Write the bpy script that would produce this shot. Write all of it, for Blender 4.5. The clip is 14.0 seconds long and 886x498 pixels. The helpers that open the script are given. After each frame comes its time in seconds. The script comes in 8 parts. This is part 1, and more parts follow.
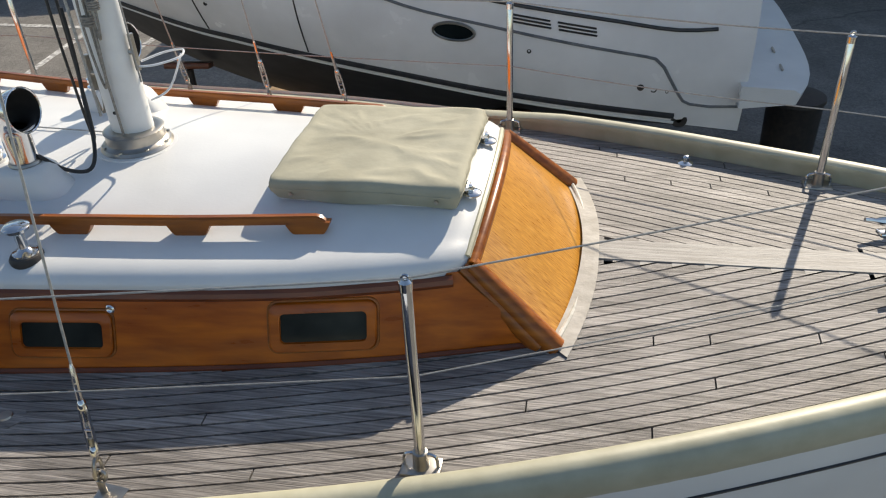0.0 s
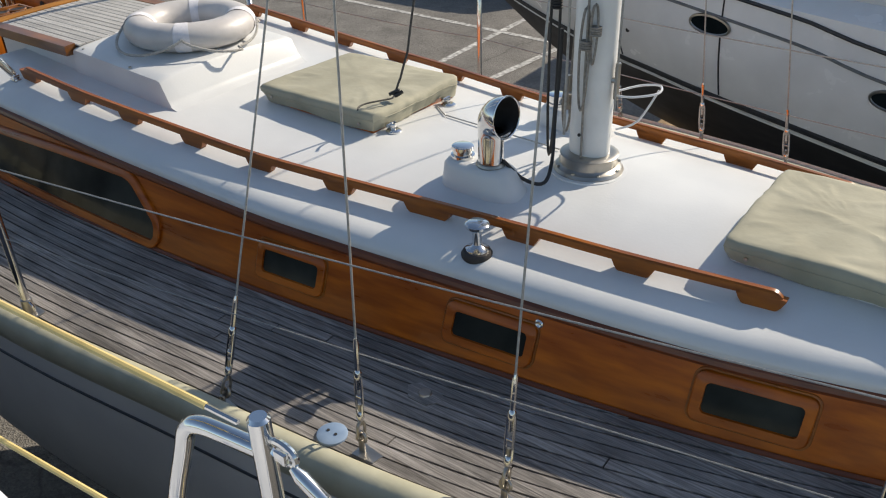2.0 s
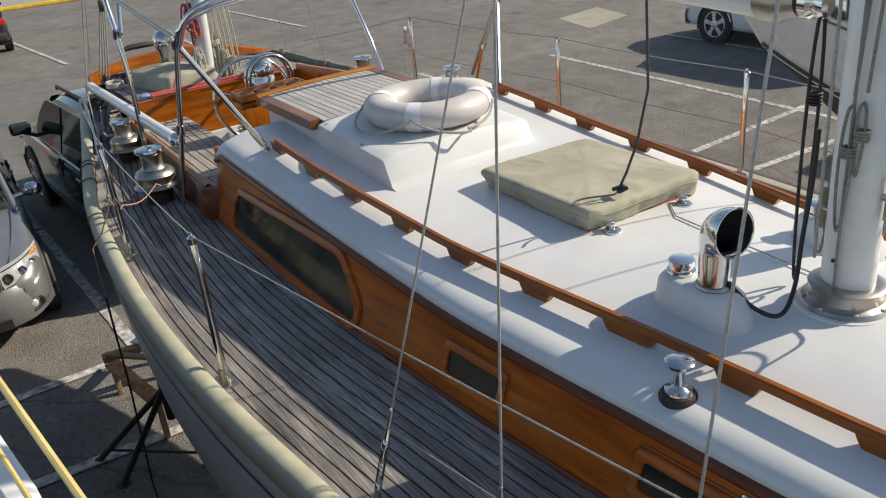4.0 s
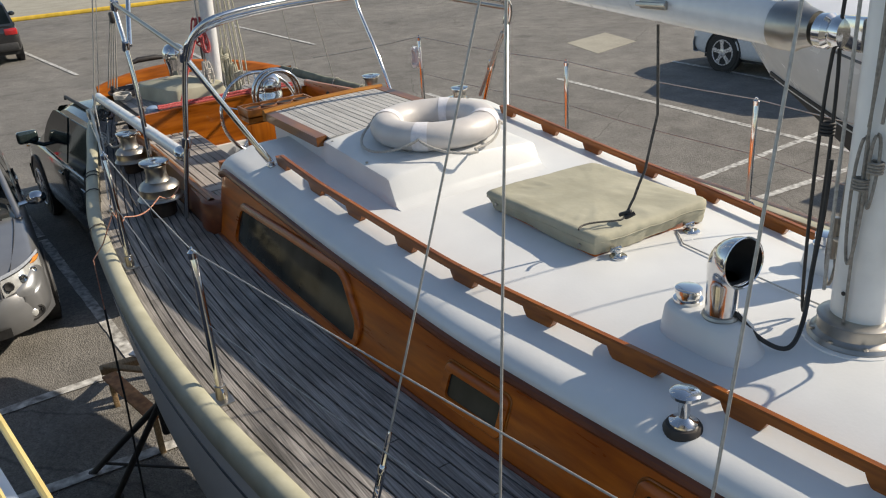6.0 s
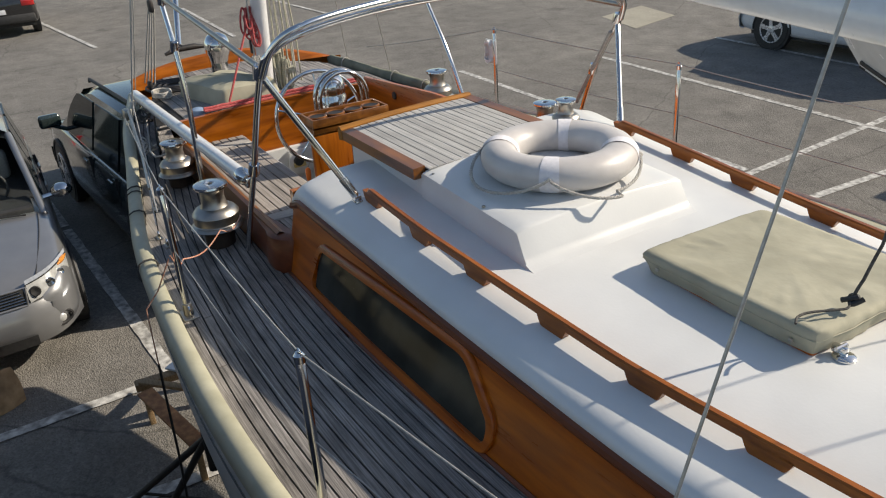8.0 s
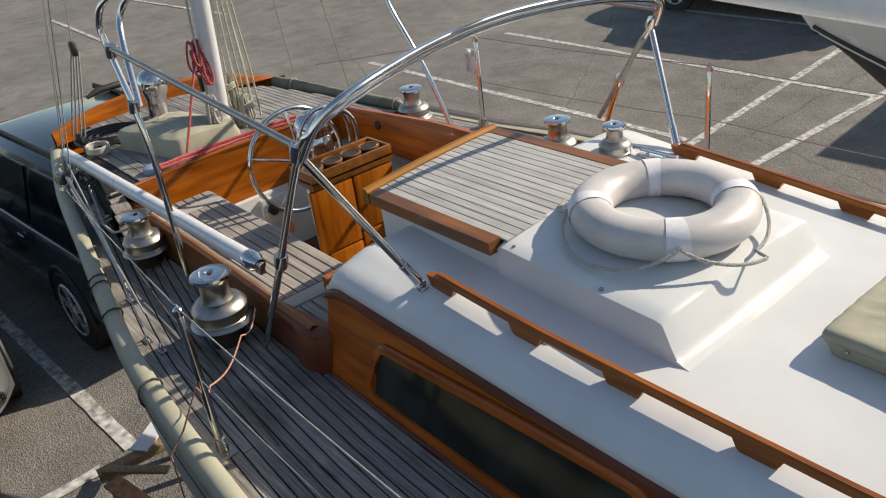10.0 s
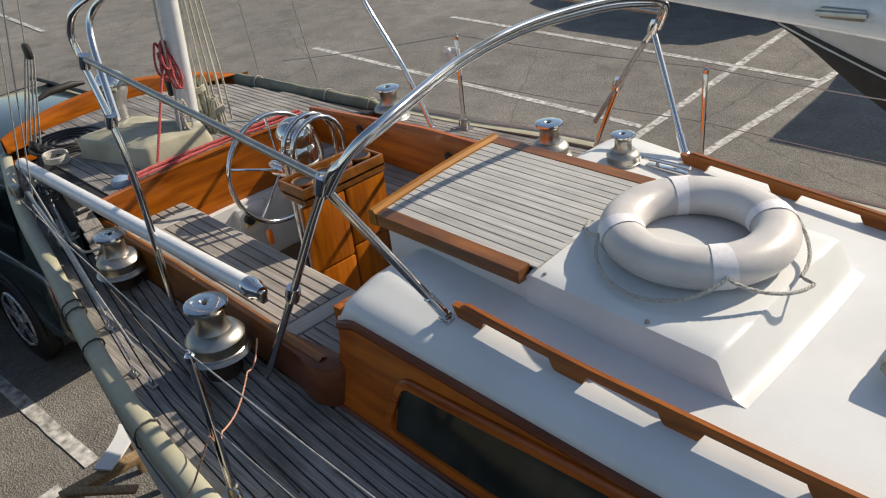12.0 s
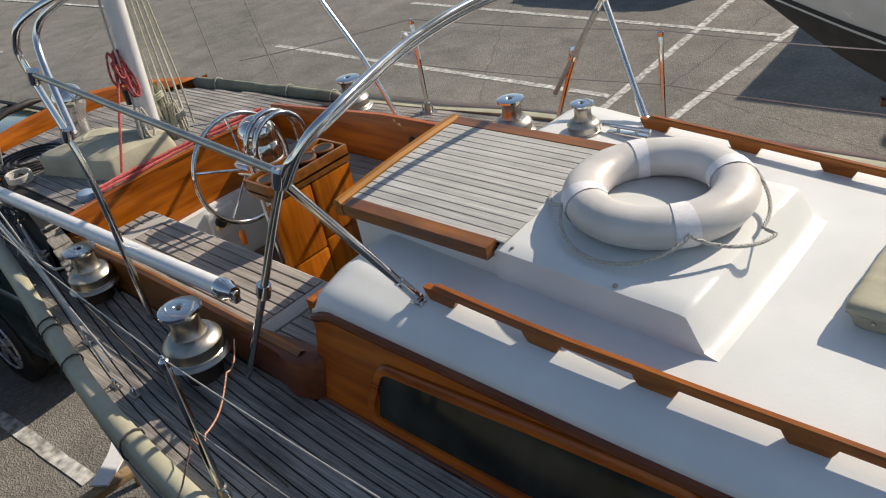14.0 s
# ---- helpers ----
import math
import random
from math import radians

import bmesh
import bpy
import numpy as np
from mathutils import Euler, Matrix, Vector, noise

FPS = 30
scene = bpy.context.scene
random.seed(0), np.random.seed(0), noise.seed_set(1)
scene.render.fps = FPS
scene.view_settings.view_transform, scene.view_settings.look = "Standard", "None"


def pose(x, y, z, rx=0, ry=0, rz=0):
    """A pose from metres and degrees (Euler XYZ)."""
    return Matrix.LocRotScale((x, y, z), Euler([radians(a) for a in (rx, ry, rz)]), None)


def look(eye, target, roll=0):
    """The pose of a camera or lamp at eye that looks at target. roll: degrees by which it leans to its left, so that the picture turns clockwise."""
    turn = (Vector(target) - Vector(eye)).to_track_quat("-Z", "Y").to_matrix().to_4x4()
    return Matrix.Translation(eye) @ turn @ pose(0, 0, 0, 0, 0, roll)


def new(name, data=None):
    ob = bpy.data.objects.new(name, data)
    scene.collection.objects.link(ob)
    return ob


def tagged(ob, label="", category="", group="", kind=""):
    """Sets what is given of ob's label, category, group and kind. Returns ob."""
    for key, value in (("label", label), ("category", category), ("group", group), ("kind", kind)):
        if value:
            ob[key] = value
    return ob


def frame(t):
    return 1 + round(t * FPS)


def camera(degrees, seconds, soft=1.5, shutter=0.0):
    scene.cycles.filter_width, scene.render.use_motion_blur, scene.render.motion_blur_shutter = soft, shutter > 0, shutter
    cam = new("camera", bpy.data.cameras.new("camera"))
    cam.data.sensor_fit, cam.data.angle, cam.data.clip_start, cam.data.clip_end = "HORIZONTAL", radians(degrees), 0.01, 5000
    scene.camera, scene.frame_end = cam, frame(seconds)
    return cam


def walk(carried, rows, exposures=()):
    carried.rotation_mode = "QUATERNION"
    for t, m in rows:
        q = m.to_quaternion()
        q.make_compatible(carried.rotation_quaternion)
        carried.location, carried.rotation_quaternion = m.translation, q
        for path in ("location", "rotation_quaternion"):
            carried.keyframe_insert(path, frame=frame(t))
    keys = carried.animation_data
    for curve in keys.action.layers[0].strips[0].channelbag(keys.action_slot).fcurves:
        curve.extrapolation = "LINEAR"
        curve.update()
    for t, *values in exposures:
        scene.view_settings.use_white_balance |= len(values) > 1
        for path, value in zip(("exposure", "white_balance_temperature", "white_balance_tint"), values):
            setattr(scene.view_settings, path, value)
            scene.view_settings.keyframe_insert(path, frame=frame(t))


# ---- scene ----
import itertools

cam = camera(57.7, 14.0, soft=1.15)
PATH = [
    (0, (1.281, -1.907, 3.486), (0.938, -0.273, 2.385), -3.1),
    (0.5, (1.189, -1.912, 3.484), (0.611, -0.33, 2.406), -3.5),
    (1, (1.08, -1.944, 3.503), (0.284, -0.454, 2.433), -3.6),
    (1.5, (1.013, -1.963, 3.516), (0.013, -0.585, 2.467), -4.6),
    (2, (0.971, -1.952, 3.516), (-0.082, -0.597, 2.489), -1.5),
    (2.5, (0.917, -1.808, 3.491), (-0.451, -0.678, 2.569), -2.5),
    (3, (0.888, -1.679, 3.483), (-0.546, -0.616, 2.582), -2.6),
    (3.2, (0.894, -1.615, 3.492), (-0.606, -0.653, 2.582), -4.3),
    (5.3, (0.926, -1.606, 3.475), (-0.65, -0.68, 2.665), -5.7),
    (5.5, (0.93, -1.623, 3.483), (-0.646, -0.698, 2.67), -5.4),
    (6, (0.887, -1.595, 3.478), (-0.691, -0.663, 2.675), -4.1),
    (6.5, (0.809, -1.59, 3.469), (-0.772, -0.674, 2.656), -3.6),
    (7, (0.608, -1.616, 3.494), (-0.971, -0.694, 2.683), -2.9),
    (7.5, (0.397, -1.603, 3.519), (-1.176, -0.685, 2.693), -4.1),
    (8, (0.196, -1.579, 3.545), (-1.373, -0.695, 2.675), -4.1),
    (8.2, (0.117, -1.592, 3.547), (-1.487, -0.774, 2.676), -4.4),
    (10.3, (-0.647, -1.675, 3.675), (-2.029, -0.585, 2.726), -8.7),
    (10.5, (-0.699, -1.683, 3.685), (-2.064, -0.582, 2.724), -9.4),
    (11, (-0.777, -1.708, 3.71), (-2.091, -0.575, 2.715), -10.5),
    (11.5, (-0.81, -1.709, 3.713), (-2.116, -0.582, 2.701), -9.9),
    (12, (-0.835, -1.714, 3.732), (-2.132, -0.565, 2.734), -6.9),
    (12.5, (-0.843, -1.715, 3.754), (-2.168, -0.55, 2.812), -5.5),
    (13, (-0.844, -1.715, 3.751), (-2.196, -0.58, 2.811), -5.9),
    (13.5, (-0.835, -1.704, 3.739), (-2.167, -0.564, 2.777), -6.3),
    (14, (-0.795, -1.691, 3.717), (-2.056, -0.531, 2.686), -11.5),
]
walk(cam, [(t, look(eye, target, roll)) for t, eye, target, roll in PATH],
     exposures=[(0, 0.78, 7500, 10), (0.6, 0.70, 7300, 10), (1.2, 0.57, 7200, 10), (2.5, 0.56, 7500, 10), (6, 0.60, 7500, 10), (8, 0.56, 7500, 10), (10.5, 0.59, 7600, 10), (14, 0.59, 7600, 10)])

# ---- light ----
SUN_DIR = Vector((0.40, 1.19, 0.82)).normalized()
world = bpy.data.worlds.new("sky")
scene.world = world
world.use_nodes = True
wn = world.node_tree.nodes
sky = wn.new("ShaderNodeTexSky")
sky.sky_type = "NISHITA"
sky.sun_disc = False
sky.ozone_density = 2.5
sky.dust_density = 0.6
sky.sun_elevation = math.asin(SUN_DIR.z)
sky.sun_rotation = math.atan2(SUN_DIR.x, SUN_DIR.y)
wn["Background"].inputs["Strength"].default_value = 0.100
world.node_tree.links.new(sky.outputs["Color"], wn["Background"].inputs["Color"])
sun_data = bpy.data.lights.new("sun", "SUN")
sun_data.energy, sun_data.angle, sun_data.color = 3.7, radians(0.53), (1.0, 0.95, 0.875)
sun = new("sun", sun_data)
sun.matrix_world = look(SUN_DIR * 30, (0, 0, 0))

# ---- materials ----
def link(nt, a, b):
    nt.links.new(a, b)


def surface(name, low, high, scale=8.0, rough=0.5, metal=0.0, bump=0.0, bump_scale=60.0, stretch=(1, 1, 1), coat=0.0, mottled=0.0,
            mottle_scale=1.3, rough_spread=0.08, piece=0.0, detail=6.0, island=0.0, shine=0.5):
    """Colour between low and high by noise at two scales, with fine relief. piece / island: brightness spread from piece to piece."""
    m = bpy.data.materials.new(name)
    m.use_nodes = True
    nt = m.node_tree
    p = nt.nodes["Principled BSDF"]
    co = nt.nodes.new("ShaderNodeTexCoord")
    mp = nt.nodes.new("ShaderNodeMapping")
    mp.inputs["Scale"].default_value = stretch
    link(nt, co.outputs["Object"], mp.inputs["Vector"])
    fine = nt.nodes.new("ShaderNodeTexNoise")
    fine.inputs["Scale"].default_value, fine.inputs["Detail"].default_value = scale, detail
    link(nt, mp.outputs["Vector"], fine.inputs["Vector"])
    ramp = nt.nodes.new("ShaderNodeValToRGB")
    ramp.color_ramp.elements[0].position, ramp.color_ramp.elements[1].position = 0.32, 0.68
    ramp.color_ramp.elements[0].color, ramp.color_ramp.elements[1].color = (*low, 1), (*high, 1)
    link(nt, fine.outputs["Fac"], ramp.inputs["Fac"])
    colour = ramp.outputs["Color"]
    if mottled:
        broad = nt.nodes.new("ShaderNodeTexNoise")
        broad.inputs["Scale"].default_value, broad.inputs["Detail"].default_value = mottle_scale, 4
        link(nt, co.outputs["Object"], broad.inputs["Vector"])
        rng = nt.nodes.new("ShaderNodeMapRange")
        rng.inputs["From Min"].default_value, rng.inputs["From Max"].default_value = 0.3, 0.7
        rng.inputs["To Min"].default_value, rng.inputs["To Max"].default_value = 1 - mottled, 1 + mottled
        link(nt, broad.outputs["Fac"], rng.inputs["Value"])
        colour = times(nt, colour, rng.outputs["Result"])
    for amount, node, out in ((piece, "ShaderNodeObjectInfo", "Random"), (island, "ShaderNodeNewGeometry", "Random Per Island")):
        if amount:
            info = nt.nodes.new(node)
            rng = nt.nodes.new("ShaderNodeMapRange")
            rng.inputs["To Min"].default_value, rng.inputs["To Max"].default_value = 1 - amount, 1 + amount
            link(nt, info.outputs[out], rng.inputs["Value"])
            colour = times(nt, colour, rng.outputs["Result"])
    link(nt, colour, p.inputs["Base Color"])
    rr = nt.nodes.new("ShaderNodeMapRange")
    rr.inputs["To Min"].default_value, rr.inputs["To Max"].default_value = max(0.02, rough - rough_spread), min(1, rough + rough_spread)
    link(nt, fine.outputs["Fac"], rr.inputs["Value"])
    link(nt, rr.outputs["Result"], p.inputs["Roughness"])
    p.inputs["Metallic"].default_value = metal
    p.inputs["Specular IOR Level"].default_value = shine
    p.inputs["Coat Weight"].default_value = coat
    p.inputs["Coat Roughness"].default_value = 0.08
    if bump:
        relief = nt.nodes.new("ShaderNodeTexNoise")
        relief.inputs["Scale"].default_value, relief.inputs["Detail"].default_value = bump_scale, 5
        link(nt, mp.outputs["Vector"], relief.inputs["Vector"])
        bn = nt.nodes.new("ShaderNodeBump")
        bn.inputs["Strength"].default_value, bn.inputs["Distance"].default_value = bump, 0.01
        link(nt, relief.outputs["Fac"], bn.inputs["Height"])
        link(nt, bn.outputs["Normal"], p.inputs["Normal"])
    return m


def times(nt, colour, factor):
    mix = nt.nodes.new("ShaderNodeVectorMath")
    mix.operation = "SCALE"
    link(nt, colour, mix.inputs[0])
    link(nt, factor, mix.inputs["Scale"])
    return mix.outputs["Vector"]


WHITE = surface("white_gelcoat", (0.60, 0.61, 0.61), (0.66, 0.67, 0.665), 5, 0.35, bump=0.03, bump_scale=120, mottled=0.03)
# invented dark colour for an unseen hull, chosen to bounce little light
NAVY = surface("navy_low_bounce", (0.012, 0.018, 0.035), (0.02, 0.03, 0.055), 5, 0.3, mottled=0.08)
HULL = surface("white_hull_paint", (0.62, 0.63, 0.62), (0.70, 0.71, 0.69), 4, 0.32, mottled=0.06)
BEIGE = surface("beige_paint", (0.37, 0.355, 0.255), (0.45, 0.435, 0.325), 14, 0.5, bump=0.08, bump_scale=40, mottled=0.10, mottle_scale=3)
TEAK = surface("weathered_teak", (0.122, 0.110, 0.101), (0.365, 0.340, 0.319), 34, 0.56, bump=0.4, bump_scale=60, stretch=(0.12, 7, 3), mottled=0.24, mottle_scale=5, piece=0.14, detail=10, rough_spread=0.14)


def stain(m, scale, stretch, lo, hi, depth):
    """Darken a material's colour by ragged stains of their own shape."""
    nt = m.node_tree
    p = nt.nodes["Principled BSDF"]
    source = p.inputs["Base Color"].links[0].from_socket
    co, mp, n, rng = [nt.nodes.new(k) for k in ("ShaderNodeTexCoord", "ShaderNodeMapping", "ShaderNodeTexNoise", "ShaderNodeMapRange")]
    mp.inputs["Scale"].default_value = stretch
    link(nt, co.outputs["Object"], mp.inputs["Vector"])
    n.inputs["Scale"].default_value, n.inputs["Detail"].default_value, n.inputs["Roughness"].default_value = scale, 10, 0.68
    link(nt, mp.outputs["Vector"], n.inputs["Vector"])
    rng.inputs["From Min"].default_value, rng.inputs["From Max"].default_value = lo, hi
    rng.inputs["To Min"].default_value, rng.inputs["To Max"].default_value = 1.0, depth
    link(nt, n.outputs["Fac"], rng.inputs["Value"])
    link(nt, times(nt, source, rng.outputs["Result"]), p.inputs["Base Color"])


stain(TEAK, 3.2, (0.8, 3.0, 1), 0.50, 0.66, 0.55)
stain(TEAK, 26, (0.35, 2.4, 1), 0.54, 0.68, 0.68)
PALETEAK = surface("silvered_teak_strips", (0.29, 0.285, 0.275), (0.47, 0.465, 0.455), 34, 0.75, bump=0.25, bump_scale=60, stretch=(0.12, 7, 3), mottled=0.10, mottle_scale=8, piece=0.10, detail=9)
RAILWOOD = surface("red_brown_rail_varnish", (0.19, 0.050, 0.006), (0.34, 0.100, 0.010), 12, 0.32, coat=0.15, stretch=(0.35, 5, 5), mottled=0.18, mottle_scale=4, bump=0.02, shine=0.35)
CAULK = surface("black_caulk", (0.008, 0.008, 0.009), (0.016, 0.016, 0.017), 40, 0.8)
MAHOGANY = surface("varnished_mahogany", (0.275, 0.052, 0.0035), (0.52, 0.125, 0.007), 9, 0.30, coat=0.12, stretch=(0.35, 4, 4), mottled=0.16, mottle_scale=2.2, bump=0.02, shine=0.35)
CROSSWOOD = surface("cross_grained_mahogany", (0.22, 0.052, 0.004), (0.43, 0.118, 0.009), 9, 0.30, coat=0.12, stretch=(4, 0.35, 4), mottled=0.14, mottle_scale=2.2, bump=0.02, shine=0.35)
UPWOOD = surface("upright_grained_mahogany", (0.23, 0.055, 0.005), (0.48, 0.14, 0.010), 11, 0.30, coat=0.12, stretch=(4, 4, 0.3), mottled=0.14, mottle_scale=3, bump=0.02, shine=0.35)
DARKWOOD = surface("dark_red_mahogany", (0.115, 0.032, 0.014), (0.19, 0.055, 0.022), 10, 0.34, coat=0.15, stretch=(0.5, 4, 4), mottled=0.12, shine=0.35)
OAK = surface("varnished_oak", (0.42, 0.165, 0.02), (0.70, 0.34, 0.06), 46, 0.3, coat=0.3, stretch=(0.7, 7, 0.7), mottled=0.10, mottle_scale=4, bump=0.03)
CANVAS = surface("khaki_canvas", (0.32, 0.305, 0.226), (0.39, 0.372, 0.285), 9, 0.85, bump=0.22, bump_scale=22, mottled=0.07, mottle_scale=5)
CHROME = surface("polished_steel", (0.62, 0.62, 0.62), (0.72, 0.72, 0.71), 12, 0.12, 1.0, rough_spread=0.05)
WORN = surface("dull_chrome", (0.35, 0.33, 0.295), (0.46, 0.435, 0.395), 15, 0.36, 1.0, mottled=0.1, mottle_scale=20)
WIRE = surface("steel_wire", (0.30, 0.292, 0.275), (0.42, 0.41, 0.385), 90, 0.42, 0.35)
GLASS = surface("smoked_window", (0.018, 0.021, 0.019), (0.042, 0.046, 0.040), 3, 0.12, mottled=0.3, mottle_scale=6, shine=0.14)
RUBBER = surface("black_rubber", (0.012, 0.012, 0.013), (0.03, 0.03, 0.03), 30, 0.6)
RING = surface("grey_vinyl", (0.49, 0.465, 0.45), (0.56, 0.535, 0.52), 11, 0.42, mottled=0.08, mottle_scale=7, bump=0.06)
STRAP = surface("pale_webbing", (0.66, 0.65, 0.68), (0.74, 0.73, 0.76), 80, 0.8, bump=0.1, bump_scale=300)
ROPE = surface("grey_rope", (0.36, 0.34, 0.31), (0.52, 0.50, 0.46), 130, 0.9, bump=0.4, bump_scale=250)
PALEROPE = surface("pale_halyard_rope", (0.34, 0.33, 0.25), (0.52, 0.50, 0.40), 120, 0.9, bump=0.4, bump_scale=240)
DARKROPE = surface("dark_grey_rope", (0.035, 0.033, 0.03), (0.10, 0.095, 0.088), 150, 0.85, bump=0.4, bump_scale=220)
MASTROPE = surface("taupe_rope", (0.20, 0.18, 0.155), (0.34, 0.31, 0.27), 130, 0.9, bump=0.4, bump_scale=250)
ASPHALT = bpy.data.materials.new("old_asphalt")


def asphalt_nodes(m):
    """Worn asphalt: broad patches, dark stains, a grain of pale and dark stones, and thin cracks."""
    m.use_nodes = True
    nt = m.node_tree
    p = nt.nodes["Principled BSDF"]
    co = nt.nodes.new("ShaderNodeTexCoord").outputs["Object"]

    def tex(scale, detail, lo, hi, a, b, rough=0.6):
        n = nt.nodes.new("ShaderNodeTexNoise")
        n.inputs["Scale"].default_value, n.inputs["Detail"].default_value, n.inputs["Roughness"].default_value = scale, detail, rough
        link(nt, co, n.inputs["Vector"])
        r = nt.nodes.new("ShaderNodeMapRange")
        r.inputs["From Min"].default_value, r.inputs["From Max"].default_value = lo, hi
        r.inputs["To Min"].default_value, r.inputs["To Max"].default_value = a, b
        link(nt, n.outputs["Fac"], r.inputs["Value"])
        return r.outputs["Result"]

    ramp = nt.nodes.new("ShaderNodeValToRGB")
    for e, (pos, c) in zip(ramp.color_ramp.elements, ((0.0, (0.138, 0.131, 0.121, 1)), (1.0, (0.208, 0.196, 0.178, 1)))):
        e.position, e.color = pos, c
    link(nt, tex(0.35, 5, 0.3, 0.7, 0.0, 1.0), ramp.inputs["Fac"])
    colour = ramp.outputs["Color"]
    stones = nt.nodes.new("ShaderNodeTexVoronoi")
    stones.inputs["Scale"].default_value = 75
    link(nt, co, stones.inputs["Vector"])
    grey = nt.nodes.new("ShaderNodeSeparateColor")
    link(nt, stones.outputs["Color"], grey.inputs["Color"])
    spread = nt.nodes.new("ShaderNodeMapRange")
    spread.inputs["To Min"].default_value, spread.inputs["To Max"].default_value = 0.82, 1.18
    link(nt, grey.outputs["Red"], spread.inputs["Value"])
    for f in (tex(2.2, 8, 0.34, 0.66, 0.82, 1.16), tex(0.9, 3, 0.62, 0.72, 1.0, 0.74), tex(22, 10, 0.3, 0.7, 0.80, 1.2), spread.outputs["Result"]):
        colour = times(nt, colour, f)
    crack = nt.nodes.new("ShaderNodeTexVoronoi")
    crack.feature = "DISTANCE_TO_EDGE"
    crack.inputs["Scale"].default_value = 0.33
    warp = nt.nodes.new("ShaderNodeTexNoise")
    warp.inputs["Scale"].default_value, warp.inputs["Detail"].default_value = 2.5, 6
    link(nt, co, warp.inputs["Vector"])
    mix = nt.nodes.new("ShaderNodeMix")
    mix.data_type = "VECTOR"
    mix.inputs["Factor"].default_value = 0.16
    link(nt, co, mix.inputs["A"])
    link(nt, warp.outputs["Color"], mix.inputs["B"])
    link(nt, mix.outputs["Result"], crack.inputs["Vector"])
    thin = nt.nodes.new("ShaderNodeMapRange")
    thin.inputs["From Max"].default_value = 0.004
    thin.inputs["To Min"].default_value, thin.inputs["To Max"].default_value = 0.62, 1.0
    link(nt, crack.outputs["Distance"], thin.inputs["Value"])
    colour = times(nt, colour, thin.outputs["Result"])
    link(nt, colour, p.inputs["Base Color"])
    p.inputs["Roughness"].default_value = 0.88
    p.inputs["Specular IOR Level"].default_value = 0.3
    bn = nt.nodes.new("ShaderNodeBump")
    bn.inputs["Strength"].default_value, bn.inputs["Distance"].default_value = 0.6, 0.012
    link(nt, stones.outputs["Distance"], bn.inputs["Height"])
    link(nt, bn.outputs["Normal"], p.inputs["Normal"])


asphalt_nodes(ASPHALT)
LINE = surface("worn_line_paint", (0.17, 0.165, 0.155), (0.62, 0.615, 0.59), 14, 0.85, mottled=0.22, mottle_scale=2.2, bump=0.3, bump_scale=90, detail=14)

DARKLINE = surface("dark_stripe_paint", (0.015, 0.016, 0.018), (0.03, 0.03, 0.032), 20, 0.4)
SILVER = surface("silver_car_paint", (0.25, 0.255, 0.265), (0.28, 0.285, 0.295), 6, 0.32, 0.55, coat=0.8)
GREEN = surface("dark_green_car_paint", (0.020, 0.034, 0.034), (0.034, 0.052, 0.051), 60, 0.22, 0.1, coat=1.0)
BLACKCAR = surface("black_car_paint", (0.010, 0.010, 0.011), (0.016, 0.016, 0.017), 60, 0.25, coat=0.8)
WHITECAR = surface("white_car_paint", (0.64, 0.65, 0.66), (0.70, 0.71, 0.72), 30, 0.3, coat=0.6)
CARGLASS = surface("car_window_glass", (0.004, 0.007, 0.008), (0.010, 0.015, 0.017), 4, 0.04, shine=0.10)
CLEARGLASS = bpy.data.materials.new("clear_car_glass")
CLEARGLASS.use_nodes = True
for key, value in (("Base Color", (0.62, 0.72, 0.74, 1)), ("Roughness", 0.02), ("Transmission Weight", 1.0), ("IOR", 1.08)):
    CLEARGLASS.node_tree.nodes["Principled BSDF"].inputs[key].default_value = value
LAMP = surface("clear_headlight", (0.55, 0.56, 0.55), (0.72, 0.73, 0.72), 30, 0.15, 0.4, coat=1.0)
AMBER = surface("amber_lens", (0.55, 0.20, 0.03), (0.65, 0.26, 0.05), 30, 0.2, coat=0.8)
REDLENS = surface("red_lens", (0.42, 0.012, 0.015), (0.55, 0.02, 0.02), 30, 0.2, coat=0.8)
ALLOY = surface("alloy_rim", (0.58, 0.58, 0.59), (0.70, 0.70, 0.71), 30, 0.28, 0.5)
RUST = surface("rusty_orange_steel", (0.28, 0.11, 0.045), (0.48, 0.22, 0.09), 18, 0.75, mottled=0.25, mottle_scale=9, bump=0.2)
BLACKSTEEL = surface("black_painted_steel", (0.012, 0.012, 0.013), (0.04, 0.032, 0.028), 25, 0.55, mottled=0.2)
TIMBER = surface("rough_timber", (0.20, 0.13, 0.065), (0.38, 0.26, 0.15), 16, 0.8, stretch=(1, 6, 6), bump=0.3, mottled=0.15)
REDROPE = surface("red_flecked_rope", (0.34, 0.012, 0.02), (0.56, 0.16, 0.15), 160, 0.85, bump=0.3, bump_scale=300, detail=2)
ORANGEROPE = surface("orange_twine", (0.42, 0.13, 0.07), (0.62, 0.40, 0.30), 160, 0.85, detail=2, bump=0.3, bump_scale=300)
YELLOW = surface("yellow_plastic_hose", (0.55, 0.42, 0.16), (0.66, 0.52, 0.22), 20, 0.45, mottled=0.08)
BLUE = surface("blue_plastic_cap", (0.16, 0.24, 0.36), (0.24, 0.33, 0.46), 20, 0.45)
ANTIFOUL = surface("black_bottom_paint", (0.012, 0.013, 0.016), (0.04, 0.04, 0.045), 7, 0.7, mottled=0.3, mottle_scale=3)
KERB = surface("yellow_kerb_paint", (0.60, 0.38, 0.03), (0.70, 0.46, 0.06), 8, 0.7, mottled=0.15)
PATCH = surface("pale_concrete_patch", (0.27, 0.25, 0.20), (0.34, 0.32, 0.26), 20, 0.9, bump=0.2, mottled=0.12)
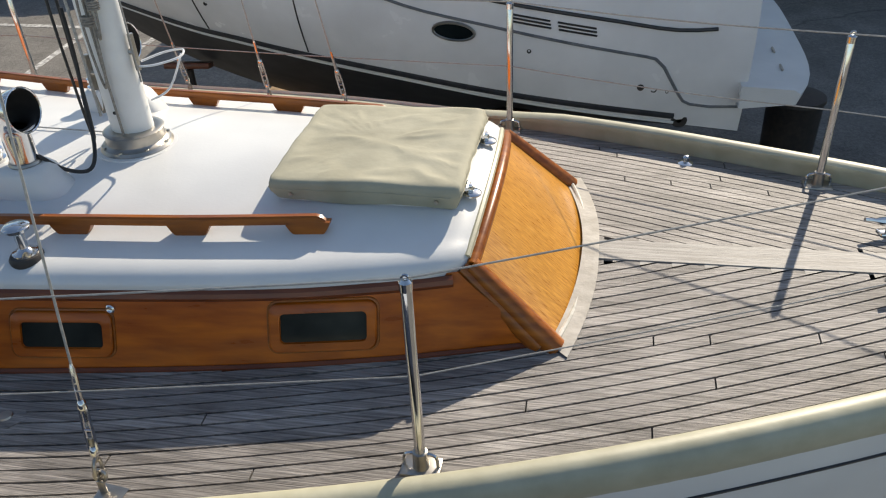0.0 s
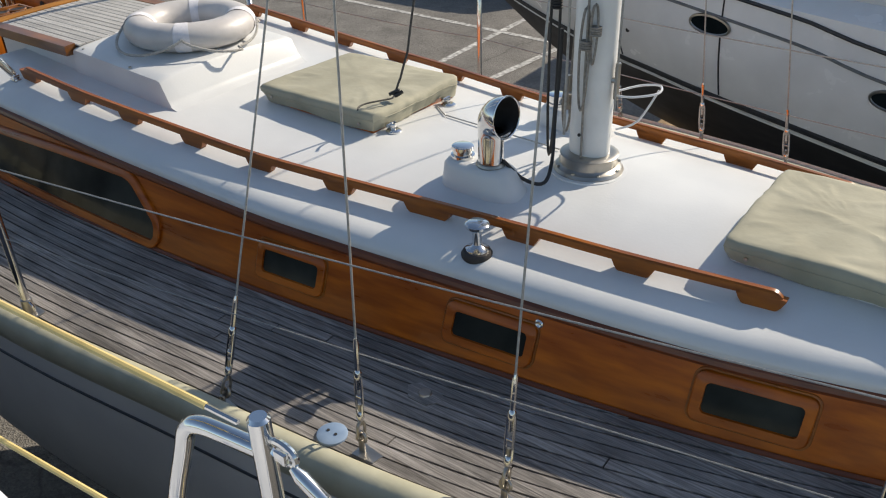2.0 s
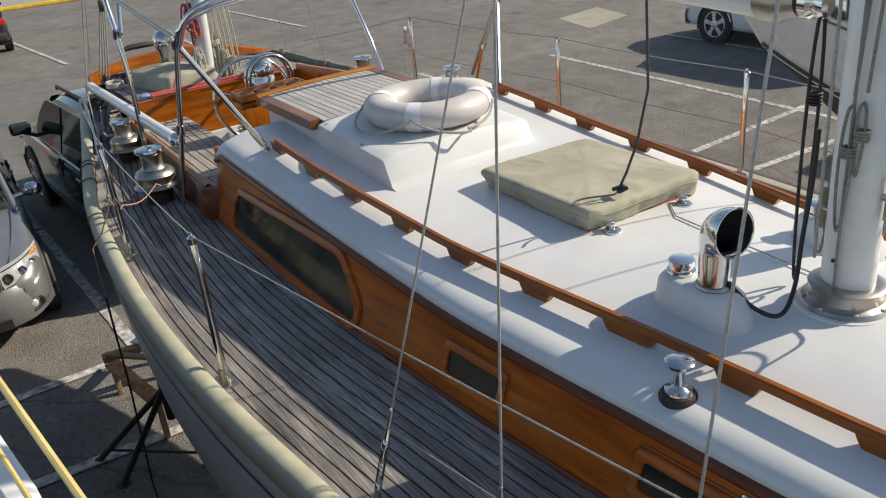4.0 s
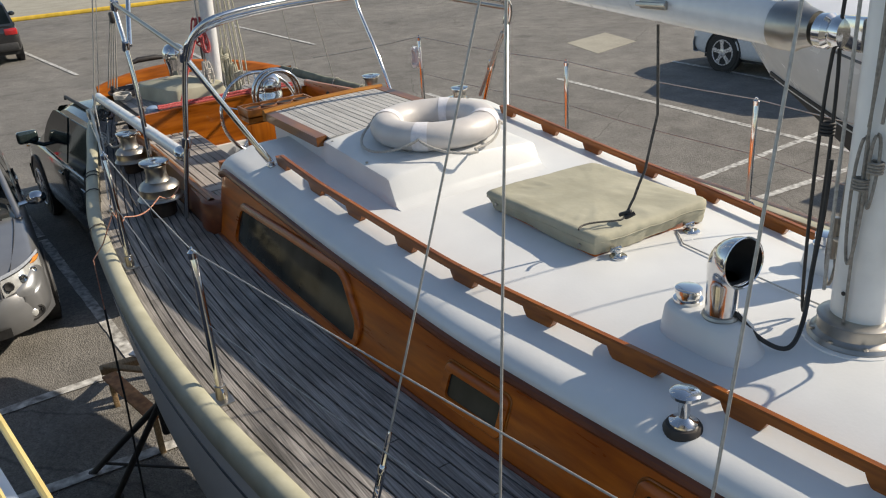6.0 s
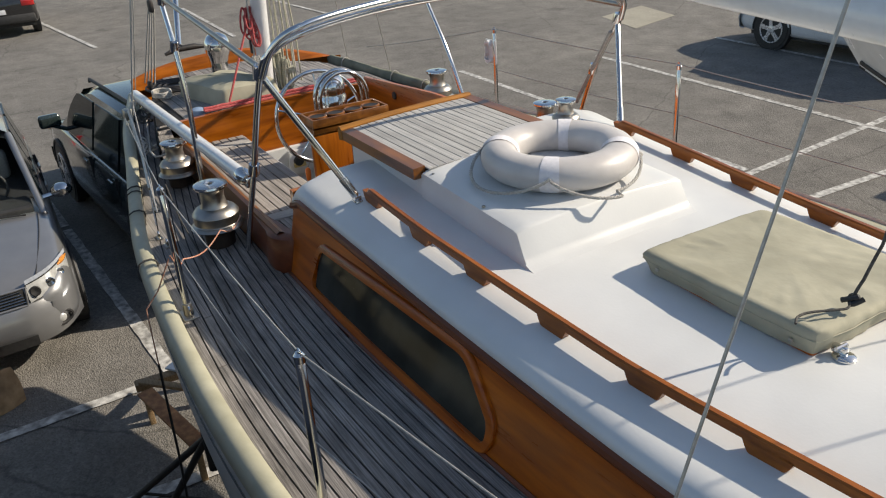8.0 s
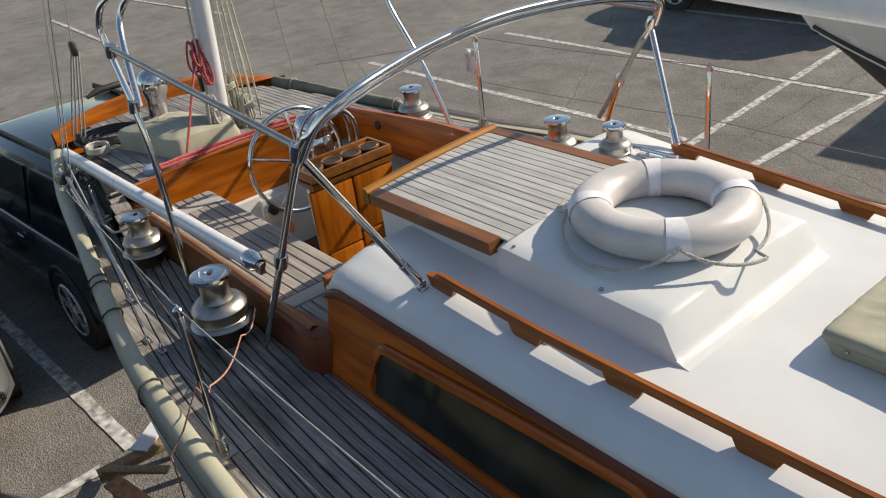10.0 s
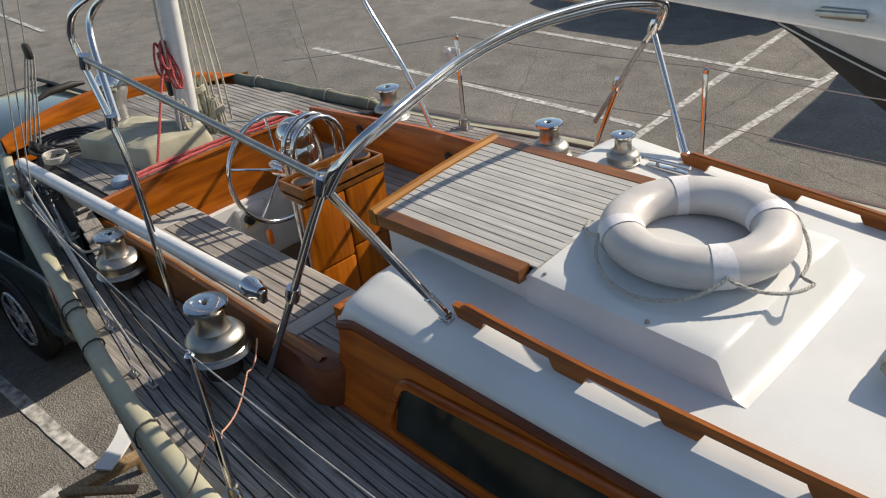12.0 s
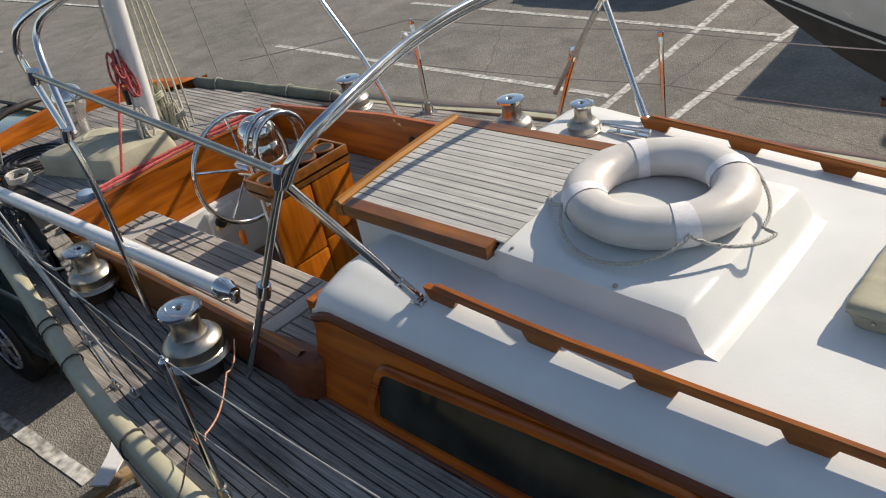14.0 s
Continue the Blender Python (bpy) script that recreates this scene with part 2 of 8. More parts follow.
PLATE = surface("number_plate_paint", (0.55, 0.57, 0.60), (0.62, 0.64, 0.66), 20, 0.4)
ORANGE = surface("orange_float", (0.75, 0.16, 0.02), (0.85, 0.22, 0.03), 20, 0.4)

FRAMEWOOD = surface("brown_varnished_frame", (0.12, 0.040, 0.007), (0.26, 0.092, 0.014), 10, 0.35, coat=0.3, stretch=(0.5, 3, 4), mottled=0.15, mottle_scale=4)
# ---- building tools ----
def clear_bm():
    return bmesh.new()


def box(bm, x0, x1, y0, y1, z0, z1, bevel=0.0, seg=2):
    r = bmesh.ops.create_cube(bm, size=1.0)
    bmesh.ops.transform(bm, verts=r["verts"], matrix=Matrix.LocRotScale(((x0 + x1) / 2, (y0 + y1) / 2, (z0 + z1) / 2), None, (abs(x1 - x0), abs(y1 - y0), abs(z1 - z0))))
    if bevel:
        es = {e for v in r["verts"] for e in v.link_edges}
        bmesh.ops.bevel(bm, geom=list(es), offset=bevel, segments=seg, affect="EDGES", profile=0.5)
    return bm


def place(bm, m, start=0):
    """Moves the vertices from number start on."""
    bm.verts.ensure_lookup_table()
    bmesh.ops.transform(bm, verts=bm.verts[start:], matrix=m)


def grid(bm, rows, close_u=False, close_v=False, cap=False):
    """Skins rows of points with quads."""
    vs = [[bm.verts.new(p) for p in r] for r in rows]
    n, k = len(vs), len(vs[0])
    for i in range(n if close_u else n - 1):
        for j in range(k if close_v else k - 1):
            a, b = vs[i], vs[(i + 1) % n]
            bm.faces.new((a[j], a[(j + 1) % k], b[(j + 1) % k], b[j]))
    if cap:
        bm.faces.new(vs[0][::-1])
        bm.faces.new(vs[-1])
    return vs


def smooth_path(pts, per=6):
    """Catmull-Rom through the points."""
    p = [Vector(q) for q in pts]
    if len(p) < 3:
        return p
    out = []
    for i in range(len(p) - 1):
        a, b, c, d = p[max(i - 1, 0)], p[i], p[i + 1], p[min(i + 2, len(p) - 1)]
        for k in range(per):
            t = k / per
            out.append(0.5 * ((2 * b) + (c - a) * t + (2 * a - 5 * b + 4 * c - d) * t * t + (3 * b - a - 3 * c + d) * t ** 3))
    return out + [p[-1]]


def tube(bm, pts, r, seg=8, closed=False, cap=True):
    """A round tube along points; r is a radius or one for each point."""
    p = [Vector(q) for q in pts]
    n = len(p)
    rad = r if hasattr(r, "__len__") else [r] * n
    rows, ref = [], None
    for i in range(n):
        d = (p[(i + 1) % n] - p[i - 1]) if closed else (p[min(i + 1, n - 1)] - p[max(i - 1, 0)])
        d.normalize()
        if ref is None:
            ref = Vector((0, 0, 1)) if abs(d.z) < 0.9 else Vector((1, 0, 0))
        u = (ref - d * ref.dot(d)).normalized()
        ref = u
        w = d.cross(u)
        rows.append([p[i] + (u * math.cos(2 * math.pi * k / seg) + w * math.sin(2 * math.pi * k / seg)) * rad[i] for k in range(seg)])
    grid(bm, rows, close_u=closed, close_v=True, cap=cap and not closed)
    return bm


def lathe(bm, profile, at=(0, 0, 0), seg=24, axis=(0, 0, 1)):
    """Turns (radius, height) pairs round an axis."""
    turn = Vector(axis).to_track_quat("Z", "Y").to_matrix().to_4x4()
    m = Matrix.Translation(at) @ turn
    rows = [[m @ Vector((max(r, 1e-4) * math.cos(2 * math.pi * k / seg), max(r, 1e-4) * math.sin(2 * math.pi * k / seg), h)) for k in range(seg)] for r, h in profile]
    grid(bm, rows, close_v=True, cap=True)
    return bm


def slab(bm, outline, z0, z1, bevel=0.0):
    """A plate from a closed outline of (x, y)."""
    vs = [bm.verts.new((x, y, z0)) for x, y in outline]
    f = bm.faces.new(vs)
    r = bmesh.ops.extrude_face_region(bm, geom=[f])
    up = [e for e in r["geom"] if isinstance(e, bmesh.types.BMVert)]
    bmesh.ops.translate(bm, verts=up, vec=(0, 0, z1 - z0))
    if bevel:
        top = [e for v in up for e in v.link_edges if e.other_vert(v) in up]
        bmesh.ops.bevel(bm, geom=list(set(top)), offset=bevel, segments=2, affect="EDGES")
    return bm


def finish(bm, smooth=True):
    bmesh.ops.recalc_face_normals(bm, faces=bm.faces)
    for f in bm.faces:
        f.smooth = smooth
    if smooth:
        for e in bm.edges:
            if len(e.link_faces) == 2 and e.calc_face_angle(0) > radians(38):
                e.smooth = False
    return bm


def thing(name, at=(0, 0, 0), label="", category="", group="", kind=""):
    ob = new(name)
    ob.location = at
    ob.empty_display_size = 0.1
    return tagged(ob, label, category, group, kind)


def base_of(ob):
    v = Vector(ob.location)
    while ob.parent:
        ob = ob.parent
        v += ob.location
    return v


def part(name, bm, material, parent, label="", smooth=True, local=False):
    """One mesh object under a thing or a part. The bmesh is in world places unless local."""
    finish(bm, smooth)
    if not local:
        bmesh.ops.translate(bm, verts=bm.verts, vec=-base_of(parent))
    me = bpy.data.meshes.new(name)
    bm.to_mesh(me)
    bm.free()
    me.materials.append(material)
    ob = new(name, me)
    ob.parent = parent
    return tagged(ob, label)


def single(name, bm, material, label, category, kind="", at=None, group="", smooth=True):
    """A thing of one mesh."""
    finish(bm, smooth)
    at = Vector(at) if at else Vector((0, 0, 0))
    bmesh.ops.translate(bm, verts=bm.verts, vec=-at)
    me = bpy.data.meshes.new(name)
    bm.to_mesh(me)
    bm.free()
    me.materials.append(material)
    ob = new(name, me)
    ob.location = at
    return tagged(ob, label, category, group, kind)


def curve_at(table, x):
    """Smooth value from (x, y) pairs in rising x."""
    if x <= table[0][0]:
        return table[0][1]
    for i in range(len(table) - 1):
        (a, fa), (b, fb) = table[i], table[i + 1]
        if x <= b:
            (a0, f0), (b1, f1) = table[max(i - 1, 0)], table[min(i + 2, len(table) - 1)]
            ma, mb = (fb - f0) / (b - a0), (f1 - fa) / (b1 - a)
            t, h = (x - a) / (b - a), b - a
            return (2 * t ** 3 - 3 * t * t + 1) * fa + (t ** 3 - 2 * t * t + t) * h * ma + (3 * t * t - 2 * t ** 3) * fb + (t ** 3 - t * t) * h * mb
    return table[-1][1]


def steps(a, b, n):
    return [a + (b - a) * i / n for i in range(n + 1)]

# ---- the sailboat's lines ----
BEAM = [(-5.25, 0.70), (-4.64, 0.86), (-4.05, 0.97), (-3.41, 1.09), (-2.94, 1.165), (-2.25, 1.215), (-1.67, 1.23), (-1.1, 1.205), (-0.5, 1.14), (0.1, 1.075),
        (0.5, 1.00), (1.0, 0.875), (1.4, 0.745), (1.75, 0.61), (2.1, 0.46), (2.6, 0.22), (3.0, 0.03)]
TRUNK = [(-2.5, 0.755), (-1.9, 0.76), (-1.2, 0.735), (-0.66, 0.70), (-0.1, 0.64), (0.45, 0.567), (0.85, 0.49), (1.25, 0.385)]
ROOF_EDGE = [(-2.5, 0.704), (-1.8, 0.675), (-1.2, 0.655), (-0.66, 0.633), (-0.1, 0.57), (0.45, 0.508), (0.85, 0.435), (1.1, 0.375)]
RAIL_Y = [(-2.12, 0.553), (-1.76, 0.548), (-1.47, 0.533), (-1.16, 0.517), (-0.86, 0.50), (-0.26, 0.423), (0.02, 0.395), (0.33, 0.368), (0.66, 0.326)]


def beam(x):
    return curve_at(BEAM, x)


def edge_z(x):
    return 2.155 + (0.0045 if x > -1.6 else 0.008) * (x + 1.6) ** 2


def deck_z(x, y=None):
    b = beam(x)
    return edge_z(x) + 0.05 * (b - min(b, abs(b if y is None else y)))


def trunk(x):
    return curve_at(TRUNK, x)


def roof_edge(x):
    return curve_at(ROOF_EDGE, x)


def rail_y(x):
    return curve_at(RAIL_Y, x)


def rail_z(x):
    return 2.452 + 0.019 * max(0.0, -x) ** 2


def roof_z(x, y):
    """Height of the coachroof: a low camber with a rounded shoulder."""
    w = roof_edge(x)
    q, k = abs(y) / rail_y(x), 0.05 - 0.018 * max(0.0, -x)
    crown = rail_z(x) + (k * (1 - q * q) if q < 1 else -0.06 * (q - 1))
    # the strip outside the handrail falls away more steeply towards the stern
    crown -= 0.16 * max(0.0, min(1.0, (-0.5 - x) / 1.1)) * max(0.0, abs(y) - rail_y(x) - 0.012)
    r = 0.06
    d = abs(y) - (w - r)
    if d > 0:
        crown -= 0.03 * (1 - math.sqrt(max(0.0, 1 - min(1, d / r) ** 2)))
    if x < -2.38:
        crown -= 0.05 * ((-2.38 - x) / 0.09) ** 2
    return crown


def roof_low(x):
    return roof_z(x, roof_edge(x)) - 0.006


def side_y(x, z):
    """Half breadth of the cabin's side at a height."""
    a, b = deck_z(x, trunk(x)), roof_low(x)
    return trunk(x) + (roof_edge(x) - 0.008 - trunk(x)) * (z - a) / (b - a)


boat = thing("sailboat", (0, 0, 0), "white classic sailboat with grey teak decks propped in the yard", "sailboat")

# hull with its keel, resting on the ground
bm = clear_bm()
rows = []
for x in steps(-5.28, 3.0, 66):
    b, z = beam(x) + 0.046, edge_z(x)
    t = (x + 5.28) / 8.28
    low = 0.75 + 1.25 * (abs(t - 0.42) / 0.58) ** 2.4
    fin = max(0.0, 1 - ((x + 1.4) / 1.9) ** 4)
    side = []
    for k in range(15):
        q = k / 14
        side.append((x, b * (1 - 0.08 * q - 0.88 * q ** 3.6), z + 0.03 - (z + 0.03 - low) * q ** 0.85))
    side.append((x, 0.05 * min(1, b * 4), low - (low - 0.04) * fin if fin > 0 else low - 0.01))
    rows.append([(p, -q, r) for p, q, r in side] + side[::-1])
grid(bm, rows, cap=True)
hull = part("hull", bm, HULL, boat, "white painted hull with a fin keel")
for s in (-1, 1):
    bm = clear_bm()
    tube(bm, [(x, s * (beam(x) + 0.041), edge_z(x) - 0.085) for x in steps(-5.1, 2.9, 60)], 0.0045, 6)
    part("stripe", bm, DARKLINE, hull, "thin dark line along the hull")

# deck base, seen as the caulking between the planks
bm = clear_bm()
grid(bm, [[(x, y * beam(x), deck_z(x, y * beam(x)) - 0.004) for y in (-1, -0.75, -0.5, 0.5, 0.75, 1) if True] for x in steps(-2.45, 2.95, 60)])
for s in (-1, 1):
    grid(bm, [[(x, s * y, deck_z(x, y) - 0.004) for y in steps(beam(x), (0.70 if s < 0 else 0.36) if x > -4.0 else 0.05, 3)] for x in steps(-5.2, -2.45, 24)])
deck = part("deck", bm, CAULK, boat, "black caulked seams of the laid deck")

# bulwark with a rounded cap, and the inner face under it
for s in (-1, 1):
    bm = clear_bm()
    rows = []
    for i, x in enumerate(steps(-5.25, 2.97, 110)):
        b, z = beam(x), edge_z(x)
        sag = 0.0015 * noise.noise(Vector((x * 1.7, s, 0)))
        prof = [(-0.004, -0.01), (-0.005, 0.034), (-0.012, 0.045), (-0.011, 0.060), (0.003, 0.070), (0.026, 0.070), (0.044, 0.060), (0.053, 0.042), (0.054, 0.010), (0.047, -0.004), (0.040, -0.03)]
        # the far bulwark is lower amidships
        low = (0.72 + 0.18 * max(0.0, min(1.0, (-3.2 - x) / 0.4))) * max(0.0, min(1.0, (1.2 - x) / 0.6)) if s > 0 else 0.0
        rows.append([(x, s * (b + o + sag), z + (h * (1 - low) if h > 0 else h) + sag * 0.5) for o, h in prof])
    grid(bm, rows, close_v=True, cap=True)
    part("bulwark", bm, BEIGE, boat, "beige painted bulwark with a rounded cap")

# coachroof
XS = [-2.47, -2.455, -2.43, -2.40, -2.36] + steps(-2.3, 0.93, 70) + [0.96, 0.985, 1.0, 1.008]
bm = clear_bm()
rows = []
for x in XS:
    w, n = roof_edge(x), 72
    drop = 0.022 * max(0, (x - 0.94) / 0.068) ** 2 + (0.0 if x > -2.46 else 0.02)
    pull = 1 - 0.10 * max(0, (x - 0.92) / 0.088) ** 3
    bowed = 0.022 * max(0.0, (x - 0.5) / 0.508)
    row = [(x + bowed * (1 - (u * abs(u)) ** 2), w * pull * math.sin(math.pi / 2 * u), roof_z(x, w * math.sin(math.pi / 2 * u)) - drop) for u in steps(-1, 1, n)]
    row = [(x, -w * pull, roof_low(x) - drop - 0.004)] + row + [(x, w * pull, roof_low(x) - drop - 0.004)]
    rows.append(row)
vs = grid(bm, rows)
bm.faces.new(vs[0][::-1]), bm.faces.new(vs[-1])
roof = part("coachroof", bm, WHITE, boat, "smooth white painted coachroof with rounded edges")

# cabin sides with trim
for s in (-1, 1):
    bm = clear_bm()
    rows = []
    for x in steps(-2.46, 0.995, 50):
        lo, hi = deck_z(x, trunk(x)) - 0.01, roof_low(x) + 0.002
        rows.append([(x, s * side_y(x, z), z) for z in steps(lo, hi, 4)] + [(x, s * (side_y(x, lo) - 0.03), lo)])
    # the raked forward end
    for k in range(1, 7):
        t = k / 6
        lo = deck_z(1.24, 0.4) - 0.01
        x0 = 0.995 + 0.232 * t
        hi = roof_low(0.995) - 0.004 + (lo + 0.004 - roof_low(0.995)) * t
        rows.append([(x0, s * (trunk(x0) + (roof_edge(1.0) - 0.012 - trunk(x0)) * min(1, (z - lo) / 0.2)), z) for z in steps(lo, hi, 4)] + [(x0, s * (trunk(x0) - 0.03), lo)])
    grid(bm, rows)
    side = part("cabin_side", bm, MAHOGANY, boat, "varnished reddish mahogany cabin side")
    bm = clear_bm()
    tube(bm, [(x, s * (roof_edge(x) + 0.001), roof_low(x) - 0.016) for x in steps(-2.45, 0.985, 50)], 0.015, 8)
    part("edge_moulding", bm, DARKWOOD, side, "dark mahogany moulding under the roof edge")
    bm = clear_bm()
    tube(bm, [(x, s * (trunk(x) + 0.001), deck_z(x, trunk(x)) + 0.002) for x in steps(-2.45, 1.2, 40)], 0.009, 6)
    part("foot_moulding", bm, DARKWOOD, side)


def side_plate(bm, outline, out0, out1, s=-1):
    """A plate on the cabin's side from an outline of (x, z)."""
    a = [bm.verts.new((x, s * (side_y(x, z) + out0), z)) for x, z in outline]
    b = [bm.verts.new((x, s * (side_y(x, z) + out1), z)) for x, z in outline]
    n = len(a)
    for i in range(n):
        bm.faces.new((a[i], a[(i + 1) % n], b[(i + 1) % n], b[i]))
    bm.faces.new(b)


def side_ring(bm, outer, inner, out, s=-1):
    """A raised frame between two outlines of one length."""
    n = len(outer)
    rings = [[bm.verts.new((x, s * (side_y(x, z) + o), z)) for x, z in line] for line, o in
             ((outer, -0.002), (outer, out * 0.7), ([((a + 6 * c) / 7, (b + 6 * d) / 7) for (c, d), (a, b) in zip(outer, inner)], out), (inner, out), (inner, -0.004))]
    for r, q in zip(rings, rings[1:]):
        for i in range(n):
            bm.faces.new((r[i], r[(i + 1) % n], q[(i + 1) % n], q[i]))


def rounded(x0, x1, z0, z1, r, tilt=0.0, seg=5):
    pts = []
    for cx, cz, a0 in ((x1 - r, z1 - r, 0), (x0 + r, z1 - r, 90), (x0 + r, z0 + r, 180), (x1 - r, z0 + r, 270)):
        for k in range(seg + 1):
            a = radians(a0 + 90 * k / seg)
            x, z = cx + r * math.cos(a), cz + r * math.sin(a)
            pts.append((x, z + tilt * (x - (x0 + x1) / 2)))
    return pts


for n, (x0, x1, z0, z1, tilt) in enumerate(((0.558, 0.81, 2.236, 2.352, 0.0), (-0.075, 0.178, 2.230, 2.337, 0.0), (-0.72, -0.468, 2.228, 2.338, 0.0))):
    win = thing("cabin_window", ((x0 + x1) / 2, -0.6, z0), "small dark cabin window in a varnished wooden frame", "window", "small cabin windows", "structure")
    bm = clear_bm()
    side_ring(bm, rounded(x0, x1, z0, z1, 0.022, tilt), rounded(x0 + 0.026, x1 - 0.022, z0 + 0.022, z1 - 0.022, 0.012, tilt), 0.011)
    part("window_frame", bm, MAHOGANY, win)
    bm = clear_bm()
    side_plate(bm, rounded(x0 + 0.024, x1 - 0.018, z0 + 0.018, z1 - 0.018, 0.012, tilt), 0.0, 0.004)
    part("pane", bm, GLASS, win, "smoked glass pane")
    bm = clear_bm()
    side_ring(bm, rounded(x0 - 0.006, x1 + 0.006, z0 - 0.006, z1 + 0.006, 0.026, tilt), rounded(x0 - 0.001, x1 + 0.001, z0 - 0.001, z1 + 0.001, 0.022, tilt), 0.003)
    part("bead", bm, RAILWOOD, win)


def long_outline(grow):
    """Closed outline with rounded corners, from (x, z, radius), pushed outward by grow."""
    corners = [(-1.175, 2.208, 0.02), (-1.178, 2.262, 0.05), (-1.33, 2.372, 0.12), (-1.75, 2.372, 0.4), (-2.185, 2.366, 0.035), (-2.225, 2.228, 0.025)]
    pts, n = [], len(corners)
    for i, (x, z, r) in enumerate(corners):
        p, a, b = Vector((x, z)), Vector(corners[i - 1][:2]), Vector(corners[(i + 1) % n][:2])
        u, w = (a - p).normalized(), (b - p).normalized()
        half = u.angle(w) / 2
        cut = r / math.tan(half)
        mid = p + (u + w).normalized() * (r / math.sin(half))
        s0, s1 = p + u * cut - mid, p + w * cut - mid
        for k in range(7):
            d = s0.lerp(s1, k / 6).normalized()
            q = mid + d * (r + grow)
            pts.append((q.x, q.y))
    full = []
    for (x0, z0), (x1, z1) in zip(pts, pts[1:] + pts[:1]):
        k = max(1, int(math.hypot(x1 - x0, z1 - z0) / 0.05))
        full += [(x0 + (x1 - x0) * j / k, z0 + (z1 - z0) * j / k) for j in range(k)]
    return full


win = thing("cabin_window", (-1.7, -0.75, 2.18), "long smoked cabin window with rounded ends in varnished wood", "window", kind="structure")
bm = clear_bm()
side_ring(bm, long_outline(0.026), long_outline(0.0), 0.012)
part("window_frame", bm, MAHOGANY, win)
bm = clear_bm()
line = long_outline(0.006)
rows = []
for x in steps(-2.228, -1.173, 40):
    cuts = [z0 + (z1 - z0) * (x - x0) / (x1 - x0) for (x0, z0), (x1, z1) in zip(line, line[1:] + line[:1]) if (x0 - x) * (x1 - x) <= 0 and x0 != x1]
    if len(cuts) > 1:
        rows.append([(x, -side_y(x, z) - 0.003, z) for z in steps(min(cuts), max(cuts), 4)])
grid(bm, rows)
part("pane", bm, GLASS, win, "dark smoked glass pane")

# curved front panel with its posts and skirt
FRONT_LOW, FRONT_HIGH = deck_z(1.24, 0.3) - 0.006, roof_low(1.0) - 0.012


def front(u, v):
    """A place on the front panel: u across from -1 to 1, v up from 0 to 1."""
    bow = 1 - u * u
    return Vector((1.222 + 0.066 * bow - (0.192 + 0.042 * bow) * v, u * (0.405 - 0.045 * v), FRONT_LOW + (FRONT_HIGH + 0.05 * bow - FRONT_LOW) * v))


bm = clear_bm()
rows = [[front(u, v) for v in steps(0, 1, 6)] for u in steps(-1, 1, 20)]
grid(bm, rows)
panel = part("front_panel", bm, OAK, boat, "golden varnished oak front panel, raked and curved")
for s in (-1, 1):
    bm = clear_bm()
    tube(bm, [front(s * 0.985, v) + Vector((0.0, s * 0.004, 0.0)) for v in steps(-0.03, 1.05, 6)], [0.029, 0.029, 0.028, 0.027, 0.026, 0.025, 0.023], 12)
    tube(bm, [front(s * 0.985, v) + Vector((-0.034, s * 0.002, 0.0)) for v in steps(0.0, 1.0, 6)], 0.0285, 12)
    part("corner_post", bm, RAILWOOD, boat, "rounded dark mahogany corner post")
bm = clear_bm()
tube(bm, [front(u, 1.03) + Vector((0.000, 0, 0.004)) for u in steps(-1, 1, 18)], 0.0165, 10)
part("top_moulding", bm, RAILWOOD, boat, "red mahogany moulding along the front edge")
bm = clear_bm()
tube(bm, [front(u, 1.12) + Vector((0.004, 0, 0.006)) for u in steps(-0.99, 0.99, 18)], 0.0095, 8)
part("cream_bead", bm, BEIGE, boat)
bm = clear_bm()
rows = []
for u in steps(-1, 1, 24):
    p, q = front(u, 0), front(u, 0)
    out = Vector((1.0, u * 1.1, 0)).normalized() * (0.055 - 0.02 * (1 - abs(u)))
    q = q + out
    rows.append([(p.x - 0.01, p.y, deck_z(p.x, p.y) + 0.008), (q.x, q.y, deck_z(q.x, q.y) + 0.006), (q.x, q.y, deck_z(q.x, q.y) - 0.006)])
grid(bm, rows)
part("skirt", bm, surface("bleached_teak", (0.40, 0.37, 0.32), (0.52, 0.49, 0.44), 25, 0.8, bump=0.2, mottled=0.12, mottle_scale=6), boat, "pale bleached teak board round the cabin front")
bm = clear_bm()
tube(bm, [front(u, 0.0) + Vector((0.006, 0, 0.012)) for u in steps(-0.97, 0.97, 24)], 0.006, 6)
part("sealant_bead", bm, surface("cracked_sealant", (0.55, 0.52, 0.44), (0.68, 0.66, 0.60), 40, 0.7, bump=0.3, mottled=0.15, mottle_scale=14), boat)

# aft wall of the cabin under the companion slide
bm = clear_bm()
box(bm, -2.47, -2.44, -0.70, -0.30, 1.75, 2.50)
box(bm, -2.47, -2.44, 0.22, 0.70, 1.75, 2.50)
box(bm, -2.47, -2.44, -0.30, 0.22, 1.75, 1.98)
part("aft_wall", bm, UPWOOD, boat, "varnished mahogany wall at the cockpit")

# cockpit: sole, well, seats, coamings, aft bulkhead
bm = clear_bm()
box(bm, -3.95, -2.44, -0.43, 0.12, 1.80, 1.84)
part("cockpit_sole", bm, surface("brown_sole", (0.06, 0.035, 0.02), (0.12, 0.07, 0.04), 14, 0.7, mottled=0.2), boat, "dark brown wooden cockpit sole")
SEAT_TEAK = surface("seat_teak", (0.19, 0.165, 0.145), (0.38, 0.345, 0.315), 34, 0.8, bump=0.3, bump_scale=60, stretch=(0.12, 7, 3), mottled=0.12, mottle_scale=8, piece=0.12, detail=9)
PALE_BOARD = surface("pale_teak", (0.30, 0.285, 0.26), (0.42, 0.40, 0.375), 25, 0.75, stretch=(6, 0.4, 3), bump=0.2)
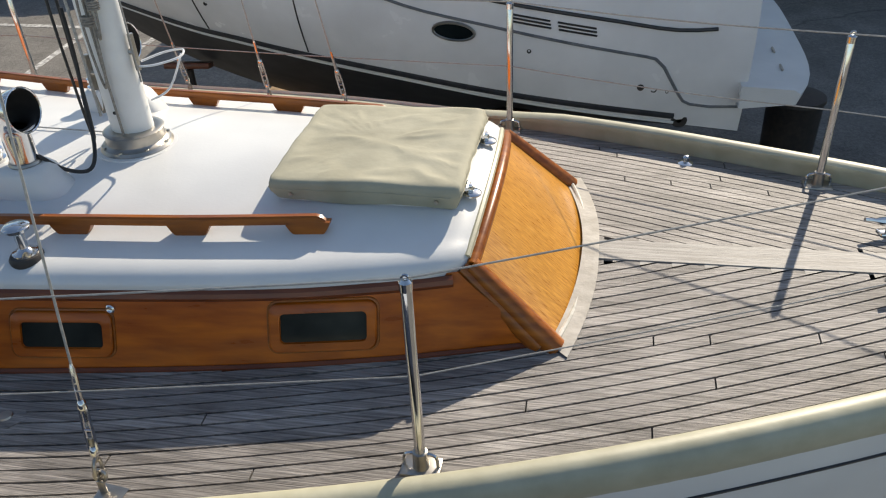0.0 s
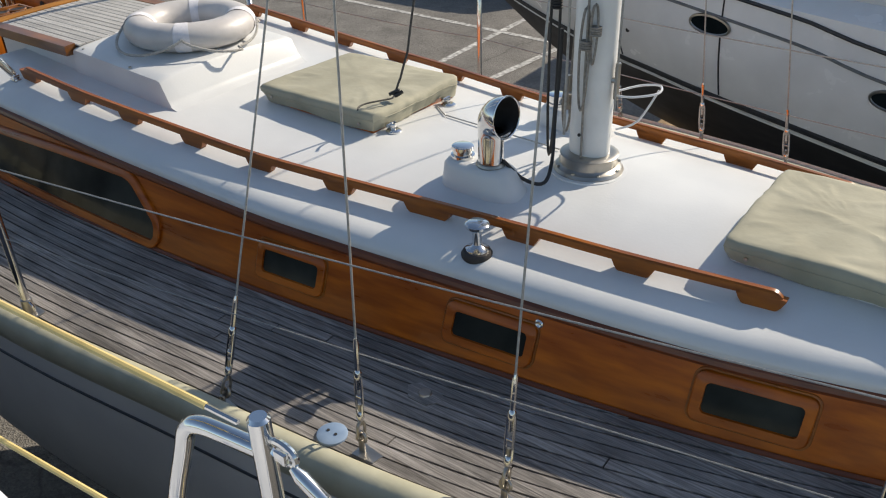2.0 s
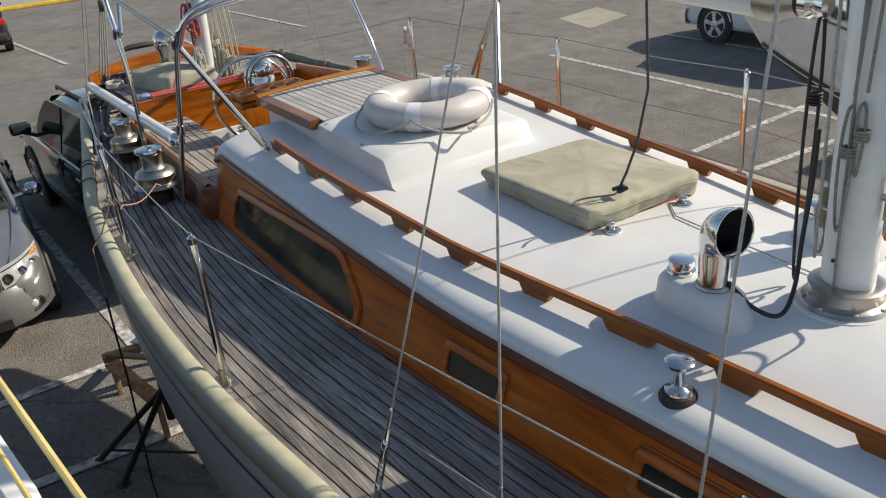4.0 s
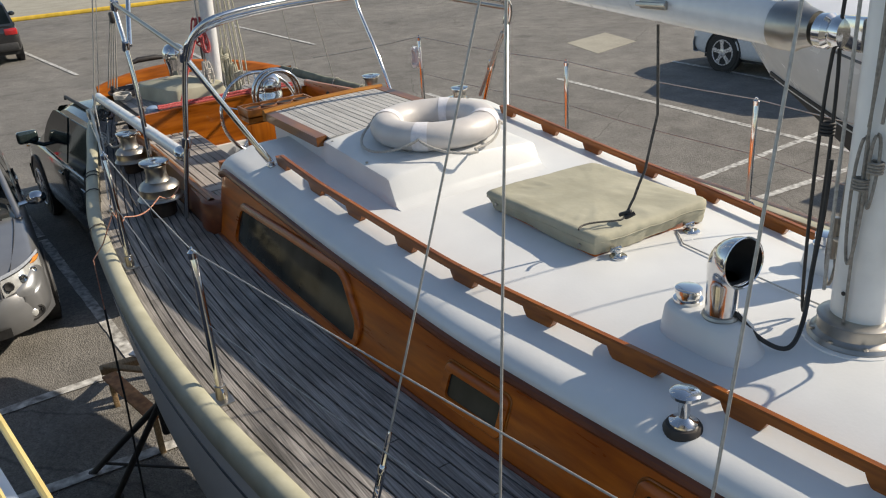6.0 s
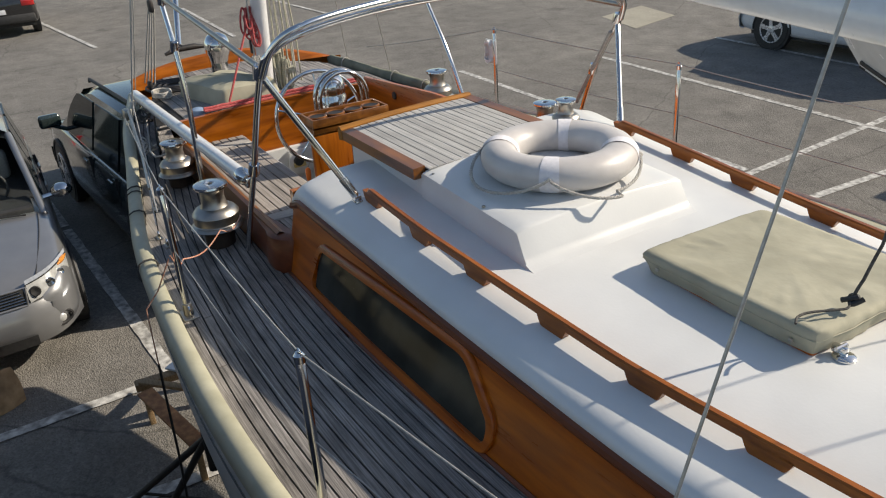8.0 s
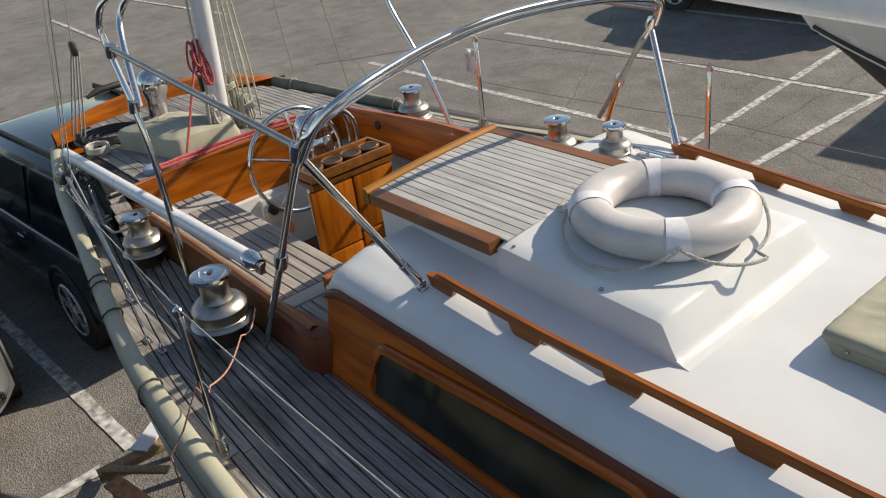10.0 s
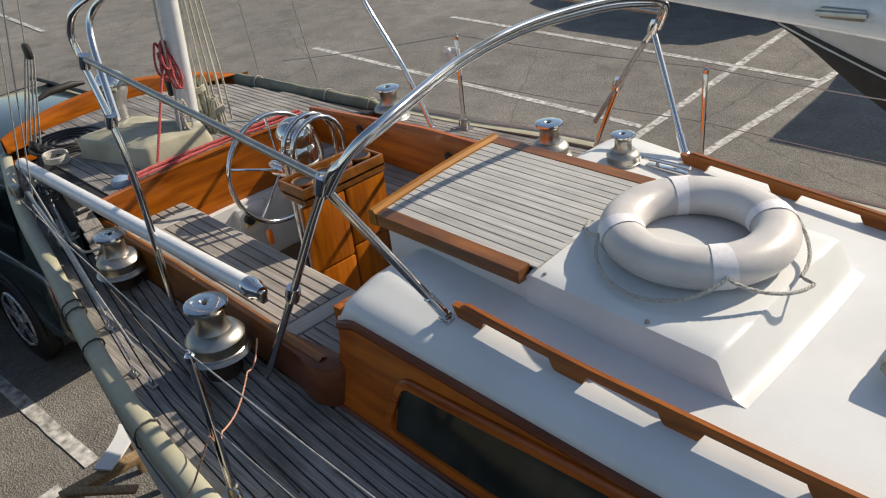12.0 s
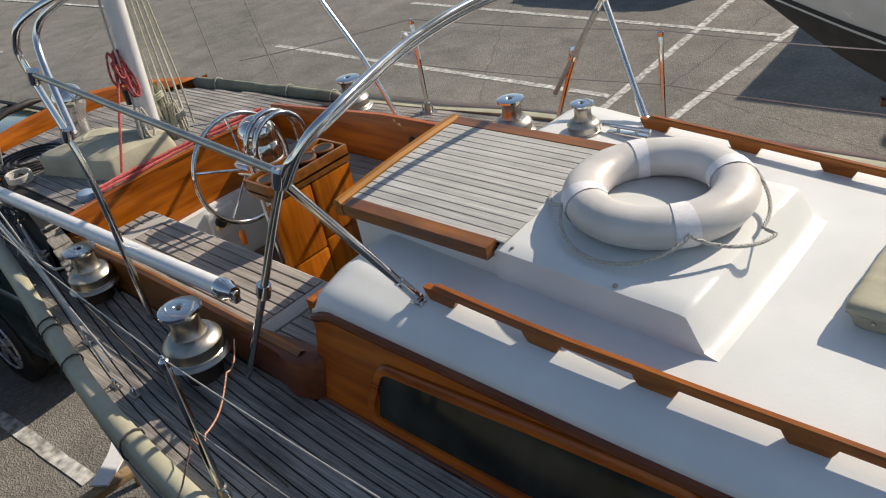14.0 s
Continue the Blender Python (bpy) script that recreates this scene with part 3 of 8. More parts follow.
for s, inner, n in ((-1, 0.432, 7), (1, 0.118, 5)):
    bm = clear_bm()
    box(bm, -3.93, -2.47, s * (inner - 0.012), s * (inner + 0.018), 1.80, 2.285)
    part("well_side", bm, WHITE, boat, "white painted side of the cockpit well")
    bm = clear_bm()
    box(bm, -3.93, -2.47, s * (inner + 0.008), s * (inner + n * 0.0435), 2.265, 2.288)
    seat = part("seat_base", bm, CAULK, boat)
    for k in range(n):
        y0 = inner + k * 0.0435
        for xa, xb in ((-3.92, -3.84), (-3.76, -2.78), (-2.695, -2.50)):
            bm = clear_bm()
            box(bm, xa, xb, s * y0, s * (y0 + 0.039), 2.284, 2.298, 0.002, 1)
            part("seat_slat", bm, SEAT_TEAK, seat)
    for x in (-3.80, -2.737):
        bm = clear_bm()
        box(bm, x - 0.036, x + 0.036, s * inner, s * (inner + n * 0.0435), 2.286, 2.300, 0.003, 1)
        part("seat_cross_board", bm, PALE_BOARD, seat, "pale bleached teak board across the seat")
# near coaming: the shade on its outer face is put into a browner wood
bm = clear_bm()
rows = []
for x in steps(-4.02, -2.5, 16):
    h = 2.328 + 0.012 * math.sin((x + 4.12) / 1.62 * math.pi)
    y = 0.745
    rows.append([(x, -(y + 0.03), deck_z(x, 0.75) - 0.02), (x, -(y + 0.022), h), (x, -(y + 0.008), h + 0.008), (x, -(y - 0.008), h), (x, -(y - 0.014), 2.25)])
grid(bm, rows)
part("coaming", bm, FRAMEWOOD, boat, "varnished cockpit coaming, browner for the shade on its outer face")
bm = clear_bm()
rows = []
for x in steps(-4.0, -2.62, 16):
    h = 2.445 + 0.058 * min(1.0, (x + 4.0) / 0.8)
    rows.append([(x, 0.338, 2.20), (x, 0.342, h), (x, 0.348, h + 0.008), (x, 0.366, h + 0.008), (x, 0.374, h), (x, 0.380, 2.16)])
grid(bm, rows, close_v=True, cap=True)
coaming = part("coaming", bm, MAHOGANY, boat, "tall varnished mahogany coaming of the far side")
for x in (-3.62, -3.05):
    bm = clear_bm()
    lathe(bm, [(0.0, 0.0), (0.022, 0.0), (0.020, 0.006), (0.008, 0.008), (0.0, 0.008)], (x, 0.339, 2.42), 14, (0, -1, 0))
    part("plug", bm, BLACKSTEEL, coaming)
for s in (-1, ):
    bm = clear_bm()
    rows = []
    for h, g in ((2.13, -0.03), (2.20, 0.004), (2.30, 0.0), (2.318, -0.006), (2.325, -0.02)):
        rows.append([(x, s * y, h) for x, y in [(-2.80, 0.742), (-2.80, 0.772 + g)] + [(-2.53 + (0.10 + g) * math.sin(q), 0.722 + (0.075 + g) * math.cos(q)) for q in steps(-0.5, 1.75, 12)] + [(-2.46, 0.70)]])
    grid(bm, rows, close_v=True, cap=True)
    part("coaming_block", bm, DARKWOOD, boat, "rounded dark mahogany block ending the coaming")

def bulkhead_x(y):
    return -3.95 - 0.045 * (1 - ((y + 0.14) / 0.55) ** 2)


bm = clear_bm()
rows = []
for y in steps(-0.73, 0.345, 20):
    x = bulkhead_x(y)
    rows.append([(x, y, 2.14), (x - 0.012, y, 2.405), (x - 0.004, y, 2.425), (x - 0.035, y, 2.425), (x - 0.04, y, 2.24)])
grid(bm, rows)
part("aft_bulkhead", bm, CROSSWOOD, boat, "curved varnished mahogany bulkhead behind the cockpit")
bm = clear_bm()
rows = [[(bulkhead_x(y) + 0.03, y, z) for z in (1.82, 2.14, 2.155)] + [(bulkhead_x(y) - 0.03, y, 2.156)] for y in steps(-0.44, 0.13, 18)]
grid(bm, rows)
part("well_end", bm, WHITE, boat, "white painted aft end of the cockpit well")
bm = clear_bm()
AFT_FALL = 0.15
rows = [[(x, y * (beam(x) - 0.14), 2.395 + 0.02 * (1 - y * y) - AFT_FALL * max(0.0, y * (beam(x) - 0.14))) for y in steps(-1, 1, 16)] for x in steps(-5.16, -4.0, 10)]
grid(bm, rows)
for s in (-1, 1):
    grid(bm, [[(x, s * (beam(x) - 0.14), 2.395 - (AFT_FALL * (beam(x) - 0.14) if s > 0 else 0.0)), (x, s * (beam(x) - 0.12), edge_z(x))] for x in steps(-5.16, -4.0, 10)])
aft_deck = part("aft_deck", bm, CAULK, boat, "raised caulked teak deck at the stern")
for k in range(6):
    x0, x1 = -4.03 + 0.048 * k, -4.03 + 0.048 * k + 0.043
    bm = clear_bm()
    slope = lambda x: 2.402 - (x + 4.03) / 0.29 * (2.402 - deck_z(-3.74, -0.88) - 0.003)
    rows = [[(x0, y, slope(x0) - 0.02), (x0, y, slope(x0)), (x1, y, slope(x1)), (x1, y, slope(x1) - 0.02)] for y in (-(beam(x0) - 0.135), -0.775)]
    grid(bm, rows, cap=True)
    part("ramp_plank", bm, TEAK, boat, smooth=False)
bm = clear_bm()
grid(bm, [[(x, y, 2.17), (x, y, 2.405 - AFT_FALL * y)] for x, y in ((-3.985, 0.33), (-3.985, 0.60), (-3.985, 0.84))])
part("deck_riser", bm, DARKWOOD, boat, "dark varnished riser at the end of the raised deck")
bm = clear_bm()
rows = []
for u in steps(-1, 1, 24):
    x, y = -5.20 - 0.10 * (1 - u * u), u * 0.72
    h = 2.47 - 0.07 * abs(u) ** 3 - 0.10 * max(0.0, u)
    rows.append([(x - 0.02, y, 2.19), (x - 0.025, y, h), (x - 0.01, y, h + 0.012), (x + 0.015, y, h), (x + 0.03, y, 2.34)])
grid(bm, rows)
part("taffrail", bm, CROSSWOOD, boat, "curved varnished mahogany taffrail at the stern")
bm = clear_bm()
grid(bm, [[(-5.24 - 0.1 * (1 - u * u), u * 0.75, edge_z(-5.2) + 0.02), (-5.0 - 0.1 * (1 - u * u), u * 0.55, 1.55), (-4.6, u * 0.1, 1.25)] for u in steps(-1, 1, 12)])
part("transom", bm, HULL, boat)

# ---- fittings on the coachroof ----
FEET = (0.62, 0.326, 0.023, -0.262, -0.56, -0.857, -1.158, -1.474, -1.76, -2.07)
for s in (-1, 1):
    rail = thing("handrail", (-0.7, s * 0.45, 2.45), "long varnished wooden handrail with scalloped gaps on the coachroof", "handrail", "roof handrails")
    bm = clear_bm()
    rows = []
    for x in steps(-2.10, 0.665, 240):
        y, base = rail_y(x), roof_z(x, rail_y(x))
        end = max(0.0, (x - 0.64) / 0.025, (-2.08 - x) / 0.02)
        top = base + 0.048 - 0.014 * end ** 2
        low = base + 0.026
        w = 0.0105 - 0.002 * end
        rows.append([(x, s * (y - w), low), (x, s * (y - w), top - 0.004), (x, s * (y - w * 0.6), top), (x, s * (y + w * 0.6), top), (x, s * (y + w), top - 0.004), (x, s * (y + w), low)])
    grid(bm, rows, close_v=True, cap=True)
    part("rail", bm, RAILWOOD, rail)
    for f in FEET:
        half = 0.055 if f == -0.262 else 0.034
        bm = clear_bm()
        rows = []
        for x in steps(f - half - 0.021, f + half + 0.021, 14):
            g = max(0.0, (abs(x - f) - half) / 0.022)
            y, base = rail_y(x), roof_z(x, rail_y(x))
            low = base - 0.003 + 0.034 * g ** 1.6
            rows.append([(x, s * (y - 0.0105), low), (x, s * (y - 0.0105), base + 0.032), (x, s * (y + 0.0105), base + 0.032), (x, s * (y + 0.0105), low)])
        grid(bm, rows, close_v=True, cap=True)
        part("foot", bm, RAILWOOD, rail)


def canvas_cover(name, x0, x1, y0, y1, top, label, seed):
    """A quilted canvas cover over a deck hatch, sagging and wrinkled, with its snaps."""
    t = thing(name, ((x0 + x1) / 2, (y0 + y1) / 2, roof_z((x0 + x1) / 2, 0)), label, "hatch cover", "canvas hatch covers")
    bm = clear_bm()
    n = 30
    rng = random.Random(seed)
    o = rng.uniform(0, 50)
    rings = []
    cx, cy = (x0 + x1) / 2, (y0 + y1) / 2
    for j, (inset, h) in enumerate(((0.010, 0.0), (0.006, 0.2), (0.001, 0.42), (-0.002, 0.62), (-0.002, 0.80), (0.002, 0.92), (0.009, 0.985), (0.022, 1.0))):
        ring = []
        for k in range(4 * n):
            e, t0 = divmod(k, n)
            u = t0 / n * 2 - 1
            px, py = ((u, -1), (1, u), (-u, 1), (-1, -u))[e]
            cor = 1 - 0.025 * max(0, abs(u) - 0.9) / 0.1
            x, y = cx + px * cor * ((x1 - x0) / 2 - inset), cy + py * cor * ((y1 - y0) / 2 - inset)
            base = roof_z(x, y) + 0.005 + 0.003 * math.sin(k * 0.35 + o) + (0.012 * max(0.0, px) * max(0.0, (y - cy) / 0.2) if seed == 2 else 0.0) * (1 + math.sin(k * 0.5))
            nz = noise.noise(Vector((x * 9 + o, y * 9, h * 2)))
            wob = 0.006 * nz * (1 - abs(h - 0.5)) + 0.006 * abs(noise.noise(Vector((x * 26, y * 26, h * 1.5 + o)))) * (1.6 if px > 0.9 else 0.8)
            crown = top + 0.005 * noise.noise(Vector((x * 6, y * 6 + o, 1.0)))
            ring.append(Vector((x + px * wob, y + py * wob, base + (crown - base) * h)))
        rings.append(ring)
    m = 14
    grid(bm, rings, close_v=True)
    bm.verts.ensure_lookup_table()
    last = bm.verts[-4 * n:]
    prev = list(last)
    for q in range(1, m):
        f = 1 - q / m
        cur = []
        for v in last:
            x, y = cx + (v.co.x - cx) * f, cy + (v.co.y - cy) * f
            # creases run in from the corners, and a few cross the middle
            u, w = (x - cx) / (x1 - x0) * 2, (y - cy) / (y1 - y0) * 2
            near_edge = max(abs(u), abs(w)) ** 3
            ridge = 1 - min(1, abs(noise.noise(Vector((x * 5 + y * 4 + o, y * 11 - x * 5, 0.3)))) * 5)
            pucker = 1 - min(1, abs(noise.noise(Vector((math.atan2(w, u) * 5 + o, 0.4 * math.hypot(u, w), 4.0)))) * 4)
            fold = (0.005 * ridge * ridge if seed == 1 else 0.0025 * ridge) + 0.004 * pucker * near_edge + 0.004 * noise.noise(Vector((x * 7, y * 6 + o, 2.0)))
            cur.append(bm.verts.new((x, y, top + 0.006 * (1 - f) + fold - 0.003)))
        for k in range(4 * n):
            bm.faces.new((prev[k], prev[(k + 1) % (4 * n)], cur[(k + 1) % (4 * n)], cur[k]))
        prev = cur
    bm.faces.new(prev)
    body = part("cover", bm, CANVAS, t)
    bm = clear_bm()
    seam = [v + (v - Vector((cx, cy, v.z))).normalized() * 0.0006 for v in rings[3][::2]]
    tube(bm, seam, 0.0013, 5, True)
    part("hem_seam", bm, CANVAS, body)
    for x in (x0 + 0.06, x1 - 0.06):
        bm = clear_bm()
        lathe(bm, [(0.0, 0.0), (0.006, 0.0), (0.005, 0.003), (0.0, 0.004)], (x, y0 - 0.004, roof_z(x, y0) + 0.03), 10, (0, -1, 0))
        part("snap", bm, WORN, t)
    bm = clear_bm()
    box(bm, x0 + 0.016, x1 - (0.016 if seed == 2 else 0.012), y0 + 0.016, y1 - 0.016, roof_z(cx, y0) - 0.03, top - 0.018, 0.008)
    part("coaming", bm, MAHOGANY if seed == 2 else WHITE, t)
    return t


canvas_cover("hatch_cover", 0.490, 0.982, -0.245, 0.228, 2.546, "khaki canvas cover, wrinkled, over the forward hatch", 1)
canvas_cover("hatch_cover", -1.222, -0.688, -0.165, 0.305, 2.568, "khaki canvas cover over the hatch behind the mast", 2)


def hatch_hinge(x, y, turn=0):
    t = thing("hold_down_clamp", (x, y, roof_z(x, y)), "small chrome hold-down clamp beside a hatch cover", "clamp", "hatch clamps")
    bm = clear_bm()
    lathe(bm, [(0.0, 0), (0.026, 0), (0.026, 0.004), (0.02, 0.008), (0.0, 0.008)], (x, y, roof_z(x, y)), 16)
    part("base_plate", bm, CHROME, t)
    bm = clear_bm()
    box(bm, x - 0.03, x + 0.006, y - 0.008, y + 0.008, roof_z(x, y) + 0.006, roof_z(x, y) + 0.026, 0.004)
    tube(bm, [(x - 0.01, y - 0.018, roof_z(x, y) + 0.022), (x - 0.01, y + 0.018, roof_z(x, y) + 0.022)], 0.006, 8)
    part("knuckle", bm, CHROME, t)


for x, y in ((-0.66, -0.10), (-0.66, 0.20), (1.0, 0.11), (0.997, -0.17)):
    hatch_hinge(x, y)


def cowl_vent(x, y, s, scale=1.0, turn=0.0, label="polished steel cowl vent on a white box"):
    """A dorade box with a cowl and a mushroom cap beside it."""
    z = roof_z(x, y)
    t = thing("cowl_vent", (x, y, z), label, "vent", "roof cowl vents")
    bm = clear_bm()
    rows = []
    for h, g in ((-0.03, 0.012), (0.02, 0.004), (0.055, 0.0), (0.066, -0.008), (0.07, -0.02)):
        ring = []
        for k in range(40):
            a = 2 * math.pi * k / 40
            cx = math.copysign(abs(math.cos(a)) ** 0.55, math.cos(a))
            cy = math.copysign(abs(math.sin(a)) ** 0.7, math.sin(a))
            front_slope = (0.07 - h) * 0.55 if cx > 0 else 0
            ring.append((x - 0.055 + cx * (0.105 + g) + front_slope * cx, y + cy * (0.058 + g), z + h))
        rows.append(ring)
    grid(bm, rows, close_v=True, cap=True)
    part("box", bm, WHITE, t, "white moulded box")
    px = x - 0.015
    bm = clear_bm()
    zz = z + 0.07
    lathe(bm, [(0.041, -0.004), (0.043, 0.003), (0.040, 0.009), (0.033, 0.012)], (px, y, zz), 26)
    part("base_ring", bm, WORN, t)
    bm = clear_bm()
    mouth = Vector((math.cos(turn), math.sin(turn), 0.0))
    path, rad = [], []
    for k in range(15):
        q = k / 14
        if q < 0.42:
            p, r = Vector((px, y, zz + 0.01 + 0.090 * q / 0.42)), 0.036 + 0.001 * q
        else:
            a = (q - 0.42) / 0.58 * math.pi / 2
            p = Vector((px, y, zz + 0.100)) + mouth * (0.052 * (1 - math.cos(a))) + Vector((0, 0, 0.052 * math.sin(a)))
            r = 0.0365 + 0.021 * math.sin(a) ** 1.3
        path.append(p)
        rad.append(r)
    tube(bm, path, rad, 24, cap=False)
    cowl = part("cowl", bm, CHROME, t, "mirror-polished steel cowl")
    bm = clear_bm()
    d = (path[-1] - path[-2]).normalized()
    ring = []
    side = d.cross(Vector((0, 0, 1))).normalized()
    up = side.cross(d)
    tube(bm, [path[-1] + (side * math.cos(a) + up * math.sin(a)) * rad[-1] for a in steps(0, 2 * math.pi, 28)[:-1]], 0.0028, 6, True)
    part("rim", bm, CHROME, cowl)
    bm = clear_bm()
    tube(bm, [p - mouth * 0.001 for p in path[5:]], [r - 0.0025 for r in rad[5:]], 24, cap=False)
    lathe(bm, [(0.0, 0.0), (0.031, 0.0)], path[6], 20, (0, 0, 1))
    part("throat", bm, RUBBER, cowl, "dark throat")
    bm = clear_bm()
    lathe(bm, [(0.035, -0.003), (0.035, 0.008), (0.028, 0.010), (0.028, 0.022), (0.032, 0.024), (0.032, 0.034), (0.026, 0.037), (0.0, 0.036)], (x - 0.112, y, zz), 26)
    part("cap", bm, CHROME, t, "round polished screw cap")
    return t


cowl_vent(-0.17, -0.235, -1, turn=-0.08)
cowl_vent(-0.17, 0.30, 1, turn=0.0)

t = thing("mushroom_vent", (-0.05, -0.49, roof_z(-0.05, -0.49)), "chrome mushroom knob on a black base", "deck fitting")
z = roof_z(-0.05, -0.495) - 0.012
bm = clear_bm()
lathe(bm, [(0.0, 0.0), (0.041, 0.0), (0.042, 0.012), (0.036, 0.022), (0.0, 0.022)], (-0.05, -0.495, z), 26)
part("base", bm, BLACKSTEEL, t)
bm = clear_bm()
lathe(bm, [(0.031, 0.02), (0.030, 0.028), (0.018, 0.033), (0.012, 0.040), (0.012, 0.078), (0.015, 0.083), (0.030, 0.090), (0.032, 0.098), (0.024, 0.104), (0.0, 0.106)], (-0.05, -0.495, z), 26)
part("knob", bm, CHROME, t)

# raised hood over the companionway slide
t = thing("companionway_hood", (-1.72, -0.06, 2.55), "white moulded hood in front of the companionway slide", "hood")
HOOD_Y0, HOOD_Y1 = -0.397, 0.236
bm = clear_bm()
rows = []
for k in range(25):
    q = k / 24
    y = HOOD_Y0 + (HOOD_Y1 - HOOD_Y0) * q
    e = 2 * q - 1
    edge = max(0.0, (abs(e) - 0.95) / 0.05)
    crown = 0.018 * (1 - e * e) - 0.007 * edge ** 2
    fr = -1.418 - 0.010 * e * e
    rows.append([(-2.012, y, 2.45), (-2.012, y, 2.618 + crown), (-2.004, y, 2.627 + crown)] + [(x, y, 2.627 + crown - 0.026 * (x + 2.0) / 0.54) for x in steps(-1.98, fr - 0.066, 10)]
                + [(fr - 0.0505, y, 2.599 + crown), (fr - 0.0455, y, 2.593 + crown), (fr - 0.016, y, roof_z(fr, y) + 0.026), (fr - 0.006, y, roof_z(fr, y) + 0.010), (fr + 0.012, y, roof_z(fr, y) + 0.003), (fr + 0.035, y, roof_z(fr, y) - 0.003)])
for s, src in ((-1, rows[0]), (1, rows[-1])):
    skirt = [(x, y + s * 0.003, min(z, roof_z(x, y) + 0.010)) for x, y, z in src]
    foot = [(x, y + s * 0.006, roof_z(x, y) - 0.006) for x, y, z in src]
    rows = [foot, skirt] + rows if s < 0 else rows + [skirt, foot]
grid(bm, rows)
part("shell", bm, WHITE, t)
for x, y in ((-1.66, HOOD_Y0 + 0.012), (-1.965, HOOD_Y0 + 0.02)):
    bm = clear_bm()
    lathe(bm, [(0.0, 0.0), (0.006, 0.0), (0.005, 0.005), (0.0, 0.006)], (x, y, 2.609 if x > -1.8 else 2.622), 10)
    part("snap", bm, WORN, t)

# companionway slide with teak strips
t = thing("companionway_slide", (-2.31, -0.08, 2.57), "sliding hatch of grey teak strips in a varnished frame", "hatch")


def slide_z(y):
    return 2.630 + 0.007 * (1 - ((y + 0.105) / 0.31) ** 2)


bm = clear_bm()
for s, y in ((-1, -0.403), (1, 0.19)):
    bm = clear_bm()
    rows = [[(x, y - 0.022, slide_z(y) - 0.03), (x, y - 0.022, slide_z(y) + 0.008), (x, y + 0.022, slide_z(y) + 0.011), (x, y + 0.022, slide_z(y) - 0.03)] for x in (-2.585 - 0.11 * (y + 0.427), -2.013)]
    grid(bm, rows, close_v=True, cap=True)
    part("side_frame", bm, FRAMEWOOD, t)
bm = clear_bm()
rows = [[(x, y, slide_z(y) + h) for x, h in ((-2.606, -0.035), (-2.608, 0.010), (-2.600, 0.019), (-2.584, 0.019), (-2.574, 0.010), (-2.572, -0.03))] for y in steps(-0.427, 0.214, 16)]
rows = [[(x - 0.11 * (y + 0.427), y, z) for x, y, z in r] for r in rows]
grid(bm, rows, close_v=True, cap=True)
part("end_frame", bm, surface("golden_brown_varnish", (0.22, 0.085, 0.012), (0.36, 0.15, 0.025), 12, 0.6, stretch=(4, 0.35, 4), mottled=0.15, mottle_scale=4, shine=0.2), t, "golden brown varnished end rail")
bm = clear_bm()
grid(bm, [[(x, y, slide_z(y) + 0.0005) for x in (-2.58 - 0.11 * (y + 0.427), -2.016)] for y in steps(-0.40, 0.19, 16)])
part("bed", bm, CAULK, t)
for k in range(16):
    y0 = -0.379 + k * 0.0342
    bm = clear_bm()
    rows = [[(x, y, slide_z(y) + h) for y, h in ((y0, 0.001), (y0 + 0.001, 0.0055), (y0 + 0.0302, 0.0055), (y0 + 0.0312, 0.001))] for x in (-2.573 - 0.11 * (y0 + 0.427), -1.99)]
    grid(bm, rows, cap=True)
    part("teak_strip", bm, PALETEAK, t)
for y in (-0.395, 0.165):
    bm = clear_bm()
    box(bm, -2.56, -2.014, y, y + 0.02, 2.47, 2.612)
    part("runner", bm, WHITE, t, "white painted runner")

# life ring
t = thing("life_ring", (-1.745, -0.045, 2.625), "weathered grey life ring with pale straps and grab line", "life ring")
CX, CY, CZ, R, r0 = -1.732, -0.045, 2.678, 0.190, 0.060
bm = clear_bm()
rows = []
for k in range(56):
    a = 2 * math.pi * k / 56
    row = []
    for j in range(22):
        b = 2 * math.pi * j / 22
        seamed = 1 - 0.035 * math.exp(-((math.cos(b) * 4) ** 2) * 2)
        rr = r0 * seamed * (1 + 0.012 * noise.noise(Vector((a * 3, b, 0))))
        row.append((CX + (R + rr * math.cos(b)) * math.cos(a), CY + (R + rr * math.cos(b)) * math.sin(a), CZ + rr * 0.86 * math.sin(b)))
    rows.append(row)
grid(bm, rows, close_u=True, close_v=True)
part("ring", bm, RING, t)
for k in range(4):
    a0 = radians(45 + 90 * k)
    bm = clear_bm()
    rows = [[(CX + (R + r0 * 1.03 * math.cos(b)) * math.cos(a), CY + (R + r0 * 1.03 * math.cos(b)) * math.sin(a), CZ + r0 * 0.89 * math.sin(b)) for b in steps(0, 2 * math.pi, 22)[:-1]] for a in steps(a0 - 0.12, a0 + 0.12, 6)]
    grid(bm, rows, close_v=True)
    part("strap", bm, STRAP, t, "pale webbing strap")
bm = clear_bm()
pts = []
for k in range(128):
    a = 2 * math.pi * k / 128
    q = (a - radians(45)) / (math.pi / 2) % 1
    loose = math.sin(q * math.pi) ** 0.8
    swing = (0.022, 0.05, 0.046, 0.062)[int((a - radians(45)) / (math.pi / 2)) % 4]
    rad = R + r0 * 1.03 + swing * loose
    pts.append((CX + rad * math.cos(a), CY + rad * math.sin(a), CZ + 0.008 - 0.052 * loose))
strands = []
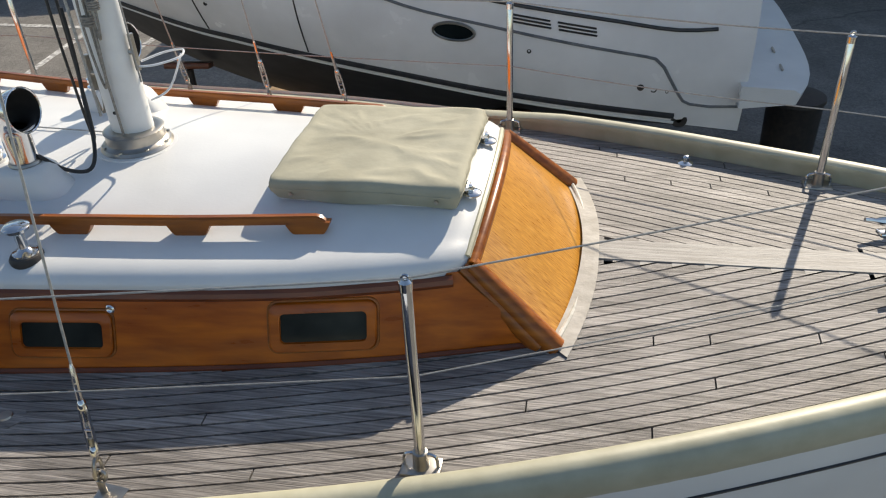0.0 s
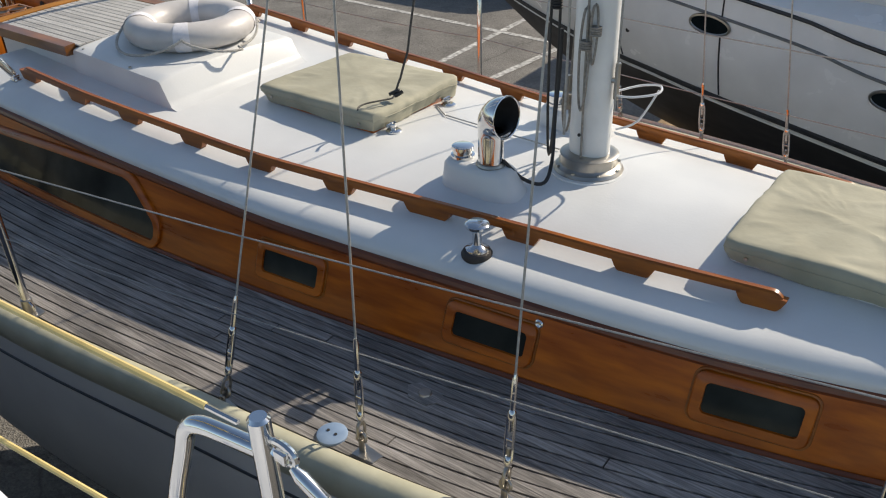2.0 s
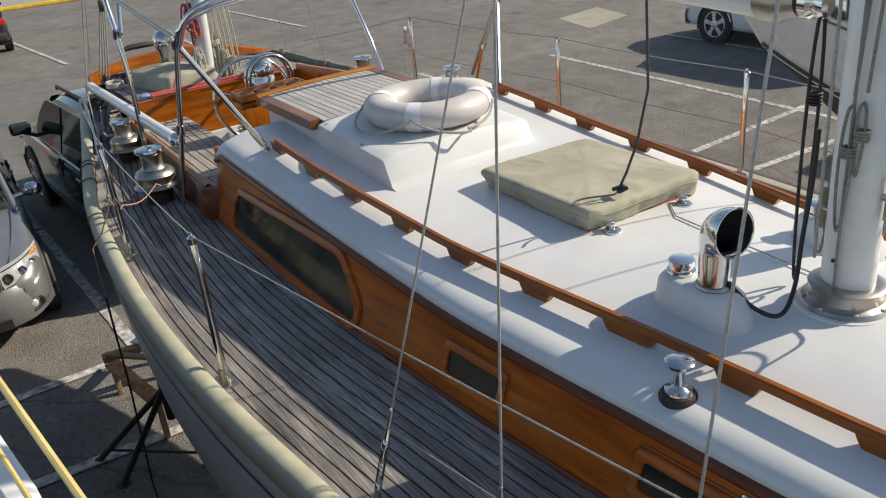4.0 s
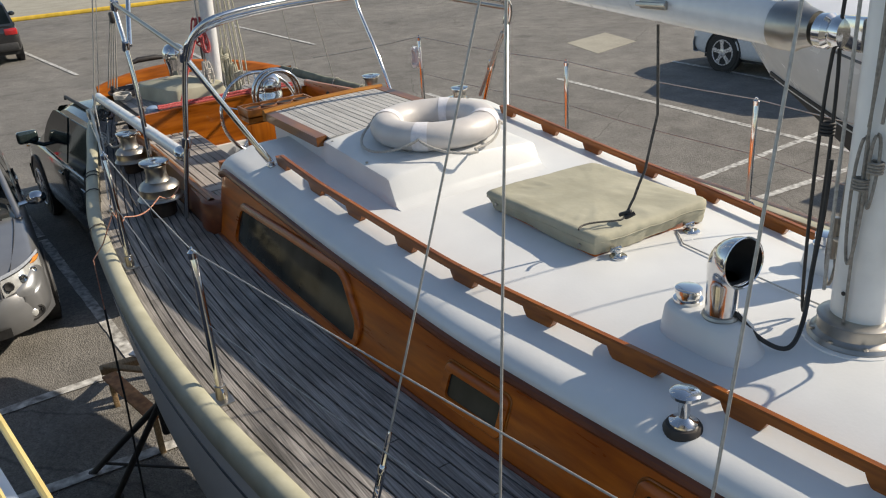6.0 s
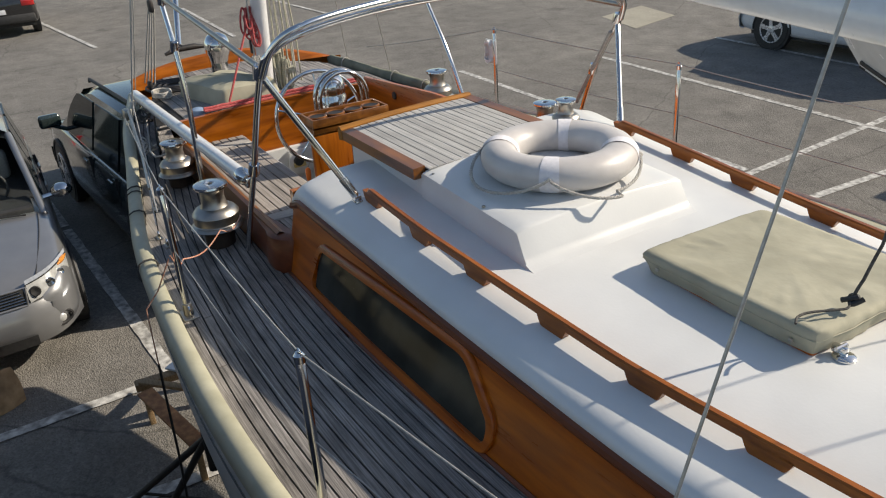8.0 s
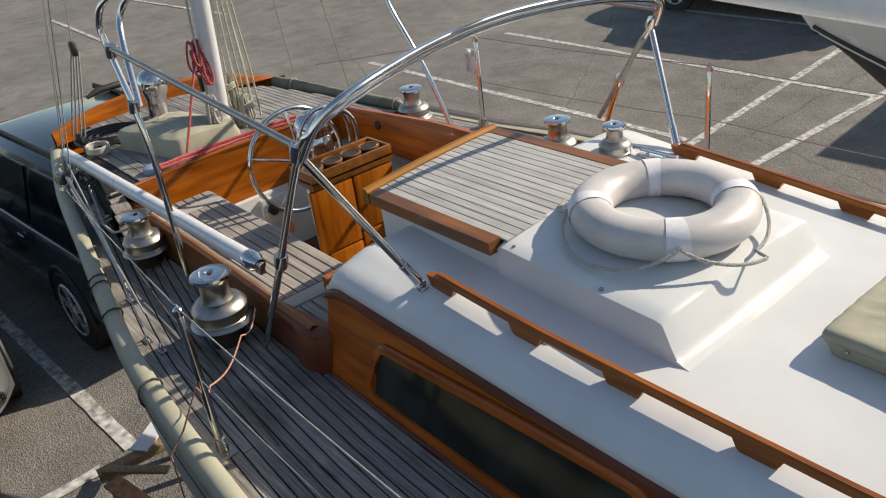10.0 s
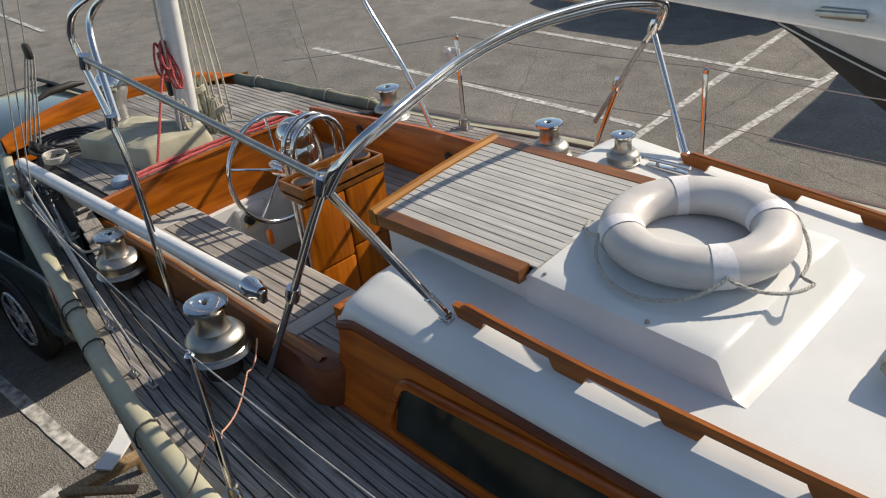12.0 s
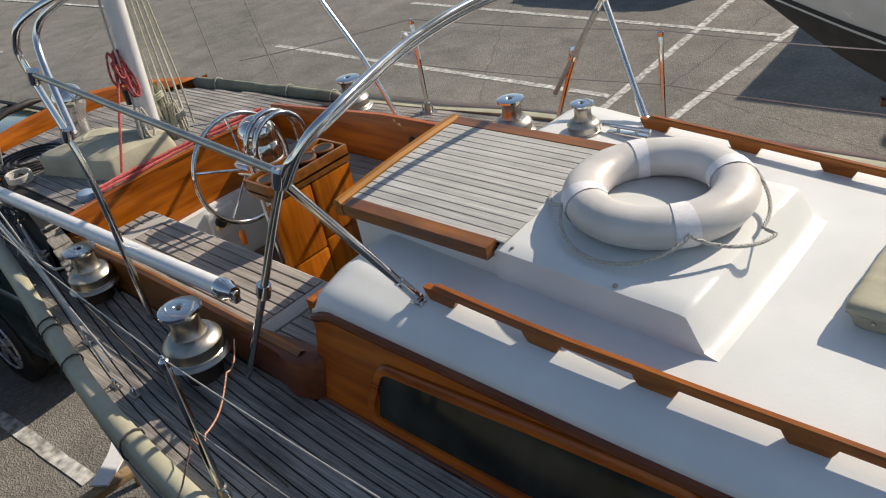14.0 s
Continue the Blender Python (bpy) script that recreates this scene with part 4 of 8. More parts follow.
for w in (0.0, 2.1, 4.2):
    line = []
    for k in range(len(pts) * 4):
        p, n = Vector(pts[k // 4]), Vector(pts[(k // 4 + 1) % len(pts)])
        c = p.lerp(n, (k % 4) / 4)
        out = Vector((c.x - CX, c.y - CY, 0)).normalized()
        line.append(c + out * 0.0026 * math.cos(k * 0.62 + w) + Vector((0, 0, 0.0026 * math.sin(k * 0.62 + w))))
    tube(bm, line, 0.003, 5, True)
part("grab_line", bm, ROPE, t, "thin grey laid line")


# small chrome button on the cabin side between the windows
t = thing("side_fitting", (0.176, -side_y(0.176, 2.342), 2.342), "small round chrome fitting on the cabin side", "fitting")
bm = clear_bm()
lathe(bm, [(0.0, -0.004), (0.012, -0.004), (0.012, 0.004), (0.008, 0.007), (0.005, 0.004), (0.0, 0.003)], (0.176, -side_y(0.176, 2.342), 2.342), 16, (0, -1, 0.15))
part("button", bm, CHROME, t)
# ---- stanchions and lifelines ----
def stanchion(x, y, lean=0.0, height=0.48, label="slim polished steel stanchion with a deck socket"):
    z = deck_z(x, y)
    t = thing("stanchion", (x, y, z), label, "stanchion", "lifeline stanchions")
    s = math.copysign(1, y)
    bm = clear_bm()
    box(bm, x - 0.042, x + 0.042, y - 0.028, y + 0.028, z - 0.001, z + 0.008, 0.004)
    lathe(bm, [(0.018, 0.006), (0.016, 0.05), (0.0125, 0.052)], (x, y, z), 14)
    part("socket", bm, WORN, t)
    for k in (-1, 1):
        bm = clear_bm()
        tube(bm, smooth_path([(x + k * 0.012, y, z + 0.045), (x + k * 0.032, y, z + 0.038), (x + k * 0.036, y, z + 0.006)], 4), 0.004, 6)
        part("bail", bm, CHROME, t)
    bm = clear_bm()
    top = Vector((x, y + s * lean, z + height))
    base = Vector((x, y, z + 0.03))
    tube(bm, [base, base.lerp(top, 0.5), base.lerp(top, 0.98), top], [0.0118, 0.0115, 0.011, 0.006], 14)
    part("tube", bm, CHROME, t)
    bm = clear_bm()
    tube(bm, [top + Vector((math.cos(a) * 0.006, 0, 0.006 + 0.006 * math.sin(a))) for a in steps(0, 2 * math.pi, 12)[:-1]], 0.003, 6, True)
    lathe(bm, [(0.0125, -0.02), (0.013, -0.002), (0.008, 0.004), (0.0, 0.005)], top, 12)
    part("cap", bm, CHROME, t)
    return top + Vector((0, 0, 0.004)), base.lerp(top, 0.5)


STARBOARD = [(0.978, -0.80), (-1.20, -1.155), (-2.40, -1.155), (-3.62, -1.02)]
PORT = [(1.985, 0.454), (0.985, 0.83), (-1.19, 1.152), (-2.386, 1.165), (-3.62, 1.0)]
tops = {}
for name, row in (("s", STARBOARD), ("p", PORT)):
    tops[name] = [stanchion(x, y) for x, y in row if not (name == "s" and x == -3.62)]


def wire(name, pts, r, material, label, category, sag=0.0, seg=6):
    p = [Vector(q) for q in pts]
    out = []
    for a, b in zip(p, p[1:]):
        for k in range(8):
            q = a.lerp(b, k / 8)
            q.z -= sag * math.sin(math.pi * k / 8)
            out.append(q)
    out.append(p[-1])
    bm = clear_bm()
    tube(bm, out, r, seg)
    return single(name, bm, material, label, category, at=out[0])


bow_top, bow_mid = Vector((2.9, -0.06, 2.80)), Vector((2.9, -0.06, 2.55))
stern_top = Vector((-4.35, -0.93, 2.40))
wire("lifeline", [bow_top, tops["s"][0][0], tops["s"][1][0], tops["s"][2][0], stern_top], 0.0021, WIRE, "thin white-coated upper lifeline wire", "lifeline", 0.012)
wire("lifeline", [bow_mid, tops["s"][0][1], tops["s"][1][1], tops["s"][2][1]], 0.0016, WIRE, "thin lower lifeline wire along the deck edge", "lifeline", 0.012)
wire("lifeline", [Vector((2.9, 0.06, 2.80)), tops["p"][0][0], tops["p"][1][0], tops["p"][2][0], tops["p"][3][0], tops["p"][4][0], Vector((-4.9, 0.80, 2.42))], 0.0026, WIRE, "thin upper lifeline wire of the far side", "lifeline", 0.01)
wire("lifeline", [Vector((2.9, 0.06, 2.55)), tops["p"][0][1], tops["p"][1][1], tops["p"][2][1], tops["p"][3][1], tops["p"][4][1]], 0.0022, WIRE, "thin lower lifeline wire of the far side", "lifeline", 0.01)

# outboard bracket on the port quarter stanchion
t = thing("line_hook", (-3.62, 1.0, 2.58), "white plastic hook clamped to a stanchion", "hook")
bm = clear_bm()
path = smooth_path([(-3.635, 0.985, 2.585), (-3.66, 0.985, 2.60), (-3.685, 0.985, 2.585), (-3.675, 0.985, 2.545), (-3.69, 0.985, 2.505), (-3.665, 0.985, 2.485), (-3.63, 0.985, 2.50)], 5)
grid(bm, [[(p.x, p.y - 0.012, p.z - 0.009), (p.x, p.y + 0.012, p.z - 0.009), (p.x, p.y + 0.012, p.z + 0.009), (p.x, p.y - 0.012, p.z + 0.009)] for p in path], close_v=True, cap=True)
box(bm, -3.70, -3.60, 0.992, 1.0, 2.475, 2.61, 0.003)
part("hook", bm, WHITECAR, t)


# ---- shrouds with turnbuckles ----
def shroud(base, up, label, boot=0.20):
    base, up = Vector(base), Vector(up)
    d = (up - base).normalized()
    t = thing("shroud", base, label, "shroud", "standing rigging")
    bm = clear_bm()
    tube(bm, [base + d * 0.16, up], 0.0027, 7)
    part("wire", bm, WIRE, t)
    side = d.cross(Vector((0, 1, 0))).normalized()
    fwd = side.cross(d)
    bm = clear_bm()
    for k in (-1, 1):
        tube(bm, smooth_path([base + d * 0.10, base + d * 0.108 + side * k * 0.0085, base + d * 0.20 + side * k * 0.0085, base + d * 0.208], 3), 0.0034, 6)
    for h in (0.10, 0.208):
        lathe(bm, [(0.006, -0.012), (0.0095, -0.006), (0.0095, 0.006), (0.006, 0.012)], base + d * h, 10, d)
    tube(bm, [base + d * 0.15 - side * 0.010, base + d * 0.15 + side * 0.010], 0.0028, 6)
    part("turnbuckle", bm, CHROME, t)
    bm = clear_bm()
    tube(bm, [base + d * 0.17, base + d * 0.215, base + d * 0.222, base + d * 0.29, base + d * 0.30], [0.0045, 0.0045, 0.0062, 0.0058, 0.0035], 8)
    part("screw_terminal", bm, CHROME, t)
    bm = clear_bm()
    tube(bm, [base + d * 0.075, base + d * 0.13], 0.0045, 6)
    for k in (-1, 1):
        tube(bm, smooth_path([base + d * 0.085, base + d * 0.075 + fwd * k * 0.010, base + d * 0.045 + fwd * k * 0.011, base + d * 0.036], 3), 0.0042, 6)
    tube(bm, [base + d * 0.045 - fwd * 0.015, base + d * 0.045 + fwd * 0.015], 0.0048, 8)
    part("toggle", bm, WORN, t, "dull toggle and clevis pin")
    bm = clear_bm()
    tube(bm, [base + d * 0.042 + (side * math.cos(a) + d * math.sin(a)) * 0.013 for a in steps(0, 2 * math.pi, 12)[:-1]], 0.0048, 6, True)
    box(bm, base.x - 0.008, base.x + 0.008, base.y - 0.004, base.y + 0.004, base.z - 0.01, base.z + 0.036, 0.003)
    slab(bm, [(base.x - 0.014, base.y - 0.022), (base.x + 0.045, base.y - 0.016), (base.x + 0.05, base.y + 0.014), (base.x - 0.014, base.y + 0.022)], base.z - 0.001, base.z + 0.004)
    part("chainplate", bm, WORN, t)


for s in (-1, 1):
    for x, y, dx, dy, label in ((0.334, 0.944, -0.081, 0.237, "steel wire shroud with an open turnbuckle"), (-0.013, 1.007, -0.069, 0.109, "steel wire cap shroud with an open turnbuckle"),
                                (-0.402, 1.089, 0.021, 0.314, "steel wire aft shroud with an open turnbuckle")):
        z = deck_z(x, y)
        shroud((x, s * y, z), (x + dx * 2.6, s * (y - dy * 2.6), z + 2.6), label)

# deck filler cap and pads
z = deck_z(-0.108, -1.008)
t = thing("deck_filler", (-0.108, -1.008, z), "round blue-grey filler cap set in the side deck", "filler cap")
bm = clear_bm()
lathe(bm, [(0.0, 0.0), (0.038, 0.0), (0.037, 0.006), (0.030, 0.009), (0.0, 0.009)], (-0.108, -1.008, z), 24)
cap_part = part("cap", bm, BLUE, t)
for k in (-1, 1):
    bm = clear_bm()
    lathe(bm, [(0.0, 0.0), (0.004, 0.0), (0.004, 0.002), (0.0, 0.002)], (-0.108 + k * 0.012, -1.008, z + 0.0088), 8)
    part("key_hole", bm, RUBBER, cap_part)
z = deck_z(-0.01, -0.777)
t = thing("deck_prism", (-0.01, -0.777, z), "small teak pad with a round plate in the deck", "deck plate")
bm = clear_bm()
slab(bm, [(-0.01 + 0.055 * math.cos(a), -0.777 + 0.040 * math.sin(a)) for a in steps(0, 2 * math.pi, 6)[:-1]], z - 0.002, z + 0.003)
part("pad", bm, TEAK, t)
bm = clear_bm()
lathe(bm, [(0.0, 0.0), (0.017, 0.0), (0.015, 0.004), (0.0, 0.004)], (-0.01, -0.777, z + 0.003), 16)
part("plate", bm, WORN, t)


def cleat(x, y, turn, size=1.0, name="cleat", label="small polished steel cleat on the deck"):
    z = deck_z(x, y)
    t = thing(name, (x, y, z), label, "cleat", "deck cleats")
    m = Matrix.Translation((x, y, z)) @ Matrix.Rotation(turn, 4, "Z") @ Matrix.Scale(size, 4)
    bm = clear_bm()
    box(bm, -0.03, 0.03, -0.012, 0.012, 0, 0.006, 0.003)
    tube(bm, [(-0.012, 0, 0), (-0.012, 0, 0.026)], 0.006, 8)
    tube(bm, [(0.012, 0, 0), (0.012, 0, 0.026)], 0.006, 8)
    place(bm, m)
    part("foot", bm, CHROME, t)
    bm = clear_bm()
    tube(bm, smooth_path([(-0.062, 0, 0.034), (-0.03, 0, 0.029), (0, 0, 0.029), (0.03, 0, 0.029), (0.062, 0, 0.034)], 3), [0.004] * 3 + [0.0075] * 7 + [0.004] * 3, 8)
    place(bm, m)
    part("horns", bm, CHROME, t)


cleat(2.13, 0.17, 0.2, 1.5)
cleat(2.10, -0.12, 0.15, 1.3)
z = deck_z(1.60, 0.60)
t = thing("padeye", (1.60, 0.595, z), "small chrome padeye at the foot of the bulwark", "padeye")
bm = clear_bm()
lathe(bm, [(0.0, 0), (0.028, 0), (0.026, 0.004), (0.010, 0.010), (0.011, 0.024), (0.006, 0.030), (0.0, 0.031)], (1.60, 0.595, z), 16)
part("body", bm, CHROME, t)

# ---- cockpit and stern gear ----
before = set(bpy.data.objects)
SEAT_RISE = 0.04
# near-black colour that stands in for the shade under the winches
PADSHADE = surface("winch_pad_shade", (0.022, 0.014, 0.010), (0.045, 0.028, 0.02), 20, 0.7, stretch=(3, 3, 0.5))


def winch(x, y, z, size=1.0, label="big dull chrome sheet winch beside the cockpit", pad=0.0):
    t = thing("winch", (x, y, z - pad), label, "winch", "sheet winches")
    k = size
    if pad:
        bm = clear_bm()
        lathe(bm, [(0.0, -pad), (0.062 * k, -pad), (0.066 * k, -0.03), (0.085 * k, -0.012), (0.085 * k, 0.0), (0.0, 0.0)], (x, y, z), 28)
        part("pad", bm, PADSHADE, t, "added winch base, near black for the shade under the winch")
    bm = clear_bm()
    lathe(bm, [(r * k, h * k) for r, h in ((0.0, 0), (0.100, 0), (0.102, 0.012), (0.098, 0.016), (0.098, 0.050), (0.101, 0.054), (0.098, 0.060), (0.086, 0.075), (0.068, 0.086), (0.0, 0.086))], (x, y, z), 32)
    part("base", bm, WORN, t)
    if pad:
        bm = clear_bm()
        lathe(bm, [(r * k, h * k) for r, h in ((0.0, -0.004), (0.112, -0.006), (0.116, -0.002), (0.110, 0.004), (0.098, 0.012), (0.0, 0.012))], (x, y, z), 32)
        part("foot_ring", bm, WORN, t)
    bm = clear_bm()
    lathe(bm, [(r * k, h * k) for r, h in ((0.0, 0.084), (0.062, 0.084), (0.054, 0.10), (0.050, 0.125), (0.052, 0.15), (0.058, 0.165), (0.066, 0.172), (0.0, 0.172))], (x, y, z), 32)
    part("drum", bm, WORN, t)
    bm = clear_bm()
    lathe(bm, [(r * k, h * k) for r, h in ((0.0, 0.171), (0.070, 0.171), (0.074, 0.178), (0.072, 0.186), (0.058, 0.191), (0.022, 0.190), (0.018, 0.186), (0.0, 0.186))], (x, y, z), 32)
    top = part("top_plate", bm, CHROME, t)
    bm = clear_bm()
    lathe(bm, [(0.0, 0), (0.010 * k, 0), (0.010 * k, 0.003), (0.0, 0.003)], (x, y, z + 0.1865 * k), 8)
    part("handle_socket", bm, RUBBER, top)
    return t


winch(-2.885, -0.885, 2.232, 0.93, pad=0.10)
winch(-3.66, -0.845, 2.225, 0.82, "smaller dull chrome winch on the side deck", pad=0.09)
winch(-2.90, 0.80, 2.245, 0.82, "dull chrome sheet winch on the far coaming", pad=0.11)
winch(-3.95, 0.80, 2.22, 0.85, "smaller dull chrome winch on the far coaming", pad=0.09)
winch(-2.27, 0.42, roof_z(-2.27, 0.42) - 0.042, 0.56, "small polished winch on the coachroof")
t = thing("roof_cleat", (-2.12, 0.47, roof_z(-2.12, 0.47)), "black and chrome cam cleat on the coachroof", "cleat")
bm = clear_bm()
zz = roof_z(-2.12, 0.47) - SEAT_RISE
box(bm, -2.20, -2.05, 0.445, 0.475, zz - 0.004, zz + 0.012, 0.004)
tube(bm, [(-2.22, 0.46, zz + 0.028), (-2.04, 0.46, zz + 0.030)], 0.007, 8)
for x in (-2.16, -2.09):
    tube(bm, [(x, 0.46, zz), (x, 0.46, zz + 0.028)], 0.006, 8)
part("body", bm, CHROME, t)

# steering pedestal: column, compass dome, guard, wheel
t = thing("steering_pedestal", (-3.50, -0.075, 1.84), "steering pedestal with a polished compass dome and guard rails", "pedestal")
bm = clear_bm()
lathe(bm, [(0.10, 0), (0.085, 0.02), (0.06, 0.05), (0.055, 0.50), (0.075, 0.55), (0.082, 0.58)], (-3.50, -0.075, 1.84), 24)
part("column", bm, WHITE, t, "white painted column")
bm = clear_bm()
lathe(bm, [(0.078, 0.0), (0.080, 0.03), (0.078, 0.10), (0.074, 0.106), (0.074, 0.12)], (-3.50, -0.075, 2.385), 28)
part("compass_drum", bm, CHROME, t, "polished steel compass housing")
bm = clear_bm()
lathe(bm, [(0.076, 0.0), (0.077, 0.03), (0.070, 0.056), (0.052, 0.080), (0.026, 0.094), (0.0, 0.098)], (-3.50, -0.075, 2.505), 28)
part("compass_hood", bm, CHROME, t, "mirror-polished dome")
for x in (-3.42, -3.36):
    bm = clear_bm()
    pts = [(x, -0.19, 1.90), (x, -0.19, 2.50)] + [(x, -0.065 - 0.125 * math.cos(a), 2.50 + 0.125 * math.sin(a)) for a in steps(0.15, math.pi - 0.15, 10)] + [(x, 0.06, 2.50), (x, 0.06, 1.90)]
    tube(bm, pts, 0.0105, 10)
    part("guard_rail", bm, CHROME, t)
wheel_c = Vector((-3.69, -0.075, 2.335))
bm = clear_bm()
tube(bm, [wheel_c + Vector((-0.02 * math.sin(a), 0.235 * math.cos(a), 0.235 * math.sin(a))) for a in steps(0, 2 * math.pi, 48)[:-1]], 0.0105, 10, True)
wheel = part("wheel", bm, CHROME, t, "polished steel steering wheel")
for k in range(5):
    a = 2 * math.pi * k / 5 + 0.3
    bm = clear_bm()
    tube(bm, [wheel_c + Vector((0.03, 0, 0)), wheel_c + Vector((-0.02 * math.sin(a), 0.23 * math.cos(a), 0.23 * math.sin(a)))], 0.0055, 8)
    part("spoke", bm, CHROME, wheel)
bm = clear_bm()
lathe(bm, [(0.0, -0.03), (0.03, -0.03), (0.035, 0.0), (0.03, 0.05), (0.02, 0.16)], wheel_c, 18, (1, 0, 0))
part("hub", bm, CHROME, wheel)

# drop-leaf cockpit table with a drinks rack
t = thing("cockpit_table", (-3.14, -0.19, 1.84), "varnished drop-leaf cockpit table with a cup rack on top", "table")
bm = clear_bm()
box(bm, -3.245, -3.085, -0.345, 0.035, 2.455, 2.468, 0.003)
box(bm, -3.245, -3.233, -0.345, 0.035, 2.468, 2.502, 0.003)
box(bm, -3.097, -3.085, -0.345, 0.035, 2.435, 2.502, 0.003)
box(bm, -3.233, -3.097, -0.345, -0.333, 2.435, 2.502, 0.003)
box(bm, -3.233, -3.097, 0.023, 0.035, 2.435, 2.502, 0.003)
rack = part("cup_rack", bm, FRAMEWOOD, t, "brown varnished rack")
for k in range(4):
    y = -0.29 + k * 0.09
    bm = clear_bm()
    tube(bm, [(-3.165 + 0.039 * math.cos(a), y + 0.039 * math.sin(a), 2.494) for a in steps(0, 2 * math.pi, 22)[:-1]], 0.0065, 6, True)
    part("cup_ring", bm, FRAMEWOOD, rack)
    bm = clear_bm()
    lathe(bm, [(0.0, 0.0), (0.036, 0.0), (0.037, 0.028)], (-3.165, y, 2.468), 20)
    part("cup_well", bm, RUBBER, rack, "dark round cup well")
for y0, y1, z0, z1, n in ((-0.36, -0.168, 2.16, 2.43, "upper_leaf"), (-0.162, 0.028, 2.19, 2.43, "upper_leaf"), (-0.35, -0.168, 1.90, 2.154, "lower_leaf"), (-0.162, 0.018, 1.88, 2.184, "lower_leaf")):
    bm = clear_bm()
    box(bm, -3.112, -3.088, y0, y1, z0, z1, 0.006)
    part(n, bm, UPWOOD, t, "varnished hanging leaf")
bm = clear_bm()
box(bm, -3.22, -3.115, -0.27, -0.03, 1.84, 2.455, 0.006)
part("trunk", bm, UPWOOD, t)

# engine panel, key float
t = thing("engine_panel", (-3.94, -0.12, 2.02), "small white engine switch panel with yellow and black dials", "panel")
bm = clear_bm()
box(bm, -3.965, -3.935, -0.19, -0.04, 1.96, 2.10, 0.008)
part("plate", bm, WHITE, t)
bm = clear_bm()
lathe(bm, [(0.0, 0), (0.028, 0), (0.026, 0.02), (0.0, 0.02)], (-3.936, -0.14, 2.04), 18, (1, 0, 0))
part("dial", bm, RUBBER, t)
bm = clear_bm()
box(bm, -3.936, -3.92, -0.17, -0.10, 2.005, 2.03, 0.004)
part("tag", bm, YELLOW, t, "yellow tag")
t = thing("key_float", (-3.73, -0.16, 2.03), "small orange key float hanging on a cord", "float")
bm = clear_bm()
lathe(bm, [(0.0, -0.05), (0.012, -0.05), (0.015, -0.02), (0.014, 0.01), (0.006, 0.02), (0.0, 0.02)], (-3.72, -0.17, 2.045), 14)
part("float", bm, ORANGE, t)
bm = clear_bm()
tube(bm, [(-3.72, -0.17, 2.06), (-3.70, -0.15, 2.12)], 0.002, 5)
part("cord", bm, ROPE, t)

# white pole lying along the side deck
t = thing("spinnaker_pole", (-3.7, -0.79, 2.43), "white painted pole with a chrome end lashed along the coaming", "pole")
a, b = Vector((-4.66, -0.80, 2.40)), Vector((-2.80, -0.775, 2.44))
bm = clear_bm()
tube(bm, [a, b], 0.029, 18)
part("pole", bm, WHITECAR, t)
bm = clear_bm()
d = (b - a).normalized()
lathe(bm, [(0.0, 0), (0.033, 0), (0.033, 0.035), (0.026, 0.045), (0.020, 0.075), (0.0, 0.078)], b, 18, d)
box(bm, b.x + 0.05, b.x + 0.085, b.y - 0.012, b.y + 0.012, b.z - 0.03, b.z + 0.01, 0.005)
part("end_fitting", bm, CHROME, t)
for q in (0.22, 0.47):
    c = a.lerp(b, q)
    bm = clear_bm()
    tube(bm, [c + Vector((0, 0.0, -0.03)), (c.x, -0.757, 2.32)], 0.006, 6)
    part("chock", bm, WORN, t)

# stern: mizzen, canvas box, cowl, coils
t = thing("mizzen_mast", (-4.25, -0.15, 2.37), "white painted mizzen mast stepped on the aft deck", "mast")
bm = clear_bm()
tube(bm, [(-4.253, -0.15, 2.36), (-4.125, -0.15, 3.16), (-3.68, -0.15, 6.0)], 0.043, 20)
part("spar", bm, WHITECAR, t)
bm = clear_bm()
lathe(bm, [(0.075, 0.0), (0.075, 0.012), (0.055, 0.03), (0.050, 0.032)], (-4.25, -0.15, 2.362), 20)
part("collar", bm, WORN, t)
bm = clear_bm()
box(bm, -4.275, -4.25, -0.205, -0.185, 2.60, 2.68, 0.003)
part("mast_cleat", bm, BLACKSTEEL, t)
rng = random.Random(5)
for k, (x, y, z, mat, lab) in enumerate(((-4.20, -0.215, 2.86, REDROPE, "coil of red flecked rope hung on the mizzen"), (-4.20, -0.20, 2.80, REDROPE, "loose loop of red flecked rope on the mizzen"), (-4.25, -0.07, 2.66, PALEROPE, "bundle of pale halyards tied at the mizzen"),
                                         (-4.27, -0.04, 2.60, PALEROPE, "bundle of pale halyards tied at the mizzen"), (-4.22, -0.02, 2.55, PALEROPE, "bundle of pale halyards tied at the mizzen"), (-4.19, -0.21, 2.60, ROPE, "coil of grey rope hung on the mizzen"))):
    bm = clear_bm()
    red = mat is REDROPE
    for j in range(5):
        w, h = rng.uniform(0.010, 0.026) if not red else rng.uniform(0.02, 0.036), rng.uniform(0.06, 0.13) if not red else rng.uniform(0.05, 0.075)
        o, sway = rng.uniform(-0.022, 0.022), rng.uniform(-0.02, 0.02)
        tube(bm, [(x + 0.008 * j + sway * (1 - math.cos(q)) / 2, y + w * math.sin(q) * (0.4 + 0.6 * (1 - math.cos(q)) / 2) + o, z - h + h * math.cos(q)) for q in steps(0, 2 * math.pi, 20)[:-1]], 0.0055, 6, True)
    for j in range(3):
        tube(bm, [(x + 0.016 + 0.020 * math.cos(q), y + 0.024 * math.sin(q), z - 0.05 - 0.011 * j + 0.004 * math.sin(2 * q)) for q in steps(0, 2 * math.pi, 12)[:-1]], 0.0055, 6, True)
    single("rope_coil", bm, mat, lab, "rope", at=(x, y, z))
